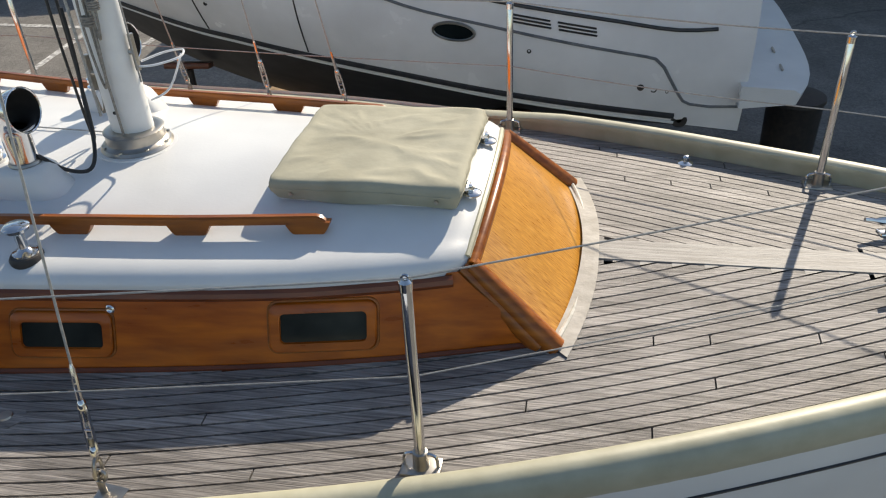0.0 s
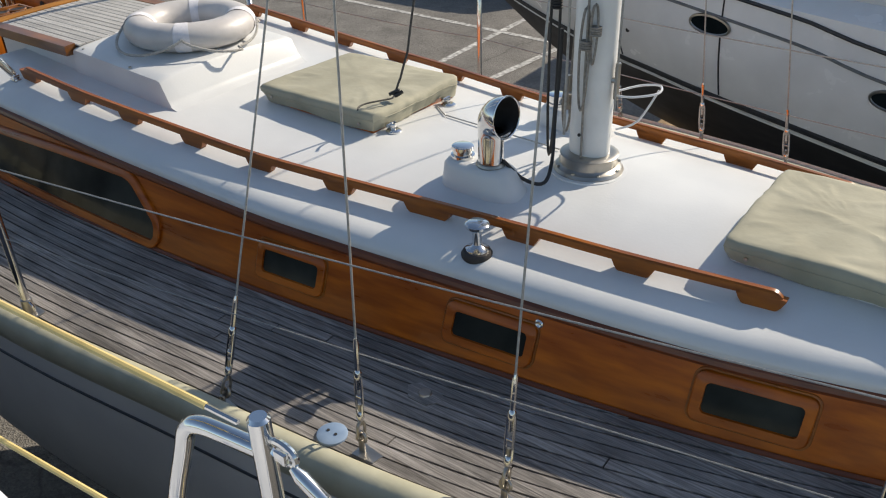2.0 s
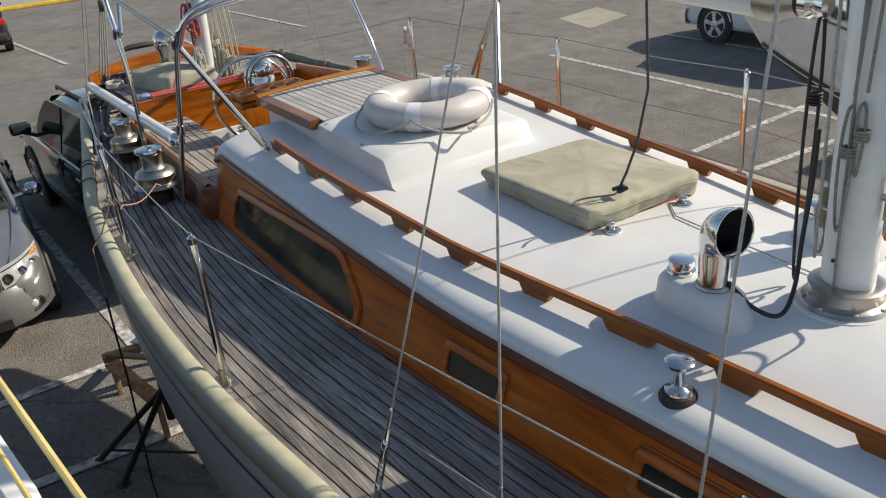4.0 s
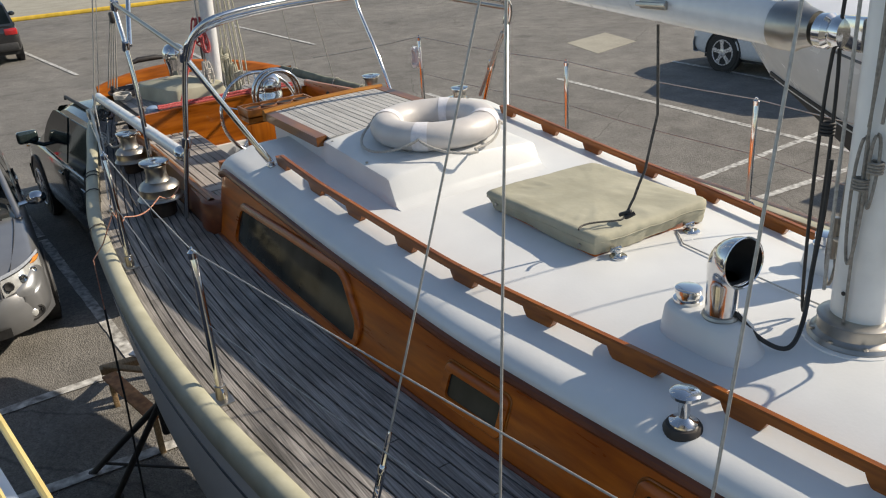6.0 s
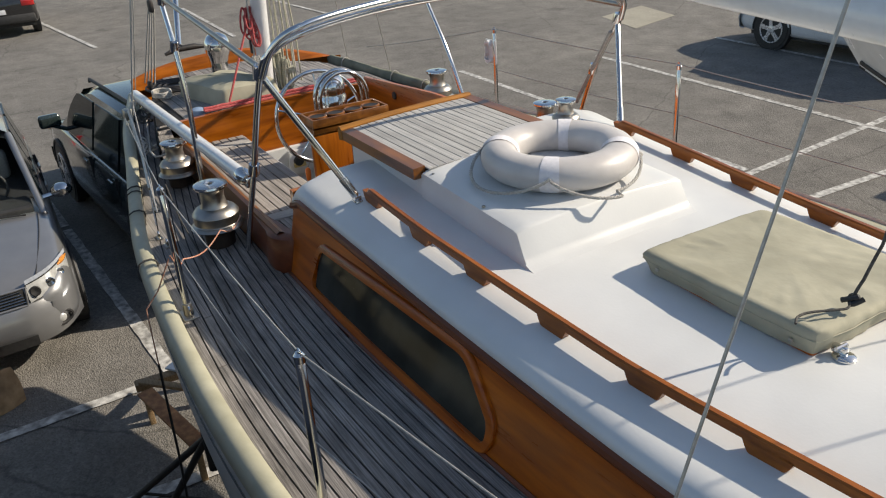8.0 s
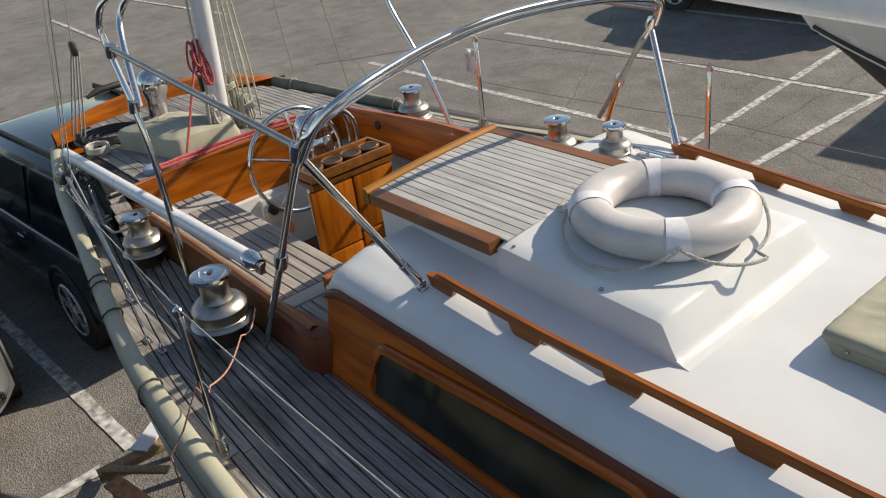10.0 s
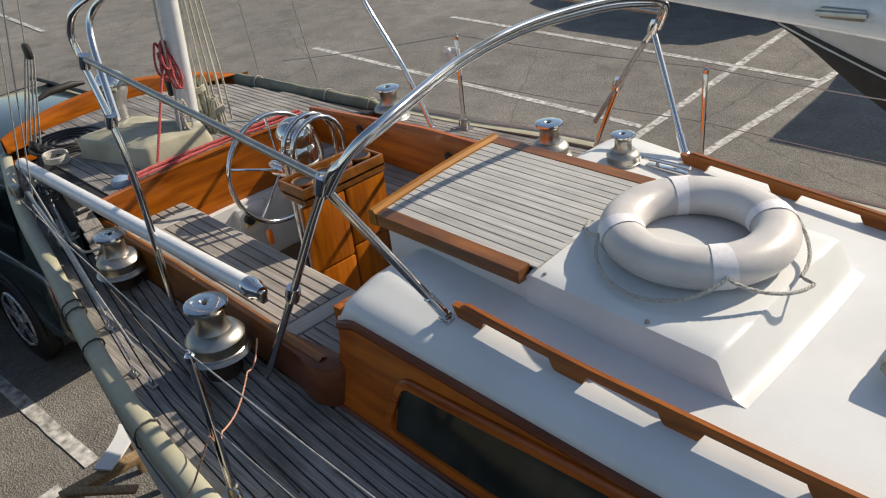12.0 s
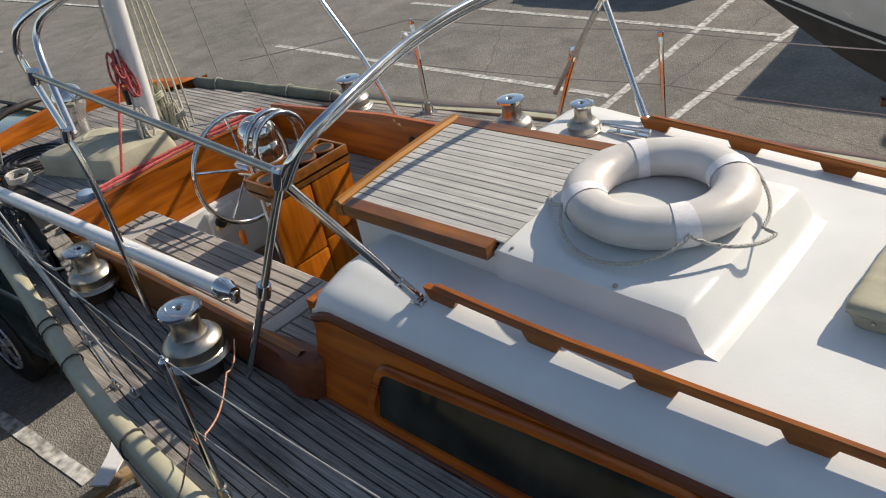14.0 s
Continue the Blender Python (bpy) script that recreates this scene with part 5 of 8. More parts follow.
for k in range(8):
    y = -0.09 + 0.022 * k
    x = -4.27 + 0.018 * (k % 3)
    wire("halyard", [(x, y, 2.40), (x + 0.012, y - 0.004, 2.62), (x + 0.05, y - 0.006 * k, 3.0), (x + 0.22, -0.11 - 0.004 * k, 4.4)], 0.0048, PALEROPE if k % 3 else ROPE, "pale halyard running up the mizzen", "rope")
wire("halyard", [(-4.20, -0.21, 2.55), (-4.14, -0.22, 2.95), (-3.9, -0.20, 4.4)], 0.0048, ROPE, "grey halyard running up the mizzen", "rope")
for p, q in (((-4.78, -0.80, 2.27), (-4.40, -0.10, 6.2)), ((-4.60, -0.86, 2.26), (-4.36, -0.10, 6.2)), ((-4.30, -0.92, 2.25), (-4.32, -0.10, 6.2)), ((-5.0, 0.70, 2.28), (-4.0, -0.1, 6.0)), ((-4.55, 0.80, 2.25), (-3.95, -0.1, 6.0))):
    wire("mizzen_shroud", [p, q], 0.003, WIRE, "thin wire shroud of the mizzen", "shroud")
TACKLE, TACKLE_TOP = Vector((-4.87, -0.668, 2.385)), Vector((-4.60, -0.623, 2.88))
t = thing("mizzen_tackle", (TACKLE.x, TACKLE.y, 2.38), "pale rope tackle with black blocks at the quarter", "tackle")
bm = clear_bm()
for o in (-0.04, -0.014, 0.014, 0.04):
    tube(bm, [TACKLE + Vector((o, o * 0.5, 0.02)), TACKLE_TOP + Vector((o * 0.4, o * 0.3, -0.02))], 0.0045, 6)
part("fall", bm, ROPE, t)
for p in (TACKLE, TACKLE_TOP):
    bm = clear_bm()
    box(bm, p.x - 0.026, p.x + 0.026, p.y - 0.014, p.y + 0.014, p.z - 0.035, p.z + 0.035, 0.012)
    part("block", bm, BLACKSTEEL, t)
bm = clear_bm()
tube(bm, [TACKLE_TOP + Vector((0, 0, 0.03)), (-4.38, -0.10, 6.0)], 0.003, 6)
part("pendant", bm, WIRE, t)

t = thing("canvas_box", (-4.35, -0.35, 2.37), "khaki canvas cover over a low box beside the mizzen", "cover")
bm = clear_bm()
rows = []
for h, g in ((0.0, 0.012), (0.04, 0.006), (0.085, 0.0), (0.098, -0.006), (0.105, -0.02), (0.120, -0.08), (0.128, -0.145)):
    ring = []
    for k in range(48):
        a = 2 * math.pi * k / 48
        cx, cy = [math.copysign(abs(f) ** 0.16, f) for f in (math.cos(a), math.sin(a))]
        wob = 0.014 * noise.noise(Vector((cx * 3, cy * 3, h * 20)))
        ring.append((-4.345 + cx * max(0.02, 0.225 + g) + wob, -0.345 + cy * max(0.02, 0.165 + g) + 0.06 * cx + wob, 2.362 + h + 0.016 * noise.noise(Vector((cx * 2, cy * 2, 7)))))
    rows.append(ring)
grid(bm, rows, close_v=True, cap=True)
part("cover", bm, CANVAS, t)
t = thing("stern_cowl", (-4.88, -0.22, 2.37), "polished steel cowl vent on the aft deck", "vent")
bm = clear_bm()
lathe(bm, [(0.070, 0.0), (0.072, 0.012), (0.060, 0.02), (0.056, 0.022), (0.056, 0.13)], (-4.86, -0.235, 2.36), 24)
part("stem", bm, CHROME, t)
bm = clear_bm()
lathe(bm, [(0.056, 0.0), (0.062, 0.03), (0.074, 0.06), (0.080, 0.09), (0.076, 0.125), (0.056, 0.155), (0.026, 0.170), (0.0, 0.172)], (-4.85, -0.235, 2.475), 28, (0.22, 0.0, 1))
part("hood", bm, CHROME, t)
t = thing("rope_coil", (-4.85, -0.55, 2.36), "dark rope coiled flat on the aft deck", "rope")
bm = clear_bm()
tube(bm, [(-4.82 + (0.05 + 0.012 * q) * math.cos(q * 2.1), -0.52 + (0.05 + 0.012 * q) * math.sin(q * 2.1), 2.372 + 0.004 * (q % 3)) for q in steps(0, 12, 90)], 0.008, 6)
part("coil", bm, BLACKSTEEL, t)
t = thing("rope_coil", (-4.62, -0.66, 2.36), "pale rope coiled on the quarter deck", "rope")
bm = clear_bm()
tube(bm, [(-4.62 + 0.06 * math.cos(q * 2.0), -0.66 + 0.05 * math.sin(q * 2.0), 2.372 + 0.003 * q) for q in steps(0, 12, 90)], 0.007, 6)
part("coil", bm, ROPE, t)
for k in range(3):
    o = 0.012 * k
    wire("mizzen_sheet", [(bulkhead_x(y) - 0.055 - o * 1.2 + 0.008 * math.sin(11 * y + 2 * k), y, 2.392 + 0.012 * (k == 1) + 0.004 * math.sin(9 * y + k)) for y in (-0.58, -0.48, -0.38, -0.28, -0.18, -0.08, 0.02, 0.12, 0.22, 0.31)], 0.0075, REDROPE, "red flecked rope laid along the bulkhead top", "rope", 0.002)
wire("mizzen_halyard", [(-4.06, -0.43, 2.41), (-4.20, -0.21, 2.80)], 0.006, REDROPE, "red flecked rope leading up to the mizzen", "rope")
t = thing("aft_fairlead", (-4.04, -0.66, 2.38), "blue-grey turning block on the bulkhead corner", "block")
bm = clear_bm()
lathe(bm, [(0.0, 0), (0.04, 0), (0.042, 0.012), (0.036, 0.028), (0.02, 0.036), (0.0, 0.037)], (-4.08, -0.60, 2.37), 18)
part("body", bm, BLUE, t)
t = thing("stern_roll", (-5.25, -0.35, 2.44), "dark green rolled cloth tied on the stern rail", "cover")
bm = clear_bm()
tube(bm, [(-5.33, -0.45, 2.47), (-5.34, -0.38, 2.49), (-5.35, -0.25, 2.49), (-5.35, -0.18, 2.48)], [0.01, 0.02, 0.02, 0.01], 12)
part("roll", bm, BLACKSTEEL, t)
# long tube of folded canvas on the port quarter
t = thing("sail_bag", (-4.6, 0.74, 2.2), "long olive canvas roll lashed along the edge of the aft deck", "cover")
bm = clear_bm()
path = smooth_path([(-5.24, 0.645, 2.275), (-4.95, 0.675, 2.262), (-4.6, 0.735, 2.252), (-4.3, 0.775, 2.246), (-4.02, 0.815, 2.236)], 6)
rows = []
for k, p in enumerate(path):
    e = min(1.0, (k + 0.4) / 2.5, (len(path) - 0.6 - k) / 2.0)
    rows.append([(p.x, p.y + (0.030 + 0.010 * noise.noise(Vector((p.x * 5, a, 2)))) * e * math.cos(a), p.z + (0.047 + 0.012 * noise.noise(Vector((p.x * 4, a * 0.7, 9)))) * e * math.sin(a)) for a in steps(0, 2 * math.pi, 18)[:-1]])
grid(bm, rows, close_v=True, cap=True)
part("roll", bm, surface("olive_canvas", (0.17, 0.175, 0.125), (0.26, 0.265, 0.195), 14, 0.85, bump=0.2, bump_scale=25, mottled=0.12), t)
for x, y, z in ((-4.98, 0.672, 2.263), (-4.42, 0.76, 2.25), (-4.10, 0.803, 2.24)):
    bm = clear_bm()
    tube(bm, [(x, y + 0.036 * math.cos(a), z + 0.054 * math.sin(a)) for a in steps(0, 2 * math.pi, 18)[:-1]], 0.0035, 6, True)
    part("lashing", bm, ROPE, t)
t = thing("quarter_block", (-4.6, -0.86, 2.27), "bronze block with shackles on the bulwark", "block")
bm = clear_bm()
box(bm, -4.63, -4.55, -0.90, -0.86, edge_z(-4.6) + 0.06, edge_z(-4.6) + 0.12, 0.012)
part("body", bm, WORN, t)
# gate wires near the quarter
wire("gate_wire", [(-3.30, -1.05, 2.30), (-3.75, -0.98, 2.36), (-4.25, -0.92, 2.42)], 0.007, WORN, "bundled steel tube and wire along the bulwark", "lifeline")
wire("gate_wire", [(-3.05, -1.08, 2.28), (-3.55, -1.01, 2.33), (-4.2, -0.93, 2.38)], 0.004, WIRE, "bundled wire along the bulwark", "lifeline")
wire("gate_wire", [(-3.12, -1.085, 2.20), (-3.50, -1.02, 2.27), (-4.30, -0.90, 2.40)], 0.003, WIRE, "thin wire led aft from a deck eye", "lifeline")
wire("gate_wire", [(-3.44, -1.02, 2.20), (-3.75, -0.965, 2.29), (-4.45, -0.86, 2.46)], 0.0042, WIRE, "steel wire led aft from a deck eye", "lifeline")
wire("sheet_line", [(-3.72, -0.86, 2.31), (-3.83, -0.905, 2.27), (-3.98, -0.90, 2.26), (-4.16, -0.86, 2.30), (-4.36, -0.82, 2.36)], 0.0055, ROPE, "grey sheet led from a winch along the side deck", "rope", 0.004)
wire("sheet_line", [(-3.60, -0.93, 2.20), (-3.20, -0.97, 2.165), (-2.75, -1.00, 2.16), (-2.25, -1.05, 2.165)], 0.0035, DARKROPE, "thin dark line lying along the side deck", "rope")
for x, y in ((-3.44, -1.02), (-3.12, -1.085), (-3.02, -1.075)):
    t = thing("pad_eye", (x, y, deck_z(x, y) - SEAT_RISE), "small steel pad eye bolted to the side deck", "fitting", "quarter pad eyes")
    z = deck_z(x, y) - SEAT_RISE + 0.003
    bm = clear_bm()
    box(bm, x - 0.024, x + 0.024, y - 0.012, y + 0.012, z - 0.002, z + 0.005, 0.002)
    part("plate", bm, WORN, t)
    bm = clear_bm()
    tube(bm, [(x - 0.014 * math.cos(a), y, z + 0.003 + 0.026 * math.sin(a)) for a in steps(0, math.pi, 9)], 0.004, 6)
    part("eye", bm, CHROME, t)
rng = random.Random(8)
for x, y, mat, lab in ((-4.33, -0.845, DARKROPE, "tangle of dark line at the quarter"), (-4.52, -0.80, PALEROPE, "tangle of pale line at the quarter"), (-4.12, -0.885, ROPE, "loose grey line heaped against the bulwark")):
    bm = clear_bm()
    for j in range(5):
        w, h, q0 = rng.uniform(0.035, 0.075), rng.uniform(0.02, 0.04), rng.uniform(0, 6)
        tube(bm, [(x + w * math.cos(q) * 1.3 + 0.02 * math.sin(2 * q + q0), y + h * math.sin(q + q0), 2.335 - 0.10 * (x > -4.2) + 0.008 * j + 0.012 * math.sin(3 * q + q0)) for q in steps(0, 2 * math.pi, 22)[:-1]], 0.0048, 6, True)
    single("rope_tangle", bm, mat, lab, "rope", at=(x, y, 2.33))
for x in (-3.60, -3.54, -3.30, -2.78):
    b, z = beam(x), edge_z(x) - SEAT_RISE
    bm = clear_bm()
    prof = ((-0.010, -0.005), (-0.011, 0.034), (-0.018, 0.046), (-0.016, 0.064), (0.002, 0.076), (0.027, 0.076), (0.048, 0.065), (0.059, 0.043), (0.060, 0.010), (0.053, -0.008))
    tube(bm, [(x - 0.012 * k / 9, -(b + o), z + h) for k, (o, h) in enumerate(prof)], 0.0035, 6)
    single("cap_lashing", bm, DARKROPE, "thin dark lashing round the bulwark cap", "rope", at=(x, -b, z))
# orange twine tied to a stanchion, over the side
wire("orange_cord", [(-2.72, -0.83, 2.31), (-2.58, -0.95, 2.33), (-2.42, -1.13, 2.33), (-2.386, -1.175, 2.37)], 0.0026, ORANGEROPE, "twisted orange and white cord tied to a stanchion", "cord", 0.03)
wire("orange_cord", [(-2.39, -1.18, 2.36), (-2.42, -1.235, 2.24), (-2.43, -1.285, 2.18), (-2.44, -1.29, 1.95)], 0.0026, ORANGEROPE, "twisted orange cord hanging over the side", "cord")
wire("hanging_line", [(-2.44, -1.29, 1.95), (-2.46, -1.30, 1.5), (-2.55, -1.32, 0.9), (-2.7, -1.3, 0.3)], 0.005, RUBBER, "black line hanging down the hull", "line")

# ---- bimini frame ----
t = thing("bimini_frame", (-2.9, 0, 2.3), "bare polished steel bimini frame folded over the cockpit", "bimini frame")


def bent(pts, r, name, mat=CHROME, per=5):
    bm = clear_bm()
    tube(bm, smooth_path(pts, per), r, 12)
    return part(name, bm, mat, t)


for o in (0.0, 0.035):
    bent([(-2.76 + o, -0.82, 2.12), (-2.48 + o, -0.82, 2.54), (-2.235 + o, -0.82, 2.92), (-2.15 + o, -0.80, 3.02 + o), (-2.13 + o, -0.68, 3.07 + o), (-2.24, -0.35, 3.08 + o), (-2.31, 0.0, 3.07 + o), (-2.34, 0.4, 3.03 + o), (-2.345, 0.66, 2.98 + o), (-2.36, 0.77, 2.94), (-2.40, 0.81, 2.86), (-2.55, 0.81, 2.62), (-2.74, 0.80, 2.12)] if o == 0 else
         [(-2.20, -0.82, 2.94), (-2.13, -0.79, 3.045), (-2.11, -0.68, 3.095), (-2.22, -0.35, 3.105), (-2.29, 0.0, 3.095), (-2.32, 0.4, 3.055), (-2.325, 0.66, 3.0), (-2.335, 0.77, 2.95), (-2.38, 0.80, 2.86)], 0.011, "forward_bow")
bent([(-3.33, -0.82, 2.12), (-3.36, -0.80, 2.6), (-3.40, -0.80, 2.85), (-3.48, -0.80, 3.05), (-3.49, -0.80, 3.15), (-3.42, -0.76, 3.23), (-3.28, -0.6, 3.29), (-3.1, -0.2, 3.34), (-3.1, 0.2, 3.34), (-3.5, 0.65, 3.22), (-3.95, 0.80, 3.02), (-4.06, 0.80, 2.86), (-3.80, 0.80, 2.5), (-3.62, 0.82, 2.12)], 0.0125, "aft_bow")
bent([(-3.40, -0.78, 2.86), (-3.62, -0.70, 3.05), (-3.66, -0.66, 3.14), (-3.55, -0.62, 3.21), (-3.30, -0.55, 3.28), (-3.1, -0.2, 3.31)], 0.0125, "aft_bow")
for s in (-1, 1):
    a = Vector((-2.13, s * 0.585, roof_z(-2.13, 0.585) + 0.015 - SEAT_RISE))
    b = Vector((-2.217, -0.82, 2.95)) if s < 0 else Vector((-2.40, 0.80, 2.84))
    bm = clear_bm()
    tube(bm, [a, b], 0.0115, 12)
    tube(bm, [a.lerp(b, 0.02), a.lerp(b, 0.16)], 0.0145, 12)
    part("strut", bm, CHROME, t)
    bm = clear_bm()
    box(bm, a.x - 0.02, a.x + 0.02, a.y - 0.014, a.y + 0.014, a.z - 0.02, a.z - 0.008, 0.004)
    lathe(bm, [(0.012, -0.012), (0.012, 0.012)], a, 10, (0, 1, 0))
    part("strut_foot", bm, CHROME, t)
bm = clear_bm()
tube(bm, [(-3.47, -0.80, 3.06), (-2.215, -0.82, 2.97)], 0.0105, 12)
part("side_bar", bm, WORN, t)
bm = clear_bm()
tube(bm, [(-4.0, 0.80, 2.96), (-2.36, 0.79, 2.92)], 0.0105, 12)
part("side_bar", bm, WORN, t)
bm = clear_bm()
tube(bm, [(-2.44, 0.80, 2.80), (-2.66, 0.80, 2.45)], 0.010, 10)
part("brace", bm, WIRE, t)
for p in ((-2.217, -0.82, 2.955), (-3.46, -0.80, 3.05), (-2.46, -0.82, 2.57), (-2.40, 0.80, 2.86), (-3.40, -0.80, 2.86), (-2.56, 0.81, 2.62)):
    bm = clear_bm()
    lathe(bm, [(0.0, -0.022), (0.019, -0.022), (0.021, 0.0), (0.019, 0.022), (0.0, 0.022)], p, 14, (0.3, 0.1, 1))
    part("joint", bm, CHROME, t)


# all of this gear stands on the raised cockpit
for ob in set(bpy.data.objects) - before:
    if ob.parent is None:
        ob.location.z += SEAT_RISE

# ---- mast, boom and lines ----
t = thing("mast", (0, 0, 2.50), "white painted mast with a polished collar on the coachroof", "mast")
bm = clear_bm()
rows = []
for z in (2.50, 3.0, 3.6, 4.5, 8.8):
    rake = -0.012 * (z - 2.5)
    rows.append([(rake + 0.061 * math.cos(a), 0.049 * math.sin(a), z) for a in steps(0, 2 * math.pi, 28)[:-1]])
grid(bm, rows, close_v=True, cap=True)
spar = part("spar", bm, surface("chipped_white_mast_paint", (0.72, 0.72, 0.70), (0.80, 0.80, 0.78), 7, 0.4, mottled=0.07, mottle_scale=9, bump=0.05), t)
base = roof_z(0, 0)
bm = clear_bm()
lathe(bm, [(0.100, -0.012), (0.102, 0.004), (0.096, 0.012), (0.088, 0.014), (0.082, 0.020), (0.082, 0.044), (0.085, 0.050), (0.078, 0.054), (0.066, 0.055)], (0, 0, base), 36)
part("collar", bm, WORN, t, "dull steel mast collar")
bm = clear_bm()
lathe(bm, [(0.118, -0.016), (0.112, 0.0), (0.100, 0.002)], (0, 0, base), 36)
part("sealing_ring", bm, WHITE, t)
for k in range(8):
    a = 2 * math.pi * k / 8
    bm = clear_bm()
    lathe(bm, [(0.0, 0), (0.006, 0), (0.005, 0.004), (0.0, 0.005)], (0.092 * math.cos(a), 0.092 * math.sin(a), base + 0.013), 8)
    part("bolt", bm, WORN, t)
bm = clear_bm()
lathe(bm, [(0.0, 0), (0.005, 0), (0.005, 0.002), (0.0, 0.002)], (-0.01, -0.0515, 2.62), 10, (0, -1, 0))
part("hole", bm, RUBBER, spar)
for z, x in ((2.72, -0.075), (2.78, 0.07)):
    bm = clear_bm()
    tube(bm, [(x - 0.0, -0.008, z - 0.05), (x, -0.008, z + 0.05)], 0.008, 8)
    tube(bm, [(x * 0.8, -0.008, z), (x, -0.008, z)], 0.008, 8)
    part("mast_cleat", bm, WORN, t)
# pale wire hoop and winch bracket on the mast's far side
bm = clear_bm()
hoop = [(0.06, 0.03, 2.74), (0.10, 0.09, 2.745), (0.15, 0.10, 2.75), (0.17, 0.04, 2.75), (0.12, -0.01, 2.745), (0.066, -0.01, 2.74)]
tube(bm, smooth_path(hoop, 5), 0.0032, 7)
tube(bm, smooth_path([(0.16, 0.07, 2.748), (0.12, 0.04, 2.66), (0.066, 0.02, 2.63)], 4), 0.0032, 7)
part("rope_hoop", bm, WHITECAR, t, "white wire hoop")
bm = clear_bm()
box(bm, 0.056, 0.070, -0.018, 0.012, 3.04, 3.13, 0.005)
lathe(bm, [(0.009, 0), (0.008, 0.022), (0.012, 0.028), (0.0, 0.029)], (0.066, -0.012, 3.06), 12, (0.8, -0.6, 0))
part("bracket", bm, WORN, t)


def coil(x, y, z, length, width, n, r, mat, label, seed):
    """Loops of rope hung in a bundle."""
    rng = random.Random(seed)
    bm = clear_bm()
    for j in range(n):
        w, h = width * rng.uniform(0.5, 1.1), length * rng.uniform(0.75, 1.1)
        ox, oy = rng.uniform(-0.012, 0.012), rng.uniform(-0.006, 0.004)
        tube(bm, [(x + ox + w * math.sin(q) * (0.45 + 0.55 * (1 - math.cos(q)) / 2), y + oy + 0.006 * math.sin(2 * q), z - h / 2 * (1 - math.cos(q))) for q in steps(0, 2 * math.pi, 26)[:-1]], r, 7, True)
    tube(bm, [(x, y, z + 0.02), (x + 0.01, y, z + 0.3)], r, 7)
    for j in range(4):
        tube(bm, [(x + 0.014 * math.cos(q), y + 0.012 * math.sin(q), z - length * 0.30 - j * r * 1.8) for q in steps(0, 2 * math.pi, 10)[:-1]], r * 0.9, 6, True)
    return single("rope_coil", bm, mat, label, "rope", at=(x, y, z))


coil(-0.002, -0.064, 2.98, 0.30, 0.030, 1, 0.0036, MASTROPE, "taupe rope coil hung on the side of the mast", 3)
coil(0.022, -0.060, 2.99, 0.20, 0.020, 1, 0.0036, MASTROPE, "taupe rope coil hung on the side of the mast", 4)
coil(-0.125, -0.01, 3.16, 0.62, 0.020, 1, 0.0042, RUBBER, "long black rope loop hanging beside the mast", 6)
coil(-0.085, 0.02, 2.74, 0.14, 0.028, 2, 0.0036, MASTROPE, "grey rope loops beside the mast", 8)
wire("mast_halyard", [(0.004, -0.06, 2.56), (0.0, -0.062, 2.80), (0.0, -0.07, 3.3), (0.03, -0.06, 5.2)], 0.0038, MASTROPE, "grey halyard running up the mast", "rope")
wire("mast_halyard", [(-0.07, -0.03, 2.6), (-0.08, -0.03, 3.4), (-0.10, -0.03, 5.2)], 0.0045, ROPE, "grey halyard running up the mast", "rope")
wire("mast_halyard", [(0.075, -0.02, 2.7), (0.07, -0.02, 3.4), (0.05, -0.02, 5.2)], 0.003, WIRE, "wire halyard running up the mast", "rope")
bm = clear_bm()
tube(bm, smooth_path([(-0.15, -0.225, roof_z(-0.15, -0.22) + 0.085), (-0.10, -0.20, roof_z(-0.1, -0.2) + 0.03), (-0.05, -0.17, roof_z(-0.05, -0.17) + 0.014), (-0.06, -0.11, roof_z(-0.06, -0.1) + 0.05), (-0.085, -0.06, 2.66), (-0.095, -0.03, 2.78), (-0.10, -0.02, 2.9)], 6), 0.0055, 8)
single("black_hose", bm, RUBBER, "black cable looping from the mast to the vent", "cable", at=(-0.1, -0.2, 2.5))

t = thing("boom", (-0.15, 0, 3.17), "white painted boom with chrome end fittings", "boom")
a, b = Vector((-0.27, 0, 3.168)), Vector((-3.2, 0.0, 3.378))
bm = clear_bm()
rows = []
for q in (0, 0.02, 0.5, 0.98, 1):
    p = a.lerp(b, q)
    rows.append([(p.x, p.y + 0.036 * math.cos(w), p.z + 0.05 * math.sin(w)) for w in steps(0, 2 * math.pi, 24)[:-1]])
grid(bm, rows, close_v=True, cap=True)
spar = part("spar", bm, WHITECAR, t)
bm = clear_bm()
tube(bm, [a + Vector((0, 0, 0.048)), b + Vector((0, 0, 0.048))], 0.008, 6)
part("track", bm, CHROME, spar)
bm = clear_bm()
lathe(bm, [(0.0, -0.01), (0.052, -0.008), (0.054, 0.04), (0.046, 0.055), (0.036, 0.085), (0.0, 0.09)], a, 24, (1, 0, 0))
part("boom_end", bm, WORN, t)
bm = clear_bm()
lathe(bm, [(0.0, -0.03), (0.036, -0.03), (0.038, -0.01), (0.030, 0.0), (0.036, 0.01), (0.034, 0.028), (0.0, 0.03)], (-0.145, 0, 3.165), 20, (1, 0, 0))
box(bm, -0.12, -0.05, -0.014, 0.014, 3.13, 3.20, 0.006)
part("gooseneck", bm, CHROME, t)
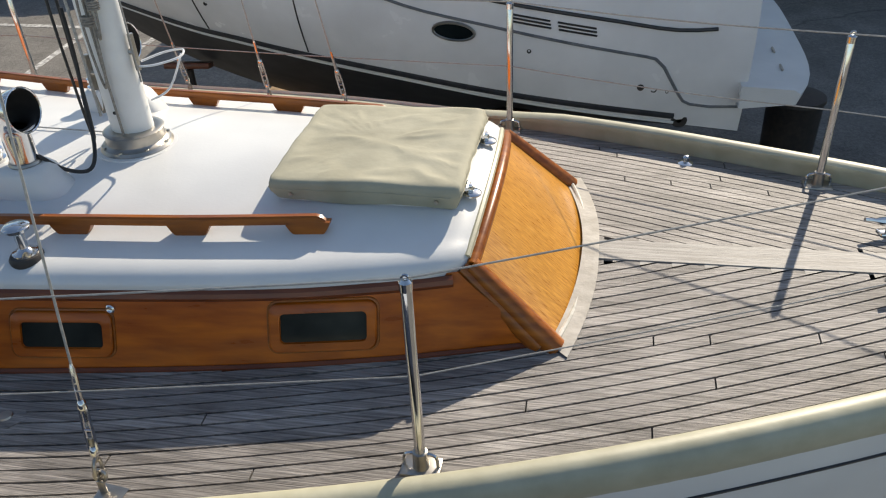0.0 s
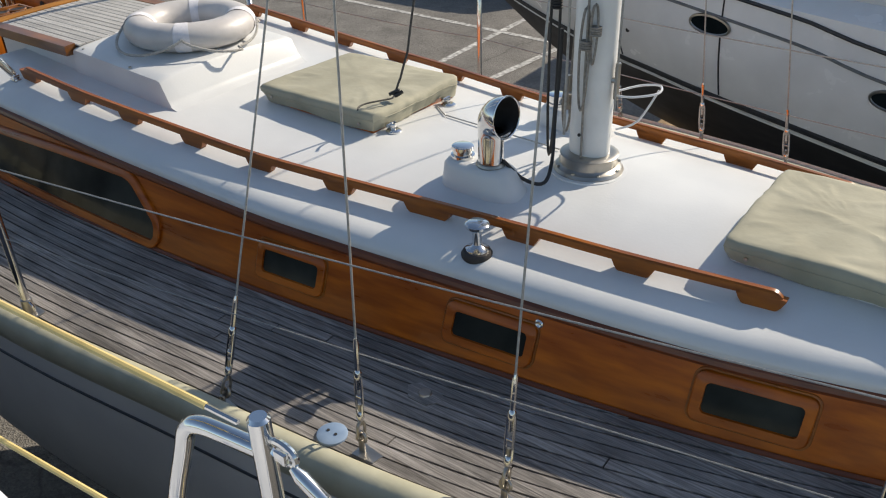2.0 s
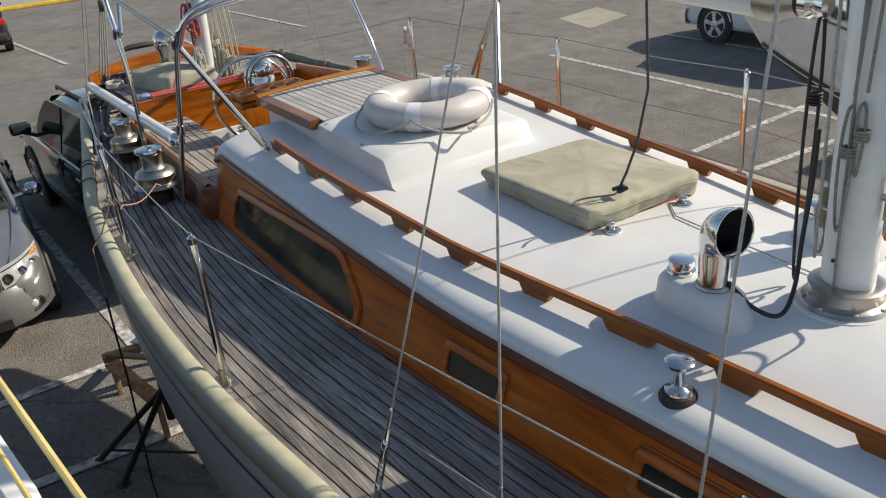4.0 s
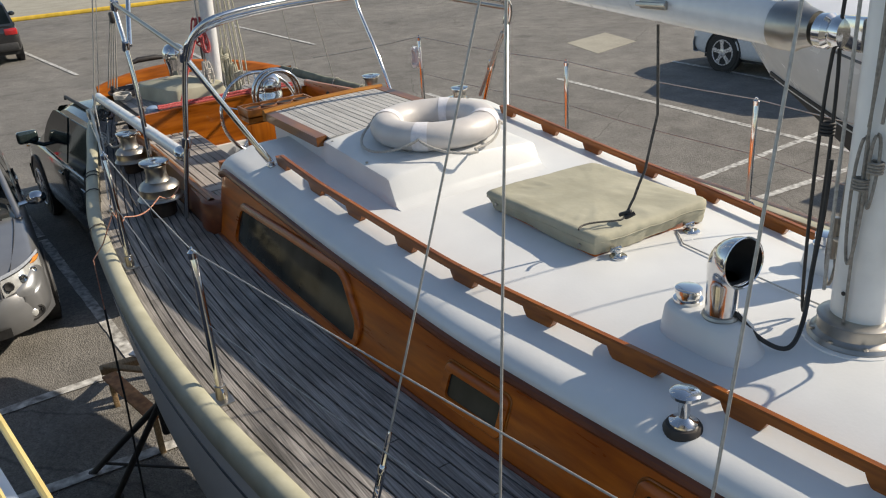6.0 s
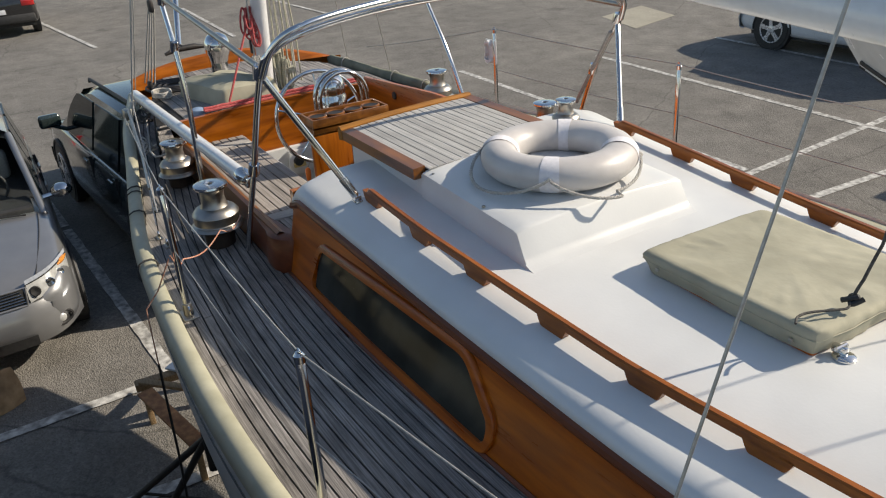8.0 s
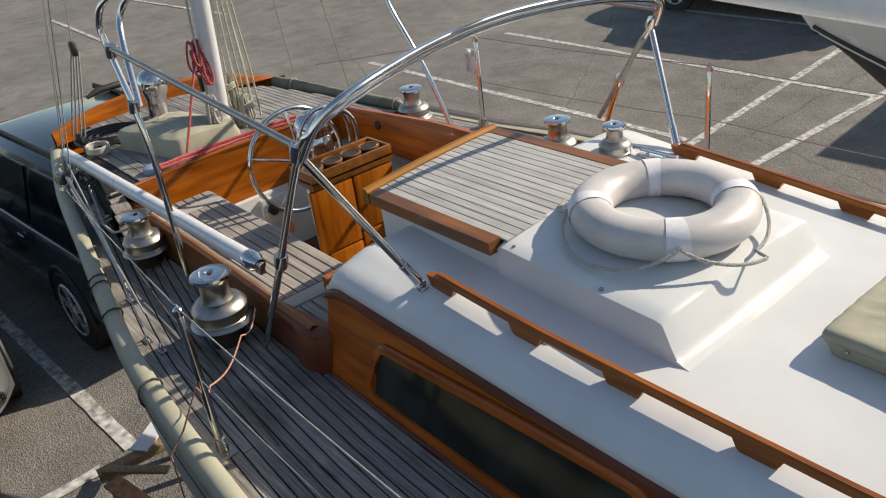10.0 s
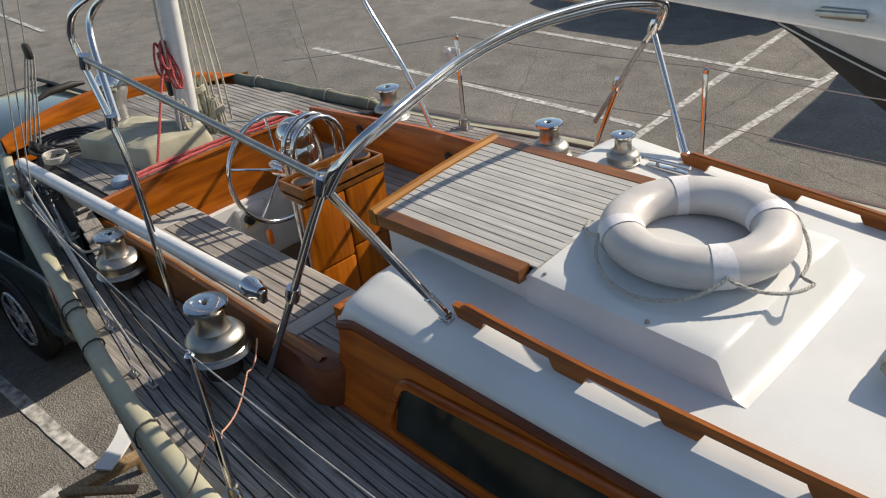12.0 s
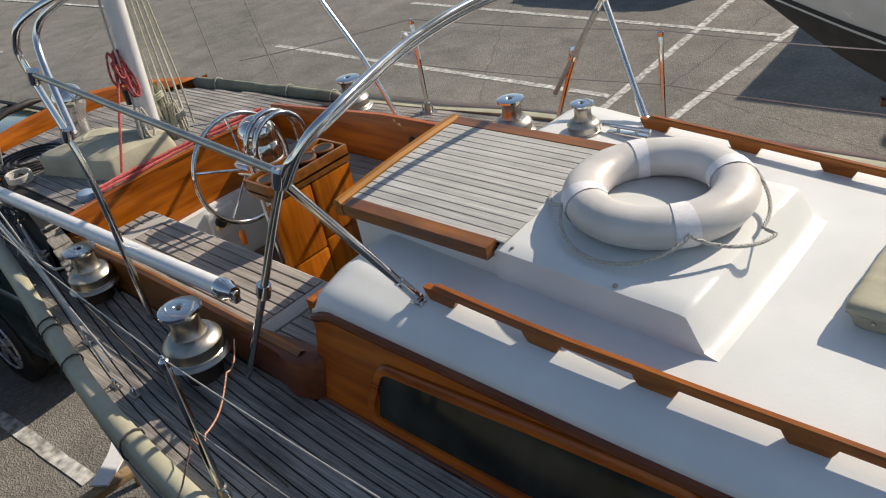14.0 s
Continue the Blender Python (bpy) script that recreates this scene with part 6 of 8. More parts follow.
for x in (-0.62, -1.45, -2.05):
    q = (a.x - x) / (a.x - b.x)
    p = a.lerp(b, q)
    bm = clear_bm()
    box(bm, x - 0.045, x + 0.045, p.y - 0.046, p.y - 0.034, p.z - 0.012, p.z + 0.012, 0.005)
    tube(bm, [(x - 0.05, p.y - 0.048, p.z), (x + 0.05, p.y - 0.048, p.z + 0.003)], 0.006, 7)
    part("cleat", bm, WORN, t)
wire("boom_vang", [(-0.672, 0.035, 3.13), (-0.684, 0.06, 2.88), (-0.695, 0.03, 2.72), (-0.705, 0.0, 2.64), (-0.712, -0.02, 2.595)], 0.0042, DARKROPE, "dark vang rope from the boom down to the hatch", "rope", -0.003)
bm = clear_bm()
tube(bm, smooth_path([(-0.69, -0.010, 2.600), (-0.705, -0.030, 2.588), (-0.722, -0.008, 2.594), (-0.70, -0.020, 2.604), (-0.73, -0.030, 2.588)], 5), 0.0065, 7)
single("vang_knot", bm, RUBBER, "black rope knot on the hatch cover", "rope", at=(-0.712, -0.02, 2.59))
bm = clear_bm()
tube(bm, smooth_path([(-0.712, -0.025, 2.592), (-0.70, -0.05, 2.588), (-0.71, -0.075, 2.587), (-0.739, -0.128, 2.586), (-0.742, -0.165, 2.586), (-0.728, -0.19, 2.585)], 5), 0.0032, 6)
single("loose_line", bm, DARKROPE, "thin dark line end lying on the hatch cover", "rope", at=(-0.75, -0.05, 2.59))
wire("roof_line", [(-0.13, 0.06, roof_z(-0.1, 0.06) + 0.006), (-0.6, 0.10, roof_z(-0.6, 0.1) + 0.005), (-0.68, 0.16, roof_z(-0.68, 0.16) + 0.004)], 0.0025, ROPE, "thin line lying on the coachroof", "rope")

# ---- the yard ----
bm = clear_bm()
N = 40
grid(bm, [[(x, y, 0.0) for y in (-400, -60, -20, -5, 0, 5, 10, 20, 60, 400)] for x in (-400, -60, -30, -15, -8, -4, 0, 4, 8, 30, 60, 400)])
single("ground", bm, ASPHALT, "old grey asphalt of a boatyard car park", "asphalt", "structure")


def painted_line(a, b, w=0.10, seed=1):
    """A worn stripe on the asphalt, frayed along its edges."""
    a, b = Vector((*a, 0)), Vector((*b, 0))
    d = b - a
    n = Vector((-d.y, d.x, 0)).normalized()
    rng = random.Random(seed)
    bm = clear_bm()
    k = max(6, int(d.length / 0.12))
    rows = []
    for i in range(k + 1):
        p = a + d * (i / k)
        l, r = w / 2 * rng.uniform(0.86, 1.04), w / 2 * rng.uniform(0.86, 1.04)
        lift = Vector((0, 0, 0.004 + 0.0012 * seed))
        rows.append([p + n * l + lift, p - n * r + lift])
    for r0, r1 in zip(rows, rows[1:]):
        if rng.random() < 0.012:
            continue
        bm.faces.new([bm.verts.new(q) for q in (r0[0], r0[1], r1[1], r1[0])])
    return single("parking_line", bm, LINE, "worn white parking line painted on the asphalt", "line", "structure", at=(a.x, a.y, 0), group="parking lines")


for i, (a, b) in enumerate((((-12.48, 6.2), (-5.75, 5.98)), ((-11.57, 8.7), (-4.6, 8.33)), ((-5.62, 5.45), (-5.98, 10.4)), ((-4.78, 5.3), (-4.62, 9.2)), ((-15.0, -1.52), (-5.62, -0.86)), ((-5.50, -2.9), (-5.56, -1.1)),
                           ((-4.32, -2.6), (-4.25, -0.6)), ((-25.5, 4.45), (-19.5, 4.15)), ((-29.0, 0.35), (-21.0, 1.18)), ((-26.0, 6.9), (-19.9, 7.13)), ((-11.0, 11.3), (-4.0, 10.9)), ((-5.4, -4.2), (-5.45, -3.0)))):
    painted_line(a, b, 0.11, i)
bm = clear_bm()
slab(bm, [(-14.5, 11.4), (-14.86, 12.98), (-13.33, 12.55), (-12.9, 10.95)], 0.001, 0.006)
single("ground_patch", bm, PATCH, "pale square concrete patch in the asphalt", "patch", "structure")
bm = clear_bm()
box(bm, -36.6, -36.3, -30, 40, 0, 0.15, 0.03)
single("kerb", bm, KERB, "yellow painted kerb at the edge of the yard", "kerb", "structure")
bm = clear_bm()
box(bm, -60, -36.6, -60, 80, 0.0, 0.13)
single("pavement", bm, PATCH, "pale pavement behind the kerb", "pavement", "structure")


# ---- vehicles ----
def wagon_front(add, L, W, H, belt, ws, hood, nose, paint):
    """The nose of the silver wagon: lamps, grille, bumper, plate, bonnet seams, and what shows through the windscreen."""
    table = [(0.0, 2.315), (0.42, 2.285), (0.55, 2.245), (0.66, 2.17), (0.76, 2.03), (0.85, 1.84)]

    def nx(y):
        return curve_at(table, abs(y)) - 2.315 + L + 0.075

    bm = clear_bm()
    rows = []
    for u in steps(-1, 1, 32):
        y = u * W * 0.97
        x = nx(y)
        rows.append([(x - 0.12, y, 0.25), (x - 0.02, y, 0.27), (x + 0.035, y, 0.36), (x + 0.045, y, 0.47), (x + 0.030, y, 0.57), (x - 0.004, y, 0.625), (x - 0.10, y, 0.66)])
    grid(bm, rows)
    bumper = add("bumper", bm, paint)
    bm = clear_bm()
    grid(bm, [[(nx(y) + 0.040, y, 0.29), (nx(y) + 0.049, y, 0.38)] for y in steps(-0.46, 0.46, 12)])
    add("lower_intake", bm, RUBBER, "black air intake", bumper)
    for s in (-1, 1):
        y = s * 0.66
        bm = clear_bm()
        c = Vector((nx(y) + 0.030, y, 0.41))
        tube(bm, [c + Vector((-0.055 * math.cos(a) * 0.55, s * 0.085 * math.cos(a), 0.055 * math.sin(a))) for a in steps(0, 2 * math.pi, 18)[:-1]], 0.012, 6, True)
        lathe(bm, [(0.0, 0.0), (0.072, 0.0), (0.074, 0.006)], c + Vector((-0.006, 0, 0)), 18, (1, 0.5 * s, 0.1))
        add("fog_recess", bm, RUBBER, "", bumper)
        bm = clear_bm()
        lathe(bm, [(0.0, 0.0), (0.034, 0.0), (0.036, 0.010), (0.026, 0.018), (0.0, 0.020)], c, 16, (1, 0.5 * s, 0.1))
        add("fog_lamp", bm, LAMP, "", bumper)
        # headlight
        bm = clear_bm()
        rows, edge = [], []
        for q in steps(0, 1, 10):
            y = 0.475 + 0.345 * q
            x = nx(y) - 0.02
            top, low = 0.765 + 0.045 * q, 0.625 + 0.040 * q
            rows.append([(x - 0.10, s * y, top + 0.016), (x - 0.045, s * y, top), (x - 0.006, s * y, (top + low) / 2), (x + 0.004, s * y, low), (x - 0.05, s * y, low - 0.01)])
        grid(bm, rows, cap=True)
        lens = add("headlight", bm, LAMP, "clear headlight with bright reflectors")
        bm = clear_bm()
        rim = [r[1] for r in rows] + [r[3] for r in rows[::-1]]
        tube(bm, rim, 0.006, 6, True)
        add("lamp_gap", bm, RUBBER, "", lens)
        for q, r, m in ((0.17, 0.042, RUBBER), (0.52, 0.036, CHROME), (0.78, 0.030, CHROME)):
            y = 0.475 + 0.345 * q
            z = 0.697 + 0.045 * q
            bm = clear_bm()
            lathe(bm, [(0.0, 0.006), (r * 0.5, 0.010), (r * 0.85, 0.014), (r, 0.010), (r, -0.01)], (nx(y) - 0.022, s * y, z), 18, (1, 0.4 * s * q, 0.25))
            add("reflector", bm, m, "", lens)
        bm = clear_bm()
        tube(bm, [(nx(y) - 0.066, s * y, 0.748 + 0.045 * (y - 0.475) / 0.345 + 0.004) for y in steps(0.735, 0.82, 4)], [0.008, 0.018, 0.022, 0.018, 0.006], 8)
        add("indicator", bm, AMBER, "amber lamp", lens)
        # bonnet seam, windscreen pillar
        bm = clear_bm()
        seam = []
        for q in steps(0, 1, 12):
            x = ws + 0.04 + (L - 0.12 - ws) * q
            top = belt - (belt - nose) * (max(0.0, x - (L - hood)) / hood) ** 1.4
            seam.append((x, s * W * (0.82 - 0.19 * q ** 1.5), top + 0.020))
        tube(bm, seam, 0.0045, 6)
        add("bonnet_seam", bm, RUBBER)
        bm = clear_bm()
        tube(bm, [(ws + 0.05, s * W * 0.885, belt + 0.0), (ws - 0.45, s * W * 0.83, belt + 0.27), (ws - 0.97, s * W * 0.77, H - 0.085)], [0.030, 0.032, 0.034], 10)
        add("windscreen_pillar", bm, paint)
    bm = clear_bm()
    grid(bm, [[(nx(y) - 0.035, y, 0.755), (nx(y) - 0.008, y, 0.635)] for y in steps(-0.455, 0.455, 14)])
    grille = add("grille", bm, RUBBER, "black grille with chrome bars")
    for k in range(5):
        z = 0.650 + 0.0225 * k
        bm = clear_bm()
        tube(bm, [(nx(y) - 0.004 - 0.22 * (z - 0.635), y, z) for y in steps(-0.45 + 0.006 * k, 0.45 - 0.006 * k, 14)], 0.0052, 6)
        add("grille_bar", bm, CHROME, "", grille)
    bm = clear_bm()
    rim = [(nx(y) - 0.034, y, 0.762) for y in steps(-0.47, 0.47, 14)] + [(nx(y) + 0.000, y, 0.628) for y in steps(0.455, -0.455, 14)]
    tube(bm, rim, 0.010, 7, True)
    add("grille_surround", bm, paint, "", grille)
    bm = clear_bm()
    tube(bm, [(nx(0) - 0.008 - 0.22 * 0.03 * math.sin(a), 0.062 * math.cos(a), 0.696 + 0.030 * math.sin(a)) for a in steps(0, 2 * math.pi, 18)[:-1]], 0.0055, 6, True)
    add("badge", bm, WORN, "", grille)
    bm = clear_bm()
    box(bm, nx(0) + 0.047, nx(0) + 0.060, -0.165, 0.165, 0.385, 0.495, 0.005)
    plate = add("number_plate", bm, PLATE, "blue and white plate", bumper)
    bm = clear_bm()
    box(bm, nx(0) + 0.060, nx(0) + 0.0625, -0.12, 0.12, 0.41, 0.455)
    box(bm, nx(0) + 0.060, nx(0) + 0.0625, -0.155, 0.155, 0.468, 0.486)
    add("plate_bars", bm, surface("wagon_plate_blue", (0.02, 0.07, 0.28), (0.04, 0.11, 0.36), 20, 0.4), "", bumper)
    bm = clear_bm()
    for y0, y1 in ((0.62, -0.05), (0.02, -0.62)):
        tube(bm, [(ws + 0.075, y0, belt + 0.035), (ws + 0.03, (y0 + y1) / 2, belt + 0.06), (ws + 0.02, y1, belt + 0.07)], 0.009, 6)
    add("wiper", bm, RUBBER)
    # inside
    bm = clear_bm()
    box(bm, ws - 0.34, ws + 0.0, -W * 0.80, W * 0.80, belt - 0.02, belt + 0.075, 0.03)
    box(bm, -L + 0.6, ws - 0.36, -W * 0.84, W * 0.84, belt - 0.02, belt + 0.048, 0.01)
    add("dashboard", bm, RUBBER, "dark dashboard and cabin")
    for s in (-1, 1):
        bm = clear_bm()
        box(bm, ws - 1.10, ws - 0.92, s * 0.36 - 0.24, s * 0.36 + 0.24, belt + 0.045, belt + 0.36, 0.06, 3)
        box(bm, ws - 1.10, ws - 1.0, s * 0.36 - 0.13, s * 0.36 + 0.13, belt + 0.37, belt + 0.50, 0.04, 3)
        add("seat", bm, surface("grey_seat_cloth", (0.30, 0.30, 0.29), (0.38, 0.38, 0.37), 60, 0.9, bump=0.1), "pale grey car seat")
    bm = clear_bm()
    c = Vector((ws - 0.50, 0.36, belt + 0.14))
    tube(bm, [c + Vector((-0.07 * math.sin(a), 0.18 * math.cos(a), 0.15 * math.sin(a))) for a in steps(0, 2 * math.pi, 22)[:-1]], 0.015, 8, True)
    add("steering_wheel", bm, RUBBER)
    bm = clear_bm()
    box(bm, -0.62, -0.02, -0.36, 0.36, H + 0.004, H + 0.020, 0.006)
    add("sunroof", bm, CARGLASS, "dark glass sunroof")


def vehicle(name, label, paint, length, width, height, hood, at, heading, boxy=0.0, front="car"):
    """A car along +x (its front), lofted from its side profile. hood: where the windscreen begins, from the front."""
    t = thing(name, (at[0], at[1], 0), label, "car")
    L, W, H = length / 2, width / 2, height
    place_m = Matrix.Rotation(heading, 4, "Z")

    def add(nm, bm, mat, lab="", parent=None):
        place(bm, place_m)
        return part(nm, bm, mat, parent or t, lab, local=True)

    belt = 0.60 * H
    nose = 0.48 * H
    # lower body: stations from the tail to the nose
    stations = [(-L, 0.55, 0.80), (-L + 0.06, 0.42, 0.93), (-L + 0.30, 0.32, 0.985), (-L * 0.4, 0.27, 1.0), (0, 0.27, 1.0), (L - hood, 0.27, 1.0), (L - hood * 0.5, 0.28, 0.985), (L - 0.25, 0.30, 0.94), (L - 0.07, 0.36, 0.85), (L, 0.46, 0.72)]
    bm = clear_bm()
    rows = []
    for x, low, wf in stations:
        top = belt if x < L - hood else belt - (belt - nose) * ((x - (L - hood)) / hood) ** 1.4
        if x < -L + 0.1:
            top = belt - 0.05
        if x >= L - 0.08:
            top -= 0.06 + (0.05 if x == L else 0)
        w = W * wf
        mid = (low + top) / 2 + 0.06
        half = [(w * 0.93, low), (w, low + 0.10), (w, mid), (w * 0.975, top - 0.09), (w * 0.93, top - 0.015), (w * 0.80, top + 0.015), (w * 0.4, top + 0.03), (0, top + 0.035)]
        rows.append([(x, -y, z) for y, z in half] + [(x, y, z) for y, z in half[::-1][1:]])
    ringed = [smooth_path(r, 3) for r in rows]
    rows = list(zip(*[smooth_path(c, 4) for c in zip(*ringed)]))
    grid(bm, rows, close_v=True, cap=True)
    body = add("body", bm, paint)
    # greenhouse
    tail = -L + (0.12 if boxy else 0.45)
    ws = L - hood
    rake = 0.35 if front in ("sleek", "silver") else 0.0
    bm = clear_bm()
    rows = []
    for x, z, wf in ((tail, belt - 0.02, 0.93), (tail + 0.10 + 0.15 * (1 - boxy), H - 0.12, 0.80), (tail + 0.30, H - 0.02, 0.76), (0.0, H, 0.77), (ws - 0.85 - rake, H - 0.03, 0.77), (ws - 0.62 - rake, H - 0.09, 0.78), (ws + 0.05, belt - 0.0, 0.90)):
        w = W * wf
        base = W * 0.93
        rows.append([(x, -base, belt - 0.02), (x, -w, z - 0.06 if z > belt + 0.1 else z - 0.001), (x, -w * 0.85, z), (x, 0, z + 0.012), (x, w * 0.85, z), (x, w, z - 0.06 if z > belt + 0.1 else z - 0.001), (x, base, belt - 0.02)])
    grid(bm, rows[:-1] if front == "silver" else rows)
    add("roof", bm, paint)
    # glass: side windows, windscreen, rear window
    for s in (-1, 1):
        posts = [tail + 0.30, tail + 0.30 + (ws - 0.65 - tail - 0.30) * 0.36, tail + 0.30 + (ws - 0.65 - tail - 0.30) * 0.70, ws - 0.50]
        for k in range(3):
            x0, x1 = posts[k] + 0.03, posts[k + 1] - 0.03
            zt = H - 0.13
            tb = (belt + 0.03, W * 0.925 + 0.008)
            up = 0.10 if k == 2 else 0.0
            bm = clear_bm()
            o = 0.010
            lean = (0.93 - 0.77) * W
            f = (zt - belt) / (H - 0.06 - belt)
            yb, yt = W * 0.93 - lean * 0.03 + o, W * 0.93 - lean * f + o
            q = [(x0, s * yb, belt + 0.02), (x1 + up * 1.6, s * yb, belt + 0.02), (x1 - 0.05 - (rake if k == 2 else 0.0), s * yt, zt), (x0 + (0.10 if k == 0 else 0.0), s * yt, zt)]
            if front == "sleek" and k == 2:
                a, b = Vector(q[1]), Vector(q[2])
                q[2:2] = [tuple(a.lerp(b, f) + Vector((0.16 * math.sin(math.pi * f) ** 0.8, 0, 0.03 * f))) for f in (0.2, 0.4, 0.6, 0.8, 0.92)]
            vs = [bm.verts.new(p) for p in q]
            f0 = bm.faces.new(vs)
            e = bmesh.ops.extrude_face_region(bm, geom=[f0])
            bmesh.ops.translate(bm, verts=[v for v in e["geom"] if isinstance(v, bmesh.types.BMVert)], vec=(0, -s * 0.02, 0))
            add("side_window", bm, CARGLASS)
        bm = clear_bm()
        mx, my = ws - 0.35, s * (W + 0.10)
        rows = []
        for x, r in ((-0.05, 0.55), (-0.03, 0.9), (0.02, 1.0), (0.07, 0.75), (0.09, 0.4)):
            rows.append([(mx + x, my + 0.10 * r * math.cos(a), belt + 0.06 + 0.07 * r * math.sin(a)) for a in steps(0, 2 * math.pi, 14)[:-1]])
        if front == "sleek":
            box(bm, mx - 0.05, mx + 0.06, min(my - 0.12, my + 0.12), max(my - 0.12, my + 0.12), belt + 0.08, belt + 0.23, 0.035, 3)
        else:
            grid(bm, rows, close_v=True, cap=True)
        tube(bm, [(mx, s * W * 0.92, belt + 0.02), (mx, my, belt + (0.11 if front == "sleek" else 0.04))], 0.025, 8)
        add("mirror", bm, CHROME if front == "silver" else paint, "side mirror")
        for k in (0, 1):
            bm = clear_bm()
            hx = posts[1 + k] + 0.08
            tube(bm, [(hx, s * (W + 0.004), belt - 0.10), (hx + 0.16, s * (W + 0.004), belt - 0.10)], 0.014, 8)
            add("door_handle", bm, paint)
            bm = clear_bm()
            hx = posts[1 + k] - 0.02
            box(bm, hx - 0.004, hx + 0.004, s * (W - 0.03), s * (W + 0.0015), 0.36, belt - 0.02)
            add("door_gap", bm, RUBBER)
    for x0, z0, x1, z1, nm in ((ws + 0.03, belt + 0.012, ws - 0.60 - rake, H - 0.10, "windscreen"), (tail - 0.004, belt + 0.05, tail + 0.09 + 0.15 * (1 - boxy), H - 0.14, "rear_window")):
        bm = clear_bm()
        o = 0.022 if nm == "windscreen" else -0.012
        rows = []
        for q in steps(0, 1, 4):
            x, z = x0 + (x1 - x0) * q, z0 + (z1 - z0) * q
            w = W * (0.84 - 0.10 * q)
            rows.append([(x + o, u * w, z + 0.012) for u in steps(-1, 1, 8)])
        grid(bm, rows)
        pane = add(nm, bm, CLEARGLASS if front == "silver" and nm == "windscreen" else CARGLASS)
        pane.visible_shadow = False
    # wheels
    for x in (-L + 0.78 * length / 4.5, L - 0.86 * length / 4.5):
        for s in (-1, 1):
            r = 0.335 if H < 1.6 else 0.365
            bm = clear_bm()
            lathe(bm, [(r * 0.62, -0.10), (r * 0.94, -0.10), (r, -0.07), (r, 0.07), (r * 0.94, 0.10), (r * 0.62, 0.095)], (x, s * (W - 0.085), r), 28, (0, s, 0))
            wheel = add("wheel", bm, RUBBER, "black tyre")
            bm = clear_bm()
            lathe(bm, [(r * 0.63, 0.06), (r * 0.66, 0.098), (r * 0.60, 0.10), (r * 0.58, 0.05), (r * 0.16, 0.045)], (x, s * (W - 0.085), r), 28, (0, s, 0))
            add("rim", bm, BLACKSTEEL, "", wheel)
            bm = clear_bm()
            tube(bm, [(x + r * 0.645 * math.cos(a), s * (W + 0.014), r + r * 0.645 * math.sin(a)) for a in steps(0, 2 * math.pi, 28)[:-1]], 0.013, 6, True)
            add("rim_flange", bm, ALLOY, "", wheel)
            bm = clear_bm()
            lathe(bm, [(r * 0.20, 0.085), (r * 0.19, 0.112), (r * 0.10, 0.118), (0.0, 0.119)], (x, s * (W - 0.085), r), 20, (0, s, 0))
            add("hub_cap", bm, ALLOY, "", wheel)
            for k in range(5):
                a = 2 * math.pi * k / 5 + 0.2
                bm = clear_bm()
                c = Vector((x, s * (W + 0.020), r))
                d = Vector((math.cos(a), 0, math.sin(a)))
                e = Vector((-math.sin(a), 0, math.cos(a)))
                q = [c + d * 0.02 + e * 0.040, c + d * r * 0.40 + e * 0.034, c + d * r * 0.63 + e * 0.052, c + d * r * 0.63 - e * 0.052, c + d * r * 0.40 - e * 0.034, c + d * 0.02 - e * 0.040]
                f0 = bm.faces.new([bm.verts.new(p) for p in q])
                ex = bmesh.ops.extrude_face_region(bm, geom=[f0])
                bmesh.ops.translate(bm, verts=[v for v in ex["geom"] if isinstance(v, bmesh.types.BMVert)], vec=(0, -s * 0.03, 0))
                add("spoke", bm, ALLOY, "", wheel)
            bm = clear_bm()
            tube(bm, [(x + (r + 0.04) * math.cos(a), s * (W + 0.001), r + (r + 0.04) * math.sin(a)) for a in steps(-0.1, math.pi + 0.1, 16)], 0.02, 6)
            lathe(bm, [(0.0, -0.10), (r + 0.03, -0.10), (r + 0.03, 0.004), (r - 0.0, 0.004)], (x, s * W, r), 24, (0, s, 0))
            add("wheel_arch", bm, RUBBER)
    zf = nose - 0.10
    for s in (-1, 1):
        bm = clear_bm()
        box(bm, -L - 0.012, -L + 0.10, s * W * 0.60, s * W * 0.95, belt - 0.24, belt - 0.06, 0.03)
        add("tail_light", bm, REDLENS, "red tail lamp")
    if front == "silver":
        wagon_front(add, L, W, H, belt, ws, hood, nose, paint)
    else:
        for s in (-1, 1):
            bm = clear_bm()
            rows = []
            for q in steps(0, 1, 5):
                y = W * (0.46 + 0.44 * q)
                xx = L + 0.055 - 0.02 * q - 0.22 * q ** 2.2
                top = zf + 0.05 + 0.04 * q
                rows.append([(xx - 0.12, s * y, top + 0.012), (xx - 0.02, s * y, top), (xx + 0.006, s * y, top - 0.06), (xx + 0.004, s * y, top - 0.15 + 0.03 * q), (xx - 0.04, s * y, top - 0.17 + 0.03 * q)])
            grid(bm, rows, cap=True)
            add("headlight", bm, LAMP, "clear headlight")
            bm = clear_bm()
            y = W * 0.87
            tube(bm, [(L - 0.10, s * (y + 0.02), zf + 0.05), (L - 0.18, s * (y + 0.05), zf + 0.075), (L - 0.27, s * (y + 0.07), zf + 0.095)], [0.010, 0.028, 0.010], 8)
            add("indicator", bm, AMBER, "amber lamp")
            bm = clear_bm()
            lathe(bm, [(0.0, 0.0), (0.06, 0.0), (0.07, 0.02), (0.075, 0.02)], (L + 0.03, s * W * 0.70, 0.43), 18, (1, 0.35 * s, 0))
            add("fog_lamp", bm, LAMP)
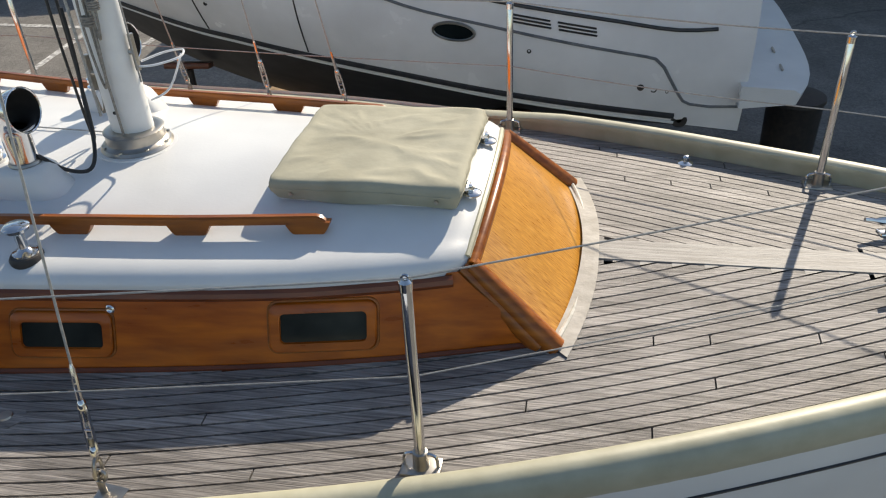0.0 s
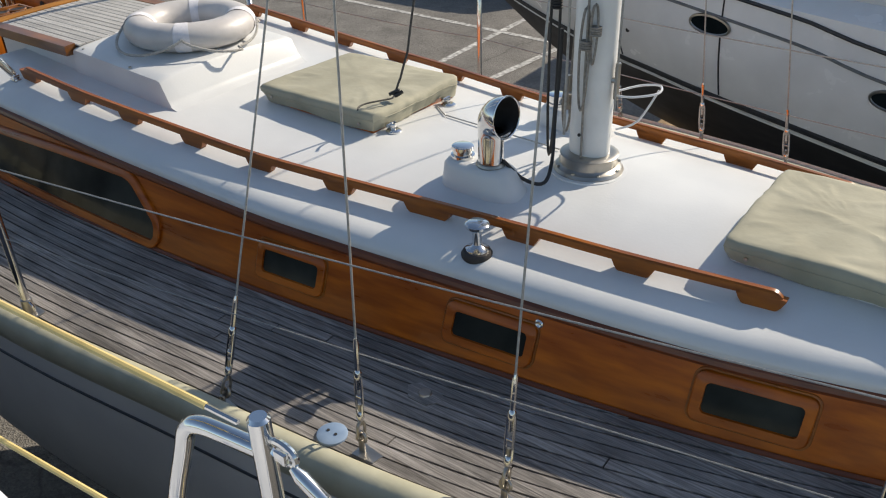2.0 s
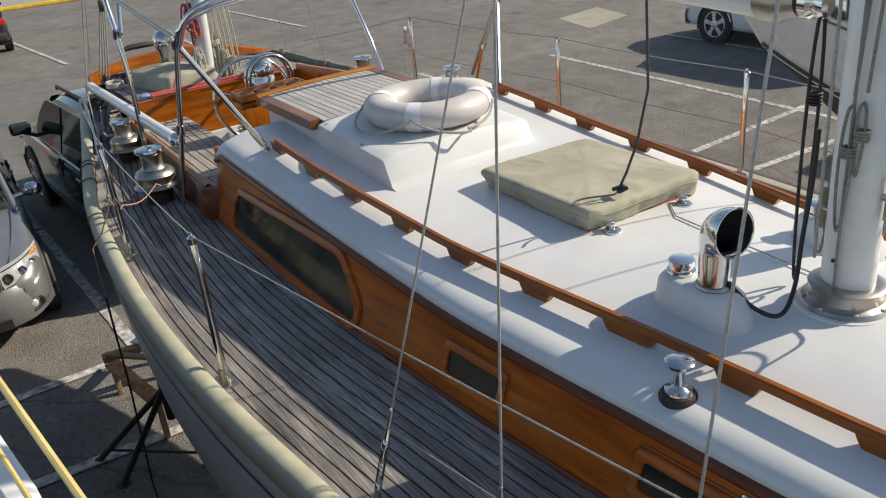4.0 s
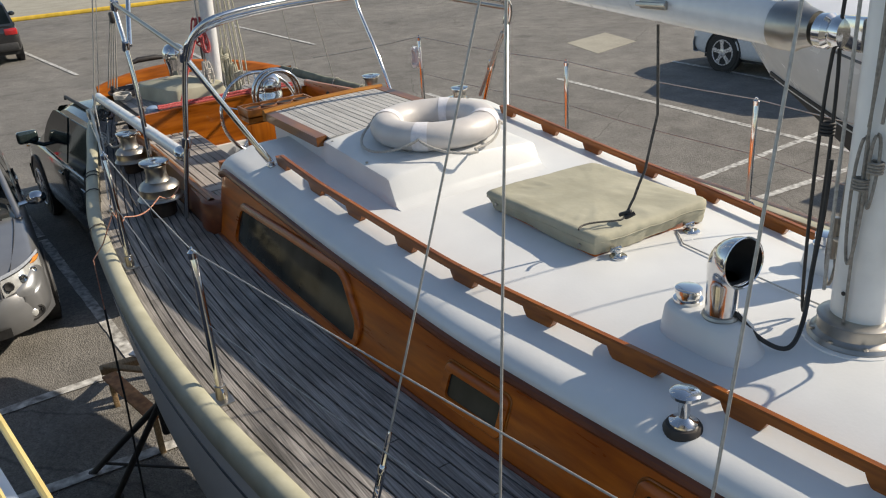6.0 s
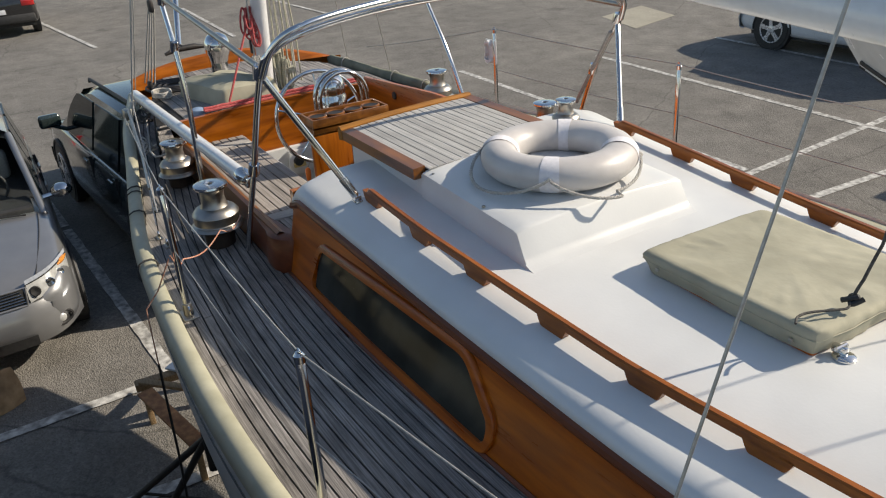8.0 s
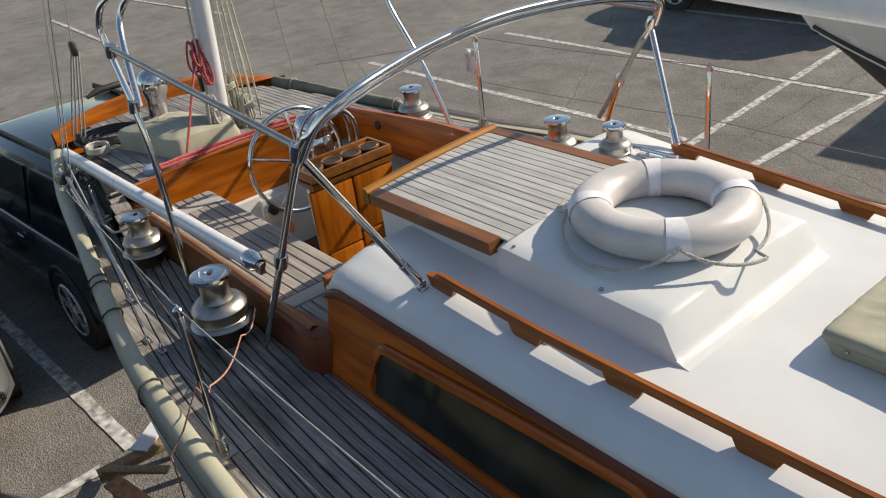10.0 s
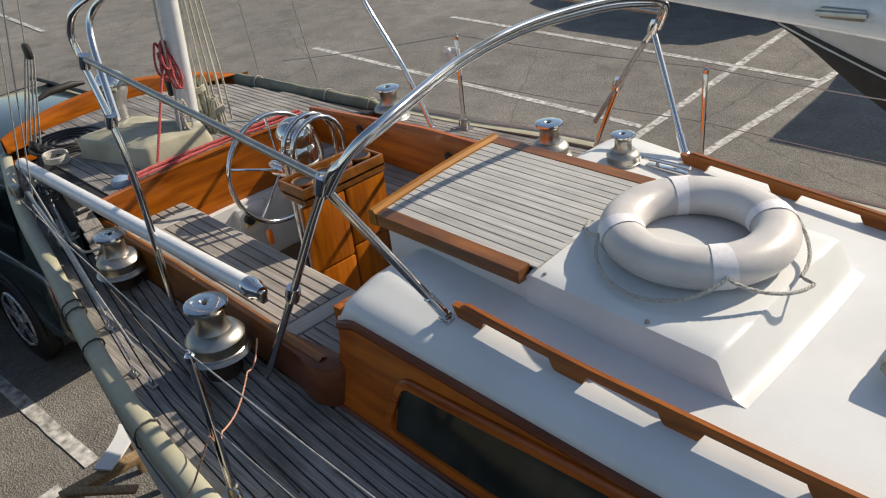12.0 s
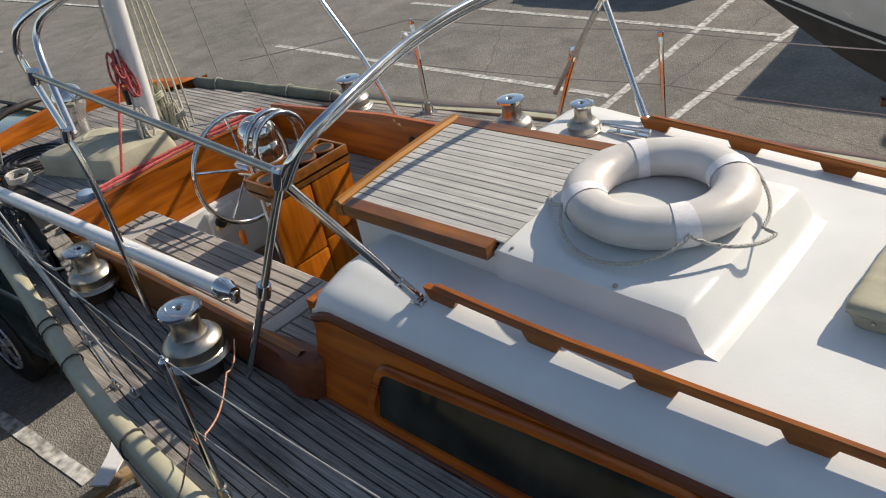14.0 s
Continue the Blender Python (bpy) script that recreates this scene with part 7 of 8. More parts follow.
            for yy in (0.56, 0.70):
                bm = clear_bm()
                lathe(bm, [(0.0, 0.0), (0.052, 0.0), (0.056, 0.012), (0.045, 0.02), (0.0, 0.014)], (L + 0.052 - 0.22 * ((yy - 0.46) / 0.44) ** 2.2, s * W * yy, zf - 0.025), 16, (1, 0.3 * s, 0.15))
                add("lamp_reflector", bm, CHROME)
        bm = clear_bm()
        for k in range(4):
            box(bm, L + 0.02, L + 0.066, -W * 0.42, W * 0.42, zf - 0.13 + k * 0.045, zf - 0.11 + k * 0.045, 0.006)
        add("grille", bm, CHROME)
        bm = clear_bm()
        box(bm, L - 0.05, L + 0.050, -W * 0.42, W * 0.42, zf - 0.15, zf + 0.05, 0.01)
        add("grille_backing", bm, RUBBER)
        bm = clear_bm()
        rows = []
        for u in steps(-1, 1, 12):
            x = L + 0.075 - 0.24 * abs(u) ** 2.6
            rows.append([(x - 0.10, u * W * 0.97, 0.30), (x, u * W * 0.97, 0.32), (x + 0.02, u * W * 0.97, 0.46), (x, u * W * 0.97, zf - 0.17), (x - 0.10, u * W * 0.97, zf - 0.15)])
        grid(bm, rows)
        add("bumper", bm, paint)
        bm = clear_bm()
        box(bm, L + 0.085, L + 0.100, -0.155, 0.155, 0.36, 0.47, 0.006)
        add("number_plate", bm, PLATE, "blue and white plate")
        bm = clear_bm()
        box(bm, L + 0.099, L + 0.102, -0.11, 0.11, 0.395, 0.435)
        add("plate_bar", bm, surface("plate_blue", (0.03, 0.10, 0.35), (0.05, 0.14, 0.42), 20, 0.4))
    bm = clear_bm()
    box(bm, -L - 0.02, -L + 0.15, -W * 0.9, W * 0.9, 0.36, 0.60, 0.06)
    add("rear_bumper", bm, paint if front != "black" else RUBBER)
    bm = clear_bm()
    box(bm, -L - 0.028, -L - 0.018, -0.155, 0.155, 0.62 if front == "black" else 0.66, 0.74 if front == "black" else 0.78, 0.005)
    add("rear_plate", bm, PLATE)
    bm = clear_bm()
    box(bm, -L + 0.4, L - 0.4, -W * 0.9, W * 0.9, 0.22, 0.34)
    add("underbody", bm, RUBBER)
    for s in (-1, 1):
        if boxy:
            bm = clear_bm()
            tube(bm, [(tail + 0.45, s * W * 0.66, H + 0.016), (ws - 1.0, s * W * 0.66, H + 0.016)], 0.018, 8)
            for x in (tail + 0.45, ws - 1.0):
                tube(bm, [(x, s * W * 0.66, H - 0.02), (x, s * W * 0.66, H + 0.016)], 0.018, 8)
            add("roof_rail", bm, RUBBER)
    return t


vehicle("silver_wagon", "silver station wagon parked facing the boat", SILVER, 4.45, 1.74, 1.50, 1.25, (-8.53, -2.10), -0.02, 1.0, "silver")
vehicle("dark_wagon", "dark green estate car parked under the stern", GREEN, 4.9, 1.80, 1.63, 1.05, (-8.95, 0.14), math.pi + 0.09, 1.0, "sleek")
vehicle("black_suv", "black off-roader parked far off with red lamps", BLACKCAR, 4.7, 1.88, 1.70, 1.2, (-26.8, -0.45), math.pi - 0.02, 1.0, "black")
vehicle("white_suv", "white off-roader parked across the yard", WHITECAR, 4.8, 1.95, 1.80, 1.25, (-8.15, 12.15), math.pi, 1.0)


# ---- traffic cone lying by the wagon ----
t = thing("traffic_cone", (-5.92, -2.10, 0), "orange and white traffic cone lying on its side, tan base", "traffic cone")
m = Matrix.Translation((-5.90, -2.05, 0.155)) @ Matrix.Rotation(radians(205), 4, "Z") @ Matrix.Rotation(radians(90 + 14), 4, "Y")
for name, profile, mat, lab in (("cone", ((0.125, 0.02), (0.108, 0.12), (0.088, 0.24)), ORANGE, ""), ("white_band", ((0.0885, 0.24), (0.066, 0.38)), WHITECAR, "white reflective band"), ("tip", ((0.066, 0.38), (0.030, 0.58), (0.026, 0.60), (0.0, 0.60)), ORANGE, "")):
    bm = clear_bm()
    lathe(bm, profile, (0, 0, 0), 22)
    place(bm, m)
    part(name, bm, mat, t, lab)
bm = clear_bm()
slab(bm, [(0.16 * math.cos(a) / max(abs(math.cos(a)), abs(math.sin(a))) ** 0.7, 0.16 * math.sin(a) / max(abs(math.cos(a)), abs(math.sin(a))) ** 0.7) for a in steps(0, 2 * math.pi, 24)[:-1]], -0.012, 0.022, 0.006)
place(bm, m)
part("base", bm, surface("tan_rubber_base", (0.24, 0.15, 0.08), (0.36, 0.24, 0.14), 14, 0.8, mottled=0.2, mottle_scale=8), t, "worn tan rubber base")

# ---- supports ----
def jack_stand(x, y, z, top_turn=0.0, label="rusty boat stand with black tripod legs under the hull", tilt=0.5, pad=RUST):
    t = thing("boat_stand", (x, y, 0), label, "boat stand", "boat stands")
    bm = clear_bm()
    tube(bm, [(x, y, z * 0.45), (x, y, z - 0.04)], 0.03, 10)
    part("post", bm, BLACKSTEEL, t)
    for k in range(3):
        a = top_turn + 2 * math.pi * k / 3
        bm = clear_bm()
        tube(bm, [(x, y, z * 0.72), (x + 0.42 * math.cos(a), y + 0.42 * math.sin(a), 0.0)], 0.02, 8)
        part("leg", bm, BLACKSTEEL, t)
    bm = clear_bm()
    box(bm, -0.19, 0.19, -0.13, 0.13, -0.025, 0.025, 0.008)
    place(bm, Matrix.Translation((x, y, z)) @ Matrix.Rotation(tilt, 4, (1, 0, 0)) @ Matrix.Rotation(top_turn, 4, "Z"))
    part("pad", bm, pad, t)
    return t


def tripod(foot_points, head, label):
    """A boat stand of three pipes that meet under the hull."""
    t = thing("boat_stand", (head[0], head[1], 0), label, "boat stand", "boat stands")
    for x, y in foot_points:
        bm = clear_bm()
        a, b = Vector((x, y, 0.0)), Vector(head)
        tube(bm, [a, b], 0.021, 10)
        part("leg", bm, BLACKSTEEL, t)
        bm = clear_bm()
        lathe(bm, [(0.0, 0.0), (0.05, 0.0), (0.05, 0.006), (0.024, 0.012)], a, 14)
        part("foot_plate", bm, BLACKSTEEL, t)
    bm = clear_bm()
    tube(bm, [Vector(head) - Vector((0, 0, 0.22)), Vector(head) + Vector((0, 0, 0.06))], 0.03, 10)
    part("post", bm, BLACKSTEEL, t)
    bm = clear_bm()
    tube(bm, [Vector((foot_points[0][0], foot_points[0][1], 0)).lerp(Vector(head), 0.16), Vector((foot_points[2][0], foot_points[2][1], 0)).lerp(Vector(head), 0.16)], 0.010, 8)
    part("chain_bar", bm, BLACKSTEEL, t)
    return t


tripod(((-4.29, -1.46), (-3.92, -1.38), (-3.74, -0.84)), (-3.56, -1.02, 0.80), "boat stand of black pipes under the hull")
tripod(((-3.9, 1.42), (-3.3, 1.42), (-3.6, 0.8)), (-3.6, 1.02, 0.80), "boat stand of black pipes under the hull")
tripod(((-0.5, -1.40), (0.1, -1.40), (-0.2, -0.6)), (-0.2, -0.95, 0.85), "boat stand of black pipes under the hull")
tripod(((-0.5, 1.40), (0.1, 1.40), (-0.2, 0.6)), (-0.2, 0.95, 0.85), "boat stand of black pipes under the hull")
t = thing("timber_trestle", (-5.0, -0.95, 0), "low trestle of weathered timbers and a rusty board beside the stand", "trestle")
for a, b, w, h, mat, nm, lab in (((-5.06, -1.19, 0.335), (-5.00, -0.58, 0.345), 0.042, 0.026, TIMBER, "crossbar", "weathered timber"), ((-5.04, -1.15, 0.372), (-4.72, -0.86, 0.375), 0.030, 0.012, TIMBER, "split_plank", "split weathered plank"),
                                 ((-4.93, -1.15, 0.350), (-4.18, -0.985, 0.315), 0.055, 0.012, RUST, "board", "rusty orange board")):
    bm = clear_bm()
    a, b = Vector(a), Vector(b)
    box(bm, 0, (b - a).length, -w, w, -h, h, 0.005)
    place(bm, Matrix.Translation(a) @ (b - a).to_track_quat("X", "Z").to_matrix().to_4x4())
    part(nm, bm, mat, t, lab)
bm = clear_bm()
rows = []
for q in steps(0, 1, 10):
    c = Vector((-5.30 + 0.26 * q, -0.64 - 0.29 * q + 0.05 * math.sin(math.pi * q), 0.385 + 0.012 * math.sin(math.pi * q)))
    e = Vector((0.05, 0.035, 0))
    rows.append([c - e, c + e, c + e - Vector((0, 0, 0.014)), c - e - Vector((0, 0, 0.014))])
grid(bm, rows, close_v=True, cap=True)
part("bent_strip", bm, WHITECAR, t, "white painted bent strip")
for x, y, top in ((-5.05, -1.14, 0.315), (-5.0, -0.63, 0.325), (-4.23, -0.995, 0.31), (-5.28, -0.66, 0.375)):
    bm = clear_bm()
    box(bm, x - 0.025, x + 0.025, y - 0.02, y + 0.02, 0.0, top, 0.004)
    part("leg", bm, TIMBER, t)

# ---- neighbouring motor boat ----
PB_TABLE = [(-4.6, 0.02), (-4.15, 0.42), (-3.5, 0.74), (-2.8, 1.0), (-2.0, 1.22), (-1.0, 1.33), (0.2, 1.37), (1.2, 1.35), (2.3, 1.27)]
PB_LOW = [(-3.75, 0.02), (-3.2, 0.28), (-2.4, 0.62), (-1.5, 0.93), (-0.7, 1.13), (0.2, 1.22), (1.2, 1.23), (2.3, 1.16)]
PB_CHINE = [(-3.75, 1.80), (-3.0, 1.68), (-2.5, 1.60), (-1.8, 1.50), (-1.3, 1.455), (-0.3, 1.33), (0.7, 1.17), (1.86, 1.015), (2.3, 0.96)]
PB_GROOVE = [(-2.6, 0.86), (-1.33, 0.83), (-0.31, 0.76), (0.0, 0.69), (0.5, 0.63), (1.0, 0.57), (1.64, 0.51)]
PB_RUB = [(-4.6, 1.0), (-1.06, 1.0), (-0.29, 0.95), (0.0, 0.89), (0.6, 0.82), (1.41, 0.75), (1.78, 0.72), (2.1, 0.75), (2.3, 0.79)]
PBY = 4.72


def pb_w(x):
    return curve_at(PB_TABLE, x)


def pb_sheer(x):
    return 1.98 + 0.05 * (2.3 - x) + 0.009 * (2.3 - x) ** 2


def pb_chine(x):
    return curve_at(PB_CHINE, x)


def pb_point(x, q):
    """A place on the port topside: x along the sheer, q up from the chine (0) to the sheer (1)."""
    u = (2.3 - x) / 6.9
    xc = 2.3 - 6.05 * u
    lo, hi = Vector((xc, curve_at(PB_LOW, xc), pb_chine(xc))), Vector((x, pb_w(x), pb_sheer(x)))
    p = lo.lerp(hi, q)
    p.y += 0.05 * math.sin(q * math.pi) * (1 - u ** 6)
    return p


t = thing("motor_boat", (0, PBY, 0), "white motor cruiser with a black bottom on blocks alongside", "motor boat")
bm = clear_bm()
rows = []
XP = steps(-4.6, 2.3, 54)
for x in XP:
    half = [pb_point(x, q) for q in steps(0, 1, 8)]
    w, hi = pb_w(x), pb_sheer(x)
    half += [Vector((x, w * 0.97, hi + 0.02)), Vector((x, w * 0.88, hi + 0.05)), Vector((x, w * 0.5, hi + 0.14)), Vector((x, 0, hi + 0.18))]
    rows.append([(p.x, PBY - p.y, p.z) for p in half] + [(p.x, PBY + p.y, p.z) for p in half[::-1][1:]])
grid(bm, rows, cap=True)
pb = part("topside", bm, surface("white_motorboat_gelcoat", (0.68, 0.69, 0.70), (0.75, 0.76, 0.77), 4, 0.25, mottled=0.05), t)
bm = clear_bm()
rows = []
for x in steps(-3.75, 2.3, 44):
    w, lo = curve_at(PB_LOW, x), pb_chine(x)
    keel = min(0.50 + 0.034 * max(0, 0.4 - x) ** 2.6, lo - 0.01)
    rows.append([(x, PBY - w, lo), (x, PBY - w * 0.97, lo - 0.02), (x, PBY - w * 0.5, (lo + keel) / 2 - 0.02), (x, PBY, keel), (x, PBY + w * 0.5, (lo + keel) / 2 - 0.02), (x, PBY + w * 0.97, lo - 0.02), (x, PBY + w, lo)])
grid(bm, rows, cap=True)
part("bottom", bm, ANTIFOUL, t, "black painted bottom")
for s in (-1, 1):
    for q, r, mat, nm in ((0.065, 0.024, DARKLINE, "boot_stripe"), (0.012, 0.014, HULL, "chine_strake")):
        bm = clear_bm()
        tube(bm, [(p.x, PBY + s * (p.y + 0.002), p.z) for p in (pb_point(x, q) for x in XP[1:-4])], r, 6)
        part(nm, bm, mat, pb)
    bm = clear_bm()
    tube(bm, [(p.x, PBY + s * (p.y + 0.006), p.z) for p in (pb_point(x, curve_at(PB_RUB, x)) for x in XP[2:-2])], 0.013, 8)
    part("rub_rail", bm, DARKLINE, pb)
    bm = clear_bm()
    way = [(x, curve_at(PB_GROOVE, x)) for x in steps(-2.6, 1.58, 30)] + [(1.64, 0.505), (1.70, 0.45), (1.80, 0.27), (1.85, 0.20), (1.90, 0.18), (2.05, 0.175), (2.28, 0.20)]
    tube(bm, [(p.x, PBY + s * (p.y + 0.001), p.z) for p in (pb_point(x, q) for x, q in way)], 0.011, 6)
    part("styling_line", bm, surface("grey_groove", (0.10, 0.11, 0.12), (0.16, 0.17, 0.18), 20, 0.4), pb)
for x in (-1.66, -0.80):
    bm = clear_bm()
    tube(bm, [(p.x, PBY - p.y - 0.001, p.z) for p in (pb_point((x - (1 - q) * 0.283) / ((1 - q) * 0.877 + q), q) for q in steps(0.1, 0.97, 8))], 0.006, 6)
    part("hull_seam", bm, DARKLINE, pb)


def pb_side(x, z, out=0.0):
    best = min((abs((p := pb_point(xx, q)).x - x) + abs(p.z - z), p.y) for xx in steps(x - 0.8, x + 0.1, 24) for q in steps(0, 1, 24))
    return PBY - best[1] - out


for x, z in ((0.33, 1.715), (-0.88, 2.0)):
    c = pb_side(x, z)
    slant = (pb_side(x + 0.15, z) - pb_side(x - 0.15, z)) / 0.3
    rise = (pb_side(x, z + 0.08) - pb_side(x, z - 0.08)) / 0.16

    def on(a, rx, rz, out):
        return (x + rx * math.cos(a), c + slant * rx * math.cos(a) + rise * rz * math.sin(a) - out, z + rz * math.sin(a) - 0.08 * rx * math.cos(a))

    bm = clear_bm()
    bm.faces.new([bm.verts.new(on(a, 0.135, 0.055, 0.012)) for a in steps(0, 2 * math.pi, 28)[:-1]])
    port = part("porthole", bm, CARGLASS, t, "dark oval porthole")
    bm = clear_bm()
    tube(bm, [on(a, 0.142, 0.062, 0.008) for a in steps(0, 2 * math.pi, 28)[:-1]], 0.011, 6, True)
    part("porthole_frame", bm, WORN, port)
for x0 in (0.67, 0.98):
    bm = clear_bm()
    for k in range(3):
        ends = [pb_point(xx, curve_at(PB_RUB, xx) - 0.075 - k * 0.026) for xx in (x0, x0 + 0.13, x0 + 0.26)]
        tube(bm, [(p.x, PBY - p.y - 0.003, p.z) for p in ends], 0.007, 6)
    part("vent_slats", bm, DARKLINE, t, "dark louvred vent")
for x, z, r in ((1.60, 1.315, 0.018), (1.69, 1.295, 0.016), (1.78, 1.28, 0.009), (0.84, 1.58, 0.012), (1.89, 1.045, 0.042), (-1.55, 1.82, 0.012)):
    bm = clear_bm()
    lathe(bm, [(r * 0.5, 0.0), (r, 0.004), (r * 1.3, 0.003), (r * 1.35, 0.0)], (x, pb_side(x, z, 0.0), z), 14, (0, -1, 0))
    part("through_hull", bm, BLACKSTEEL, t)
bm = clear_bm()
rows = []
for u in steps(-1, 1, 14):
    x1 = 2.80 - 0.17 * abs(u) ** 4
    y = PBY + u * 1.33
    rows.append([(2.25, y, 1.28), (2.25, y, 1.36), (x1 - 0.04, y, 1.34), (x1, y, 1.31), (x1 - 0.02, y, 1.24), (2.25, y, 1.20)])
grid(bm, rows, cap=True)
plat = part("swim_platform", bm, WHITE, t, "white moulded swim platform")
for y in (PBY - 0.95, PBY - 0.6):
    bm = clear_bm()
    tube(bm, [(2.56, y - 0.05, 1.355), (2.56, y + 0.05, 1.355)], 0.008, 6)
    part("grab_fitting", bm, WORN, plat)
bm = clear_bm()
tube(bm, [(1.20, PBY - 1.33, pb_sheer(1.2) + 0.02), (1.20, PBY - 1.335, pb_sheer(1.2) + 0.25)], 0.012, 8)
lathe(bm, [(0.0, 0.0), (0.025, 0.0), (0.022, 0.008), (0.0, 0.01)], (1.42, pb_side(1.42, pb_sheer(1.42), 0.0) + 0.05, pb_sheer(1.42) + 0.05), 12)
part("deck_fill", bm, WORN, t)
# unseen upper part, made tall and long to shade the swim platform
bm = clear_bm()
box(bm, -0.9, 2.22, PBY - 1.12, PBY + 1.12, 2.1, 3.3, 0.2, 3)
part("superstructure", bm, WHITE, t)
for x in (-1.6, 1.2):
    bm = clear_bm()
    box(bm, x - 0.15, x + 0.15, PBY - 0.5, PBY + 0.5, 0.0, 0.62, 0.01)
    part("keel_block", bm, TIMBER, t)
jack_stand(-2.2, PBY - 0.40, 1.06, 0.3, "brown topped boat stand with black legs by the motor boat", tilt=-0.3, pad=DARKWOOD)
jack_stand(0.6, PBY - 0.9, 0.92, 0.9, "brown topped boat stand with black legs by the motor boat", tilt=-0.3, pad=DARKWOOD)
# pallet with a cylindrical bin behind the platform
bm = clear_bm()
lathe(bm, [(0.0, 0), (0.20, 0), (0.215, 0.80), (0.228, 0.82), (0.225, 0.85), (0.15, 0.88), (0.0, 0.89)], (2.88, 4.5, 0), 24)
single("rubbish_bin", bm, BLACKSTEEL, "round black bin standing on the asphalt", "bin", at=(2.88, 4.5, 0))

# an unseen further boat, guessed from its shadow and added to shade the asphalt
t = thing("motor_boat", (1.5, 11.3, 0), "further white motor boat on blocks, stern raked, unseen and added to shade the asphalt", "motor boat")
bm = clear_bm()
rows = []
for x, lean in [(-3.1, 1.0)] + [(x, 0.0) for x in steps(-2.6, 5.0, 12)] + [(6.2, 0.0), (7.0, 0.0)]:
    w = 1.2 if x < 3.5 else 1.2 * max(0.03, 1 - ((x - 3.5) / 3.55) ** 2)
    half = [(x, w, 2.62), (x - 0.15 * lean, w, 2.1), (x - 0.75 * lean, w * 0.98, 1.35), (x - 1.0 * lean, w * 0.9, 1.05), (x - 0.7 * lean, 0.05, 0.55)]
    rows.append([(a, 11.3 - b, c) for a, b, c in half] + [(a, 11.3 + b, c) for a, b, c in half[::-1]])
grid(bm, rows, close_v=True, cap=True)
part("hull", bm, WHITE, t)
bm = clear_bm()
box(bm, -1.2, 3.4, 10.35, 12.25, 2.6, 3.3, 0.15, 3)
part("cabin", bm, WHITE, t)
for x in (-2.2, 3.0):
    bm = clear_bm()
    box(bm, x - 0.2, x + 0.2, 10.8, 11.8, 0.0, 0.66, 0.01)
    part("keel_block", bm, TIMBER, t)

# unseen shed, added so its shadow covers the swim platform and asphalt
shed = thing("shade_shed", (13.7, 17.3, 0), "plain grey shed, unseen, added to shade the asphalt and swim platform", "shed", kind="structure")
bm = clear_bm()
grid(bm, [[(x, y, z) for y, z in ((12.6, 0), (12.6, 8.6), (17.3, 9.8), (22, 8.6), (22, 0))] for x in (3.4, 24)], close_v=True, cap=True)
part("wall", bm, surface("shade_shed_grey", (0.28, 0.29, 0.30), (0.36, 0.37, 0.38), 3, 0.7, mottled=0.1), shed, smooth=False)
for y0, y1 in ((12.3, 17.3), (22.3, 17.3)):
    bm = clear_bm()
    grid(bm, [[(x, y0, 8.56), (x, y1, 9.85), (x, y1, 9.97), (x, y0, 8.68)] for x in (3.2, 24.2)], close_v=True, cap=True)
    part("roof", bm, surface("shade_shed_dark", (0.12, 0.12, 0.13), (0.18, 0.18, 0.19), 4, 0.7, mottled=0.12), shed, smooth=False)

# ---- the boat that the walk is filmed from ----
t = thing("near_boat", (0.2, -1.9, 0), "white neighbouring boat with steel guard rail and yellow lifelines", "sailboat")
d = Vector((0.98, 0.167, -0.131)).normalized()
post = Vector((0.40, -1.555, 2.908))
bm = clear_bm()
rows = []
for x in steps(-6.2, 1.68, 40):
    w = 1.25 * max(0.02, 1 - abs((x + 2.2) / 3.95) ** 4)
    c, h = -2.86 + 0.17 * (x + 0.4) + 0.10 * min(0, x + 0.4), 2.53 - 0.11 * (x + 0.4) + 0.012 * min(0, x + 1) ** 2
    half = [(w - 0.005, h - 0.03), (w - 0.02, h - 0.2), (w * 0.93, 1.5), (w * 0.6, 0.85), (0.03, 0.45)]
    rows.append([(x, c - y, z) for y, z in half] + [(x, c + y, z) for y, z in half[::-1]])
grid(bm, rows, cap=True)
part("hull", bm, NAVY, t, "unseen hull, coloured dark blue so it bounces little light")
bm = clear_bm()
rows = []
for x in steps(-6.15, 1.64, 40):
    w = 1.25 * max(0.02, 1 - abs((x + 2.2) / 3.95) ** 4)
    c, h = -2.86 + 0.17 * (x + 0.4) + 0.10 * min(0, x + 0.4), 2.53 - 0.11 * (x + 0.4) + 0.012 * min(0, x + 1) ** 2
    half = [(w, h - 0.03), (w, h - 0.006), (w - 0.01, h), (w - 0.05, h), (w - 0.06, h - 0.035), (0, h - 0.02 + 0.03 * w)]
    half = [(max(0.0, y), z) for y, z in half]
    rows.append([(x, c - y, z) for y, z in half] + [(x, c + y, z) for y, z in half[::-1][1:]])
grid(bm, rows)
part("deck", bm, WHITECAR, t, "white moulded deck with a raised toe rail")
bm = clear_bm()
box(bm, -3.4, -1.0, -3.15, -2.95, 0, 0.6)
part("keel", bm, NAVY, t)
for h, nm in ((0.002, "lifeline"), (-0.30, "lifeline")):
    bm = clear_bm()
    a = post + Vector((-0.012, -0.018, h))
    tube(bm, [a, a - d * 0.05], 0.0035, 6)
    part("wire_end", bm, CHROME, t)
    bm = clear_bm()
    tube(bm, [a - d * 0.045, a - d * 1.5 - Vector((0, 0, 0.008)), a - d * 3.2], 0.0045, 8)
    part(nm, bm, YELLOW, t, "lifeline in yellow plastic hose")
bm = clear_bm()
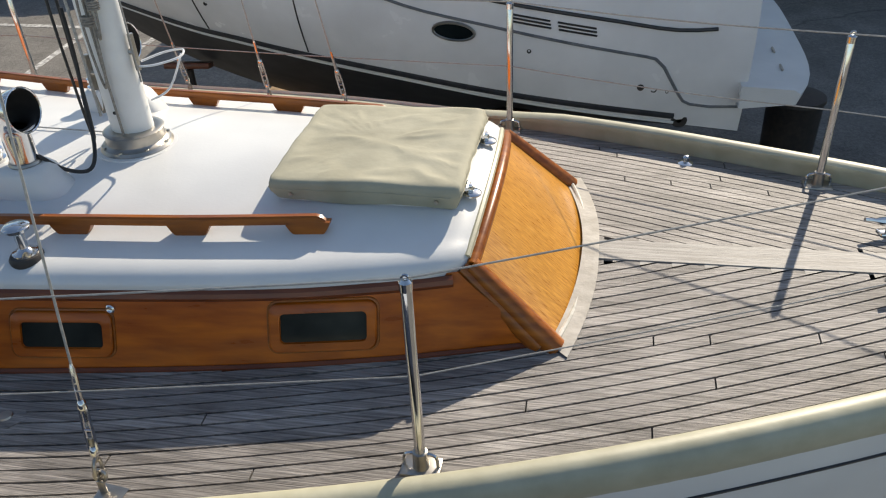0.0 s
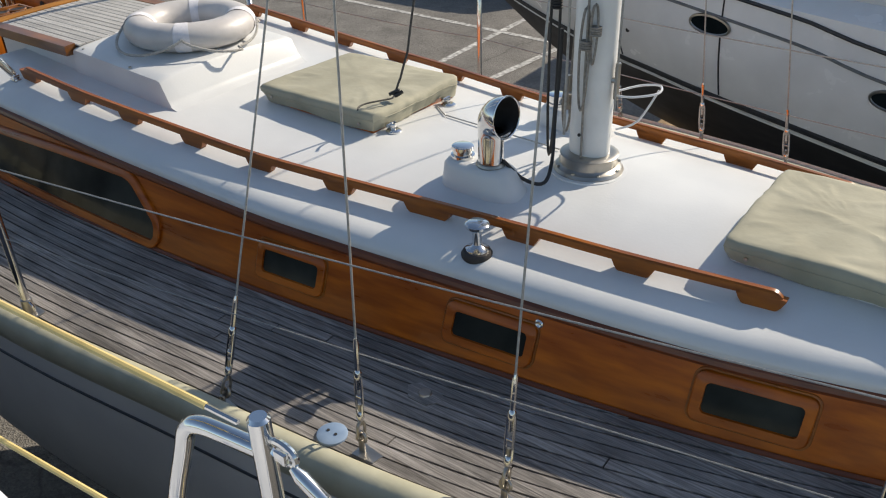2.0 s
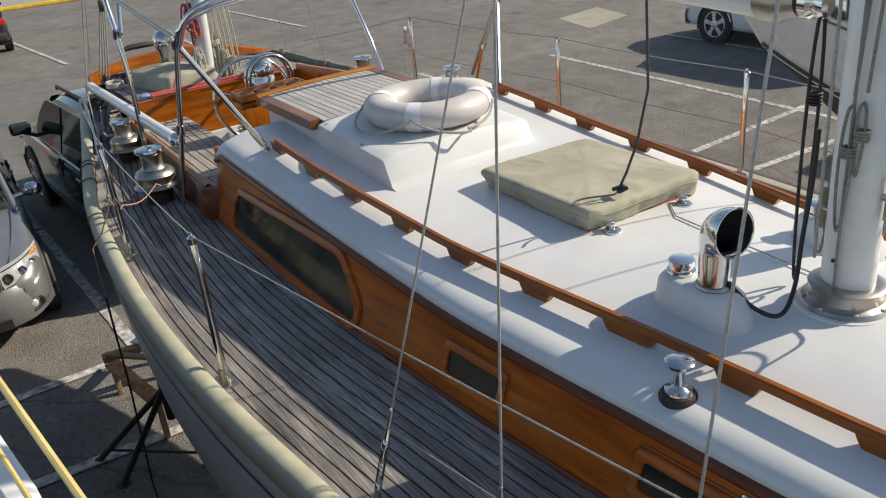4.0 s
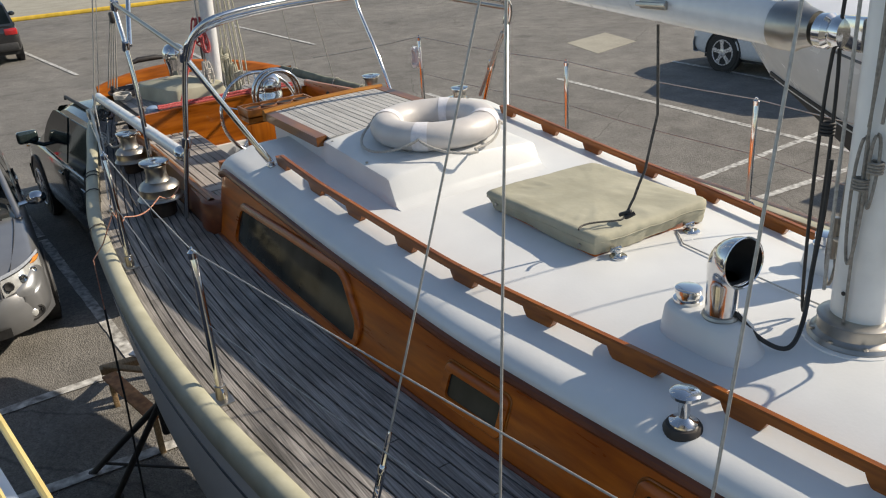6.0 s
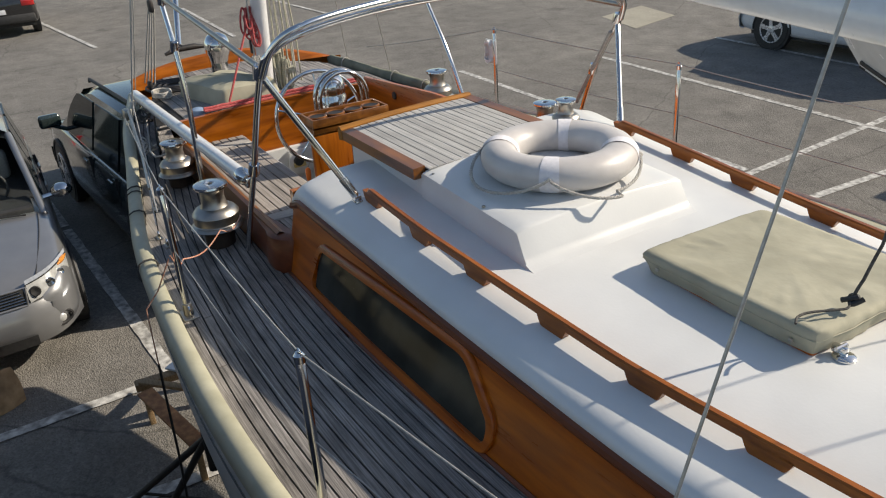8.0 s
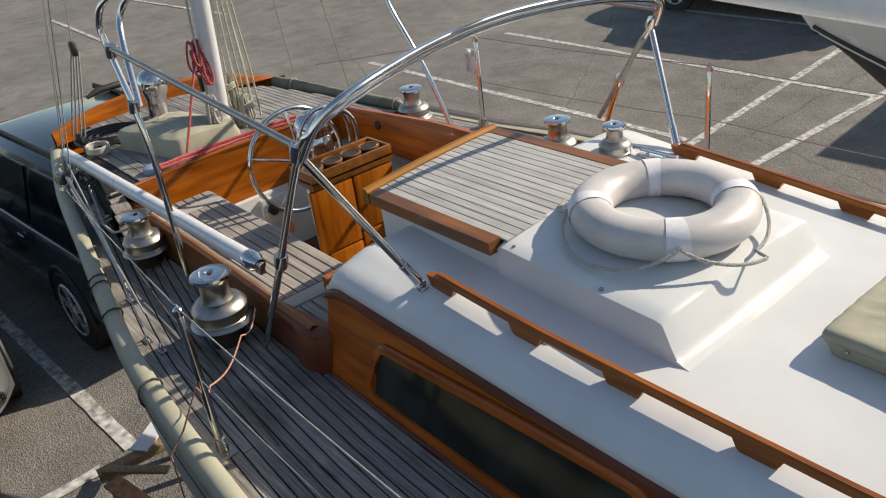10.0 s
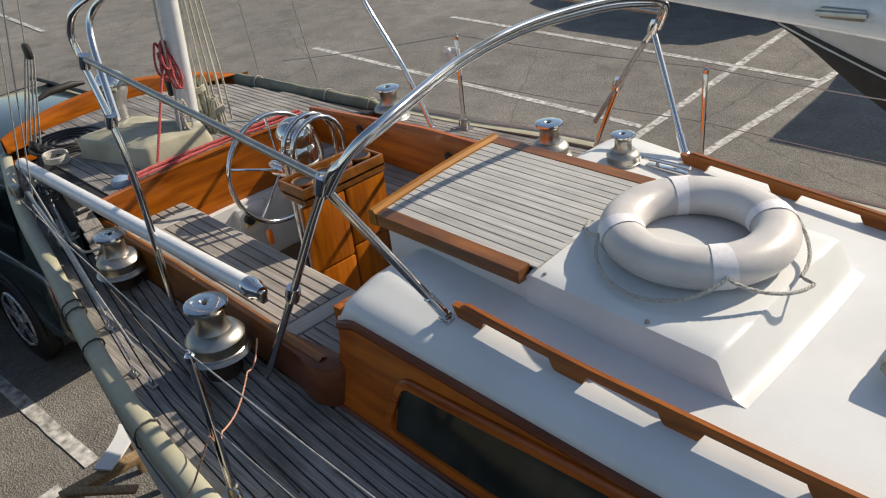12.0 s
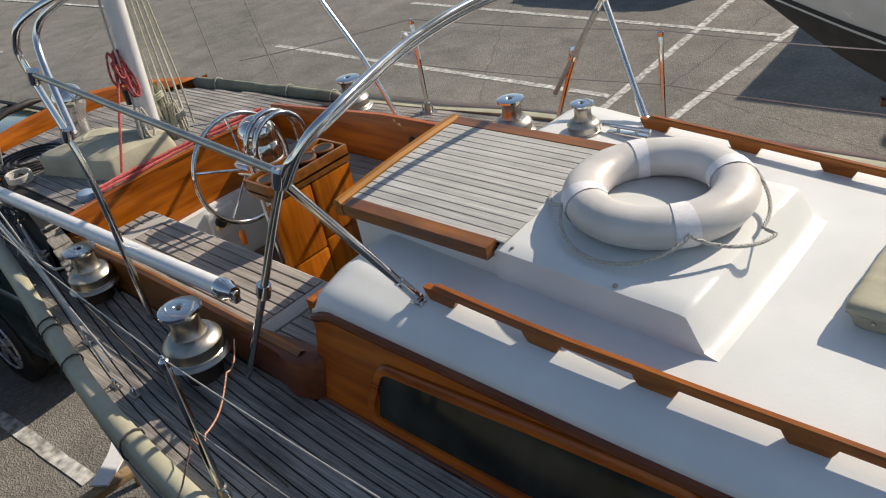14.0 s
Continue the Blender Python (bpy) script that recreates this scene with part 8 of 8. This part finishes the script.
tube(bm, [(post.x, post.y, 2.40), post, post + Vector((0, 0, 0.004))], [0.0135, 0.0135, 0.010], 16)
part("post", bm, CHROME, t, "polished steel gate post")
bm = clear_bm()
tube(bm, smooth_path([post + Vector((0, 0, -0.048)), post + Vector((-0.04, -0.01, -0.042)), post + Vector((-0.085, -0.02, -0.040)), post + Vector((-0.105, -0.026, -0.052)), post + Vector((-0.118, -0.03, -0.09)), post + Vector((-0.16, -0.045, -0.24)), post + Vector((-0.25, -0.07, -0.63))], 5), 0.0115, 12)
part("brace", bm, CHROME, t)
bm = clear_bm()
g = Vector((0.75, 0.10, -0.62)).normalized()
a = post + Vector((0.013, -0.002, -0.035))
tube(bm, [a + Vector((0.022 * math.cos(q) + 0.016, 0.004, 0.013 * math.sin(q))) for q in steps(0, 2 * math.pi, 16)[:-1]], 0.0045, 7, True)
box(bm, a.x + 0.012, a.x + 0.03, a.y - 0.006, a.y + 0.008, a.z - 0.008, a.z + 0.008, 0.002)
part("shackle", bm, CHROME, t)
bm = clear_bm()
b = a + Vector((0.032, 0.002, -0.012))
tube(bm, [b, b + g * 0.015, b + g * 0.06, b + g * 0.075, b + g * 0.5], [0.005, 0.009, 0.009, 0.004, 0.0035], 10)
tube(bm, [b + g * 0.045 + Vector((0.012 * math.cos(q), 0, -0.016 + 0.012 * math.sin(q))) for q in steps(0, 2 * math.pi, 14)[:-1]], 0.0015, 5, True)
part("gate_hook", bm, CHROME, t)


# ---- deck planks, last ----
PITCH = 0.0335
KING = 0.047
tails = []


def inner_limit(x, s):
    """Where the planks end inboard: at the cabin, the cockpit coaming or the king plank."""
    if x > 1.215:
        if x < 1.30:
            return max(KING + 0.003, 0.405 * math.sqrt(max(0.0, 1 - (x - 1.222) / 0.07 if x > 1.222 else 1.0)) + 0.012)
        return KING + 0.003
    if x > -2.46:
        return trunk(x) + 0.004
    if x > -4.02:
        return 0.782 if s < 0 else 0.385
    return beam(x) - 0.12


rng = random.Random(11)
for s in (-1, 1):
    for k in range(36):
        first = 0.006 if k == 0 else 0.0
        x, run, runs = -5.15, [], []
        while x < 2.9:
            slope = math.sqrt(1 + ((beam(x + 0.02) - beam(x - 0.02)) / 0.04) ** 2)
            o0, o1 = (0.002 + k * PITCH + (0.022 if k else 0)) * slope, (0.002 + (k + 1) * PITCH + 0.022 - 0.005) * slope
            out, inn = beam(x) - o0 - first, beam(x) - o1
            lim = inner_limit(x, s)
            inn = max(inn, lim)
            if x > 1.36 and lim - 0.004 < out < lim + 0.021:
                tails.append((s, k, x, lim - 0.004, out))
            if out - inn > (0.016 if x > 1.34 else 0.003):
                run.append((x, inn, out))
            else:
                if len(run) > 3:
                    runs.append(run)
                run = []
            x += 0.055 if x < 1.2 else 0.012
        if len(run) > 3:
            runs.append(run)
        for run in runs:
            i = 0
            n = len(run)
            while i < n - 3:
                span = rng.randint(45, 95) if run[i][0] < 1.1 else rng.randint(90, 150)
                j = min(n - 1, i + span)
                if n - 1 - j < 40:
                    j = n - 1
                seg = run[i:j + 1]
                bm = clear_bm()
                lift = rng.uniform(-0.0006, 0.0008)
                rows = []
                for q, (x, a, b) in enumerate(seg):
                    if q == 0 and i > 0:
                        x += 0.004
                    za, zb = deck_z(x, a) + 0.002 + lift, deck_z(x, b) + 0.002 + lift
                    rows.append([(x, s * a, za - 0.008), (x, s * a, za), (x, s * b, zb), (x, s * b, zb - 0.008)])
                grid(bm, rows, cap=True)
                part("plank", bm, TEAK, deck, smooth=False)
                i = j
# king plank on the foredeck, notched for the plank ends
bm = clear_bm()
rows = []
for x in steps(1.29, 2.88, 24):
    rows.append([(x, -KING, deck_z(x, 0) - 0.006), (x, -KING, deck_z(x, 0) + 0.0025), (x, KING, deck_z(x, 0) + 0.0025), (x, KING, deck_z(x, 0) - 0.006)])
grid(bm, rows, cap=True)
for key, run in itertools.groupby(tails, lambda q: q[:2]):
    run = list(run)
    if len(run) > 1:
        grid(bm, [[(x, key[0] * a, deck_z(x, a) + 0.0026), (x, key[0] * b, deck_z(x, b) + 0.0026)] for _, _, x, a, b in run])
part("king_plank", bm, surface("pale_king_plank", (0.17, 0.162, 0.15), (0.36, 0.345, 0.325), 20, 0.6, bump=0.25, stretch=(0.3, 5, 3), mottled=0.12, mottle_scale=4), deck, "wide pale teak plank notched for the plank ends")
# aft deck planks
for k in range(-14, 15):
    y0 = k * 0.047 - 0.0235
    xs = [x for x in steps(-5.14, -4.02, 22) if abs(y0 + 0.0235) < beam(x) - 0.17]
    if len(xs) < 2:
        continue
    bm = clear_bm()
    top = lambda x, y: 2.3985 + 0.02 * (1 - (y / (beam(x) - 0.14)) ** 2) - AFT_FALL * max(0.0, y)
    rows = [[(x, y0 + 0.002, top(x, y0) - 0.003), (x, y0 + 0.002, top(x, y0) + 0.003), (x, y0 + 0.0445, top(x, y0 + 0.0445) + 0.003), (x, y0 + 0.0445, top(x, y0) - 0.003)] for x in xs]
    grid(bm, rows, cap=True)
    part("plank", bm, TEAK, aft_deck, smooth=False)
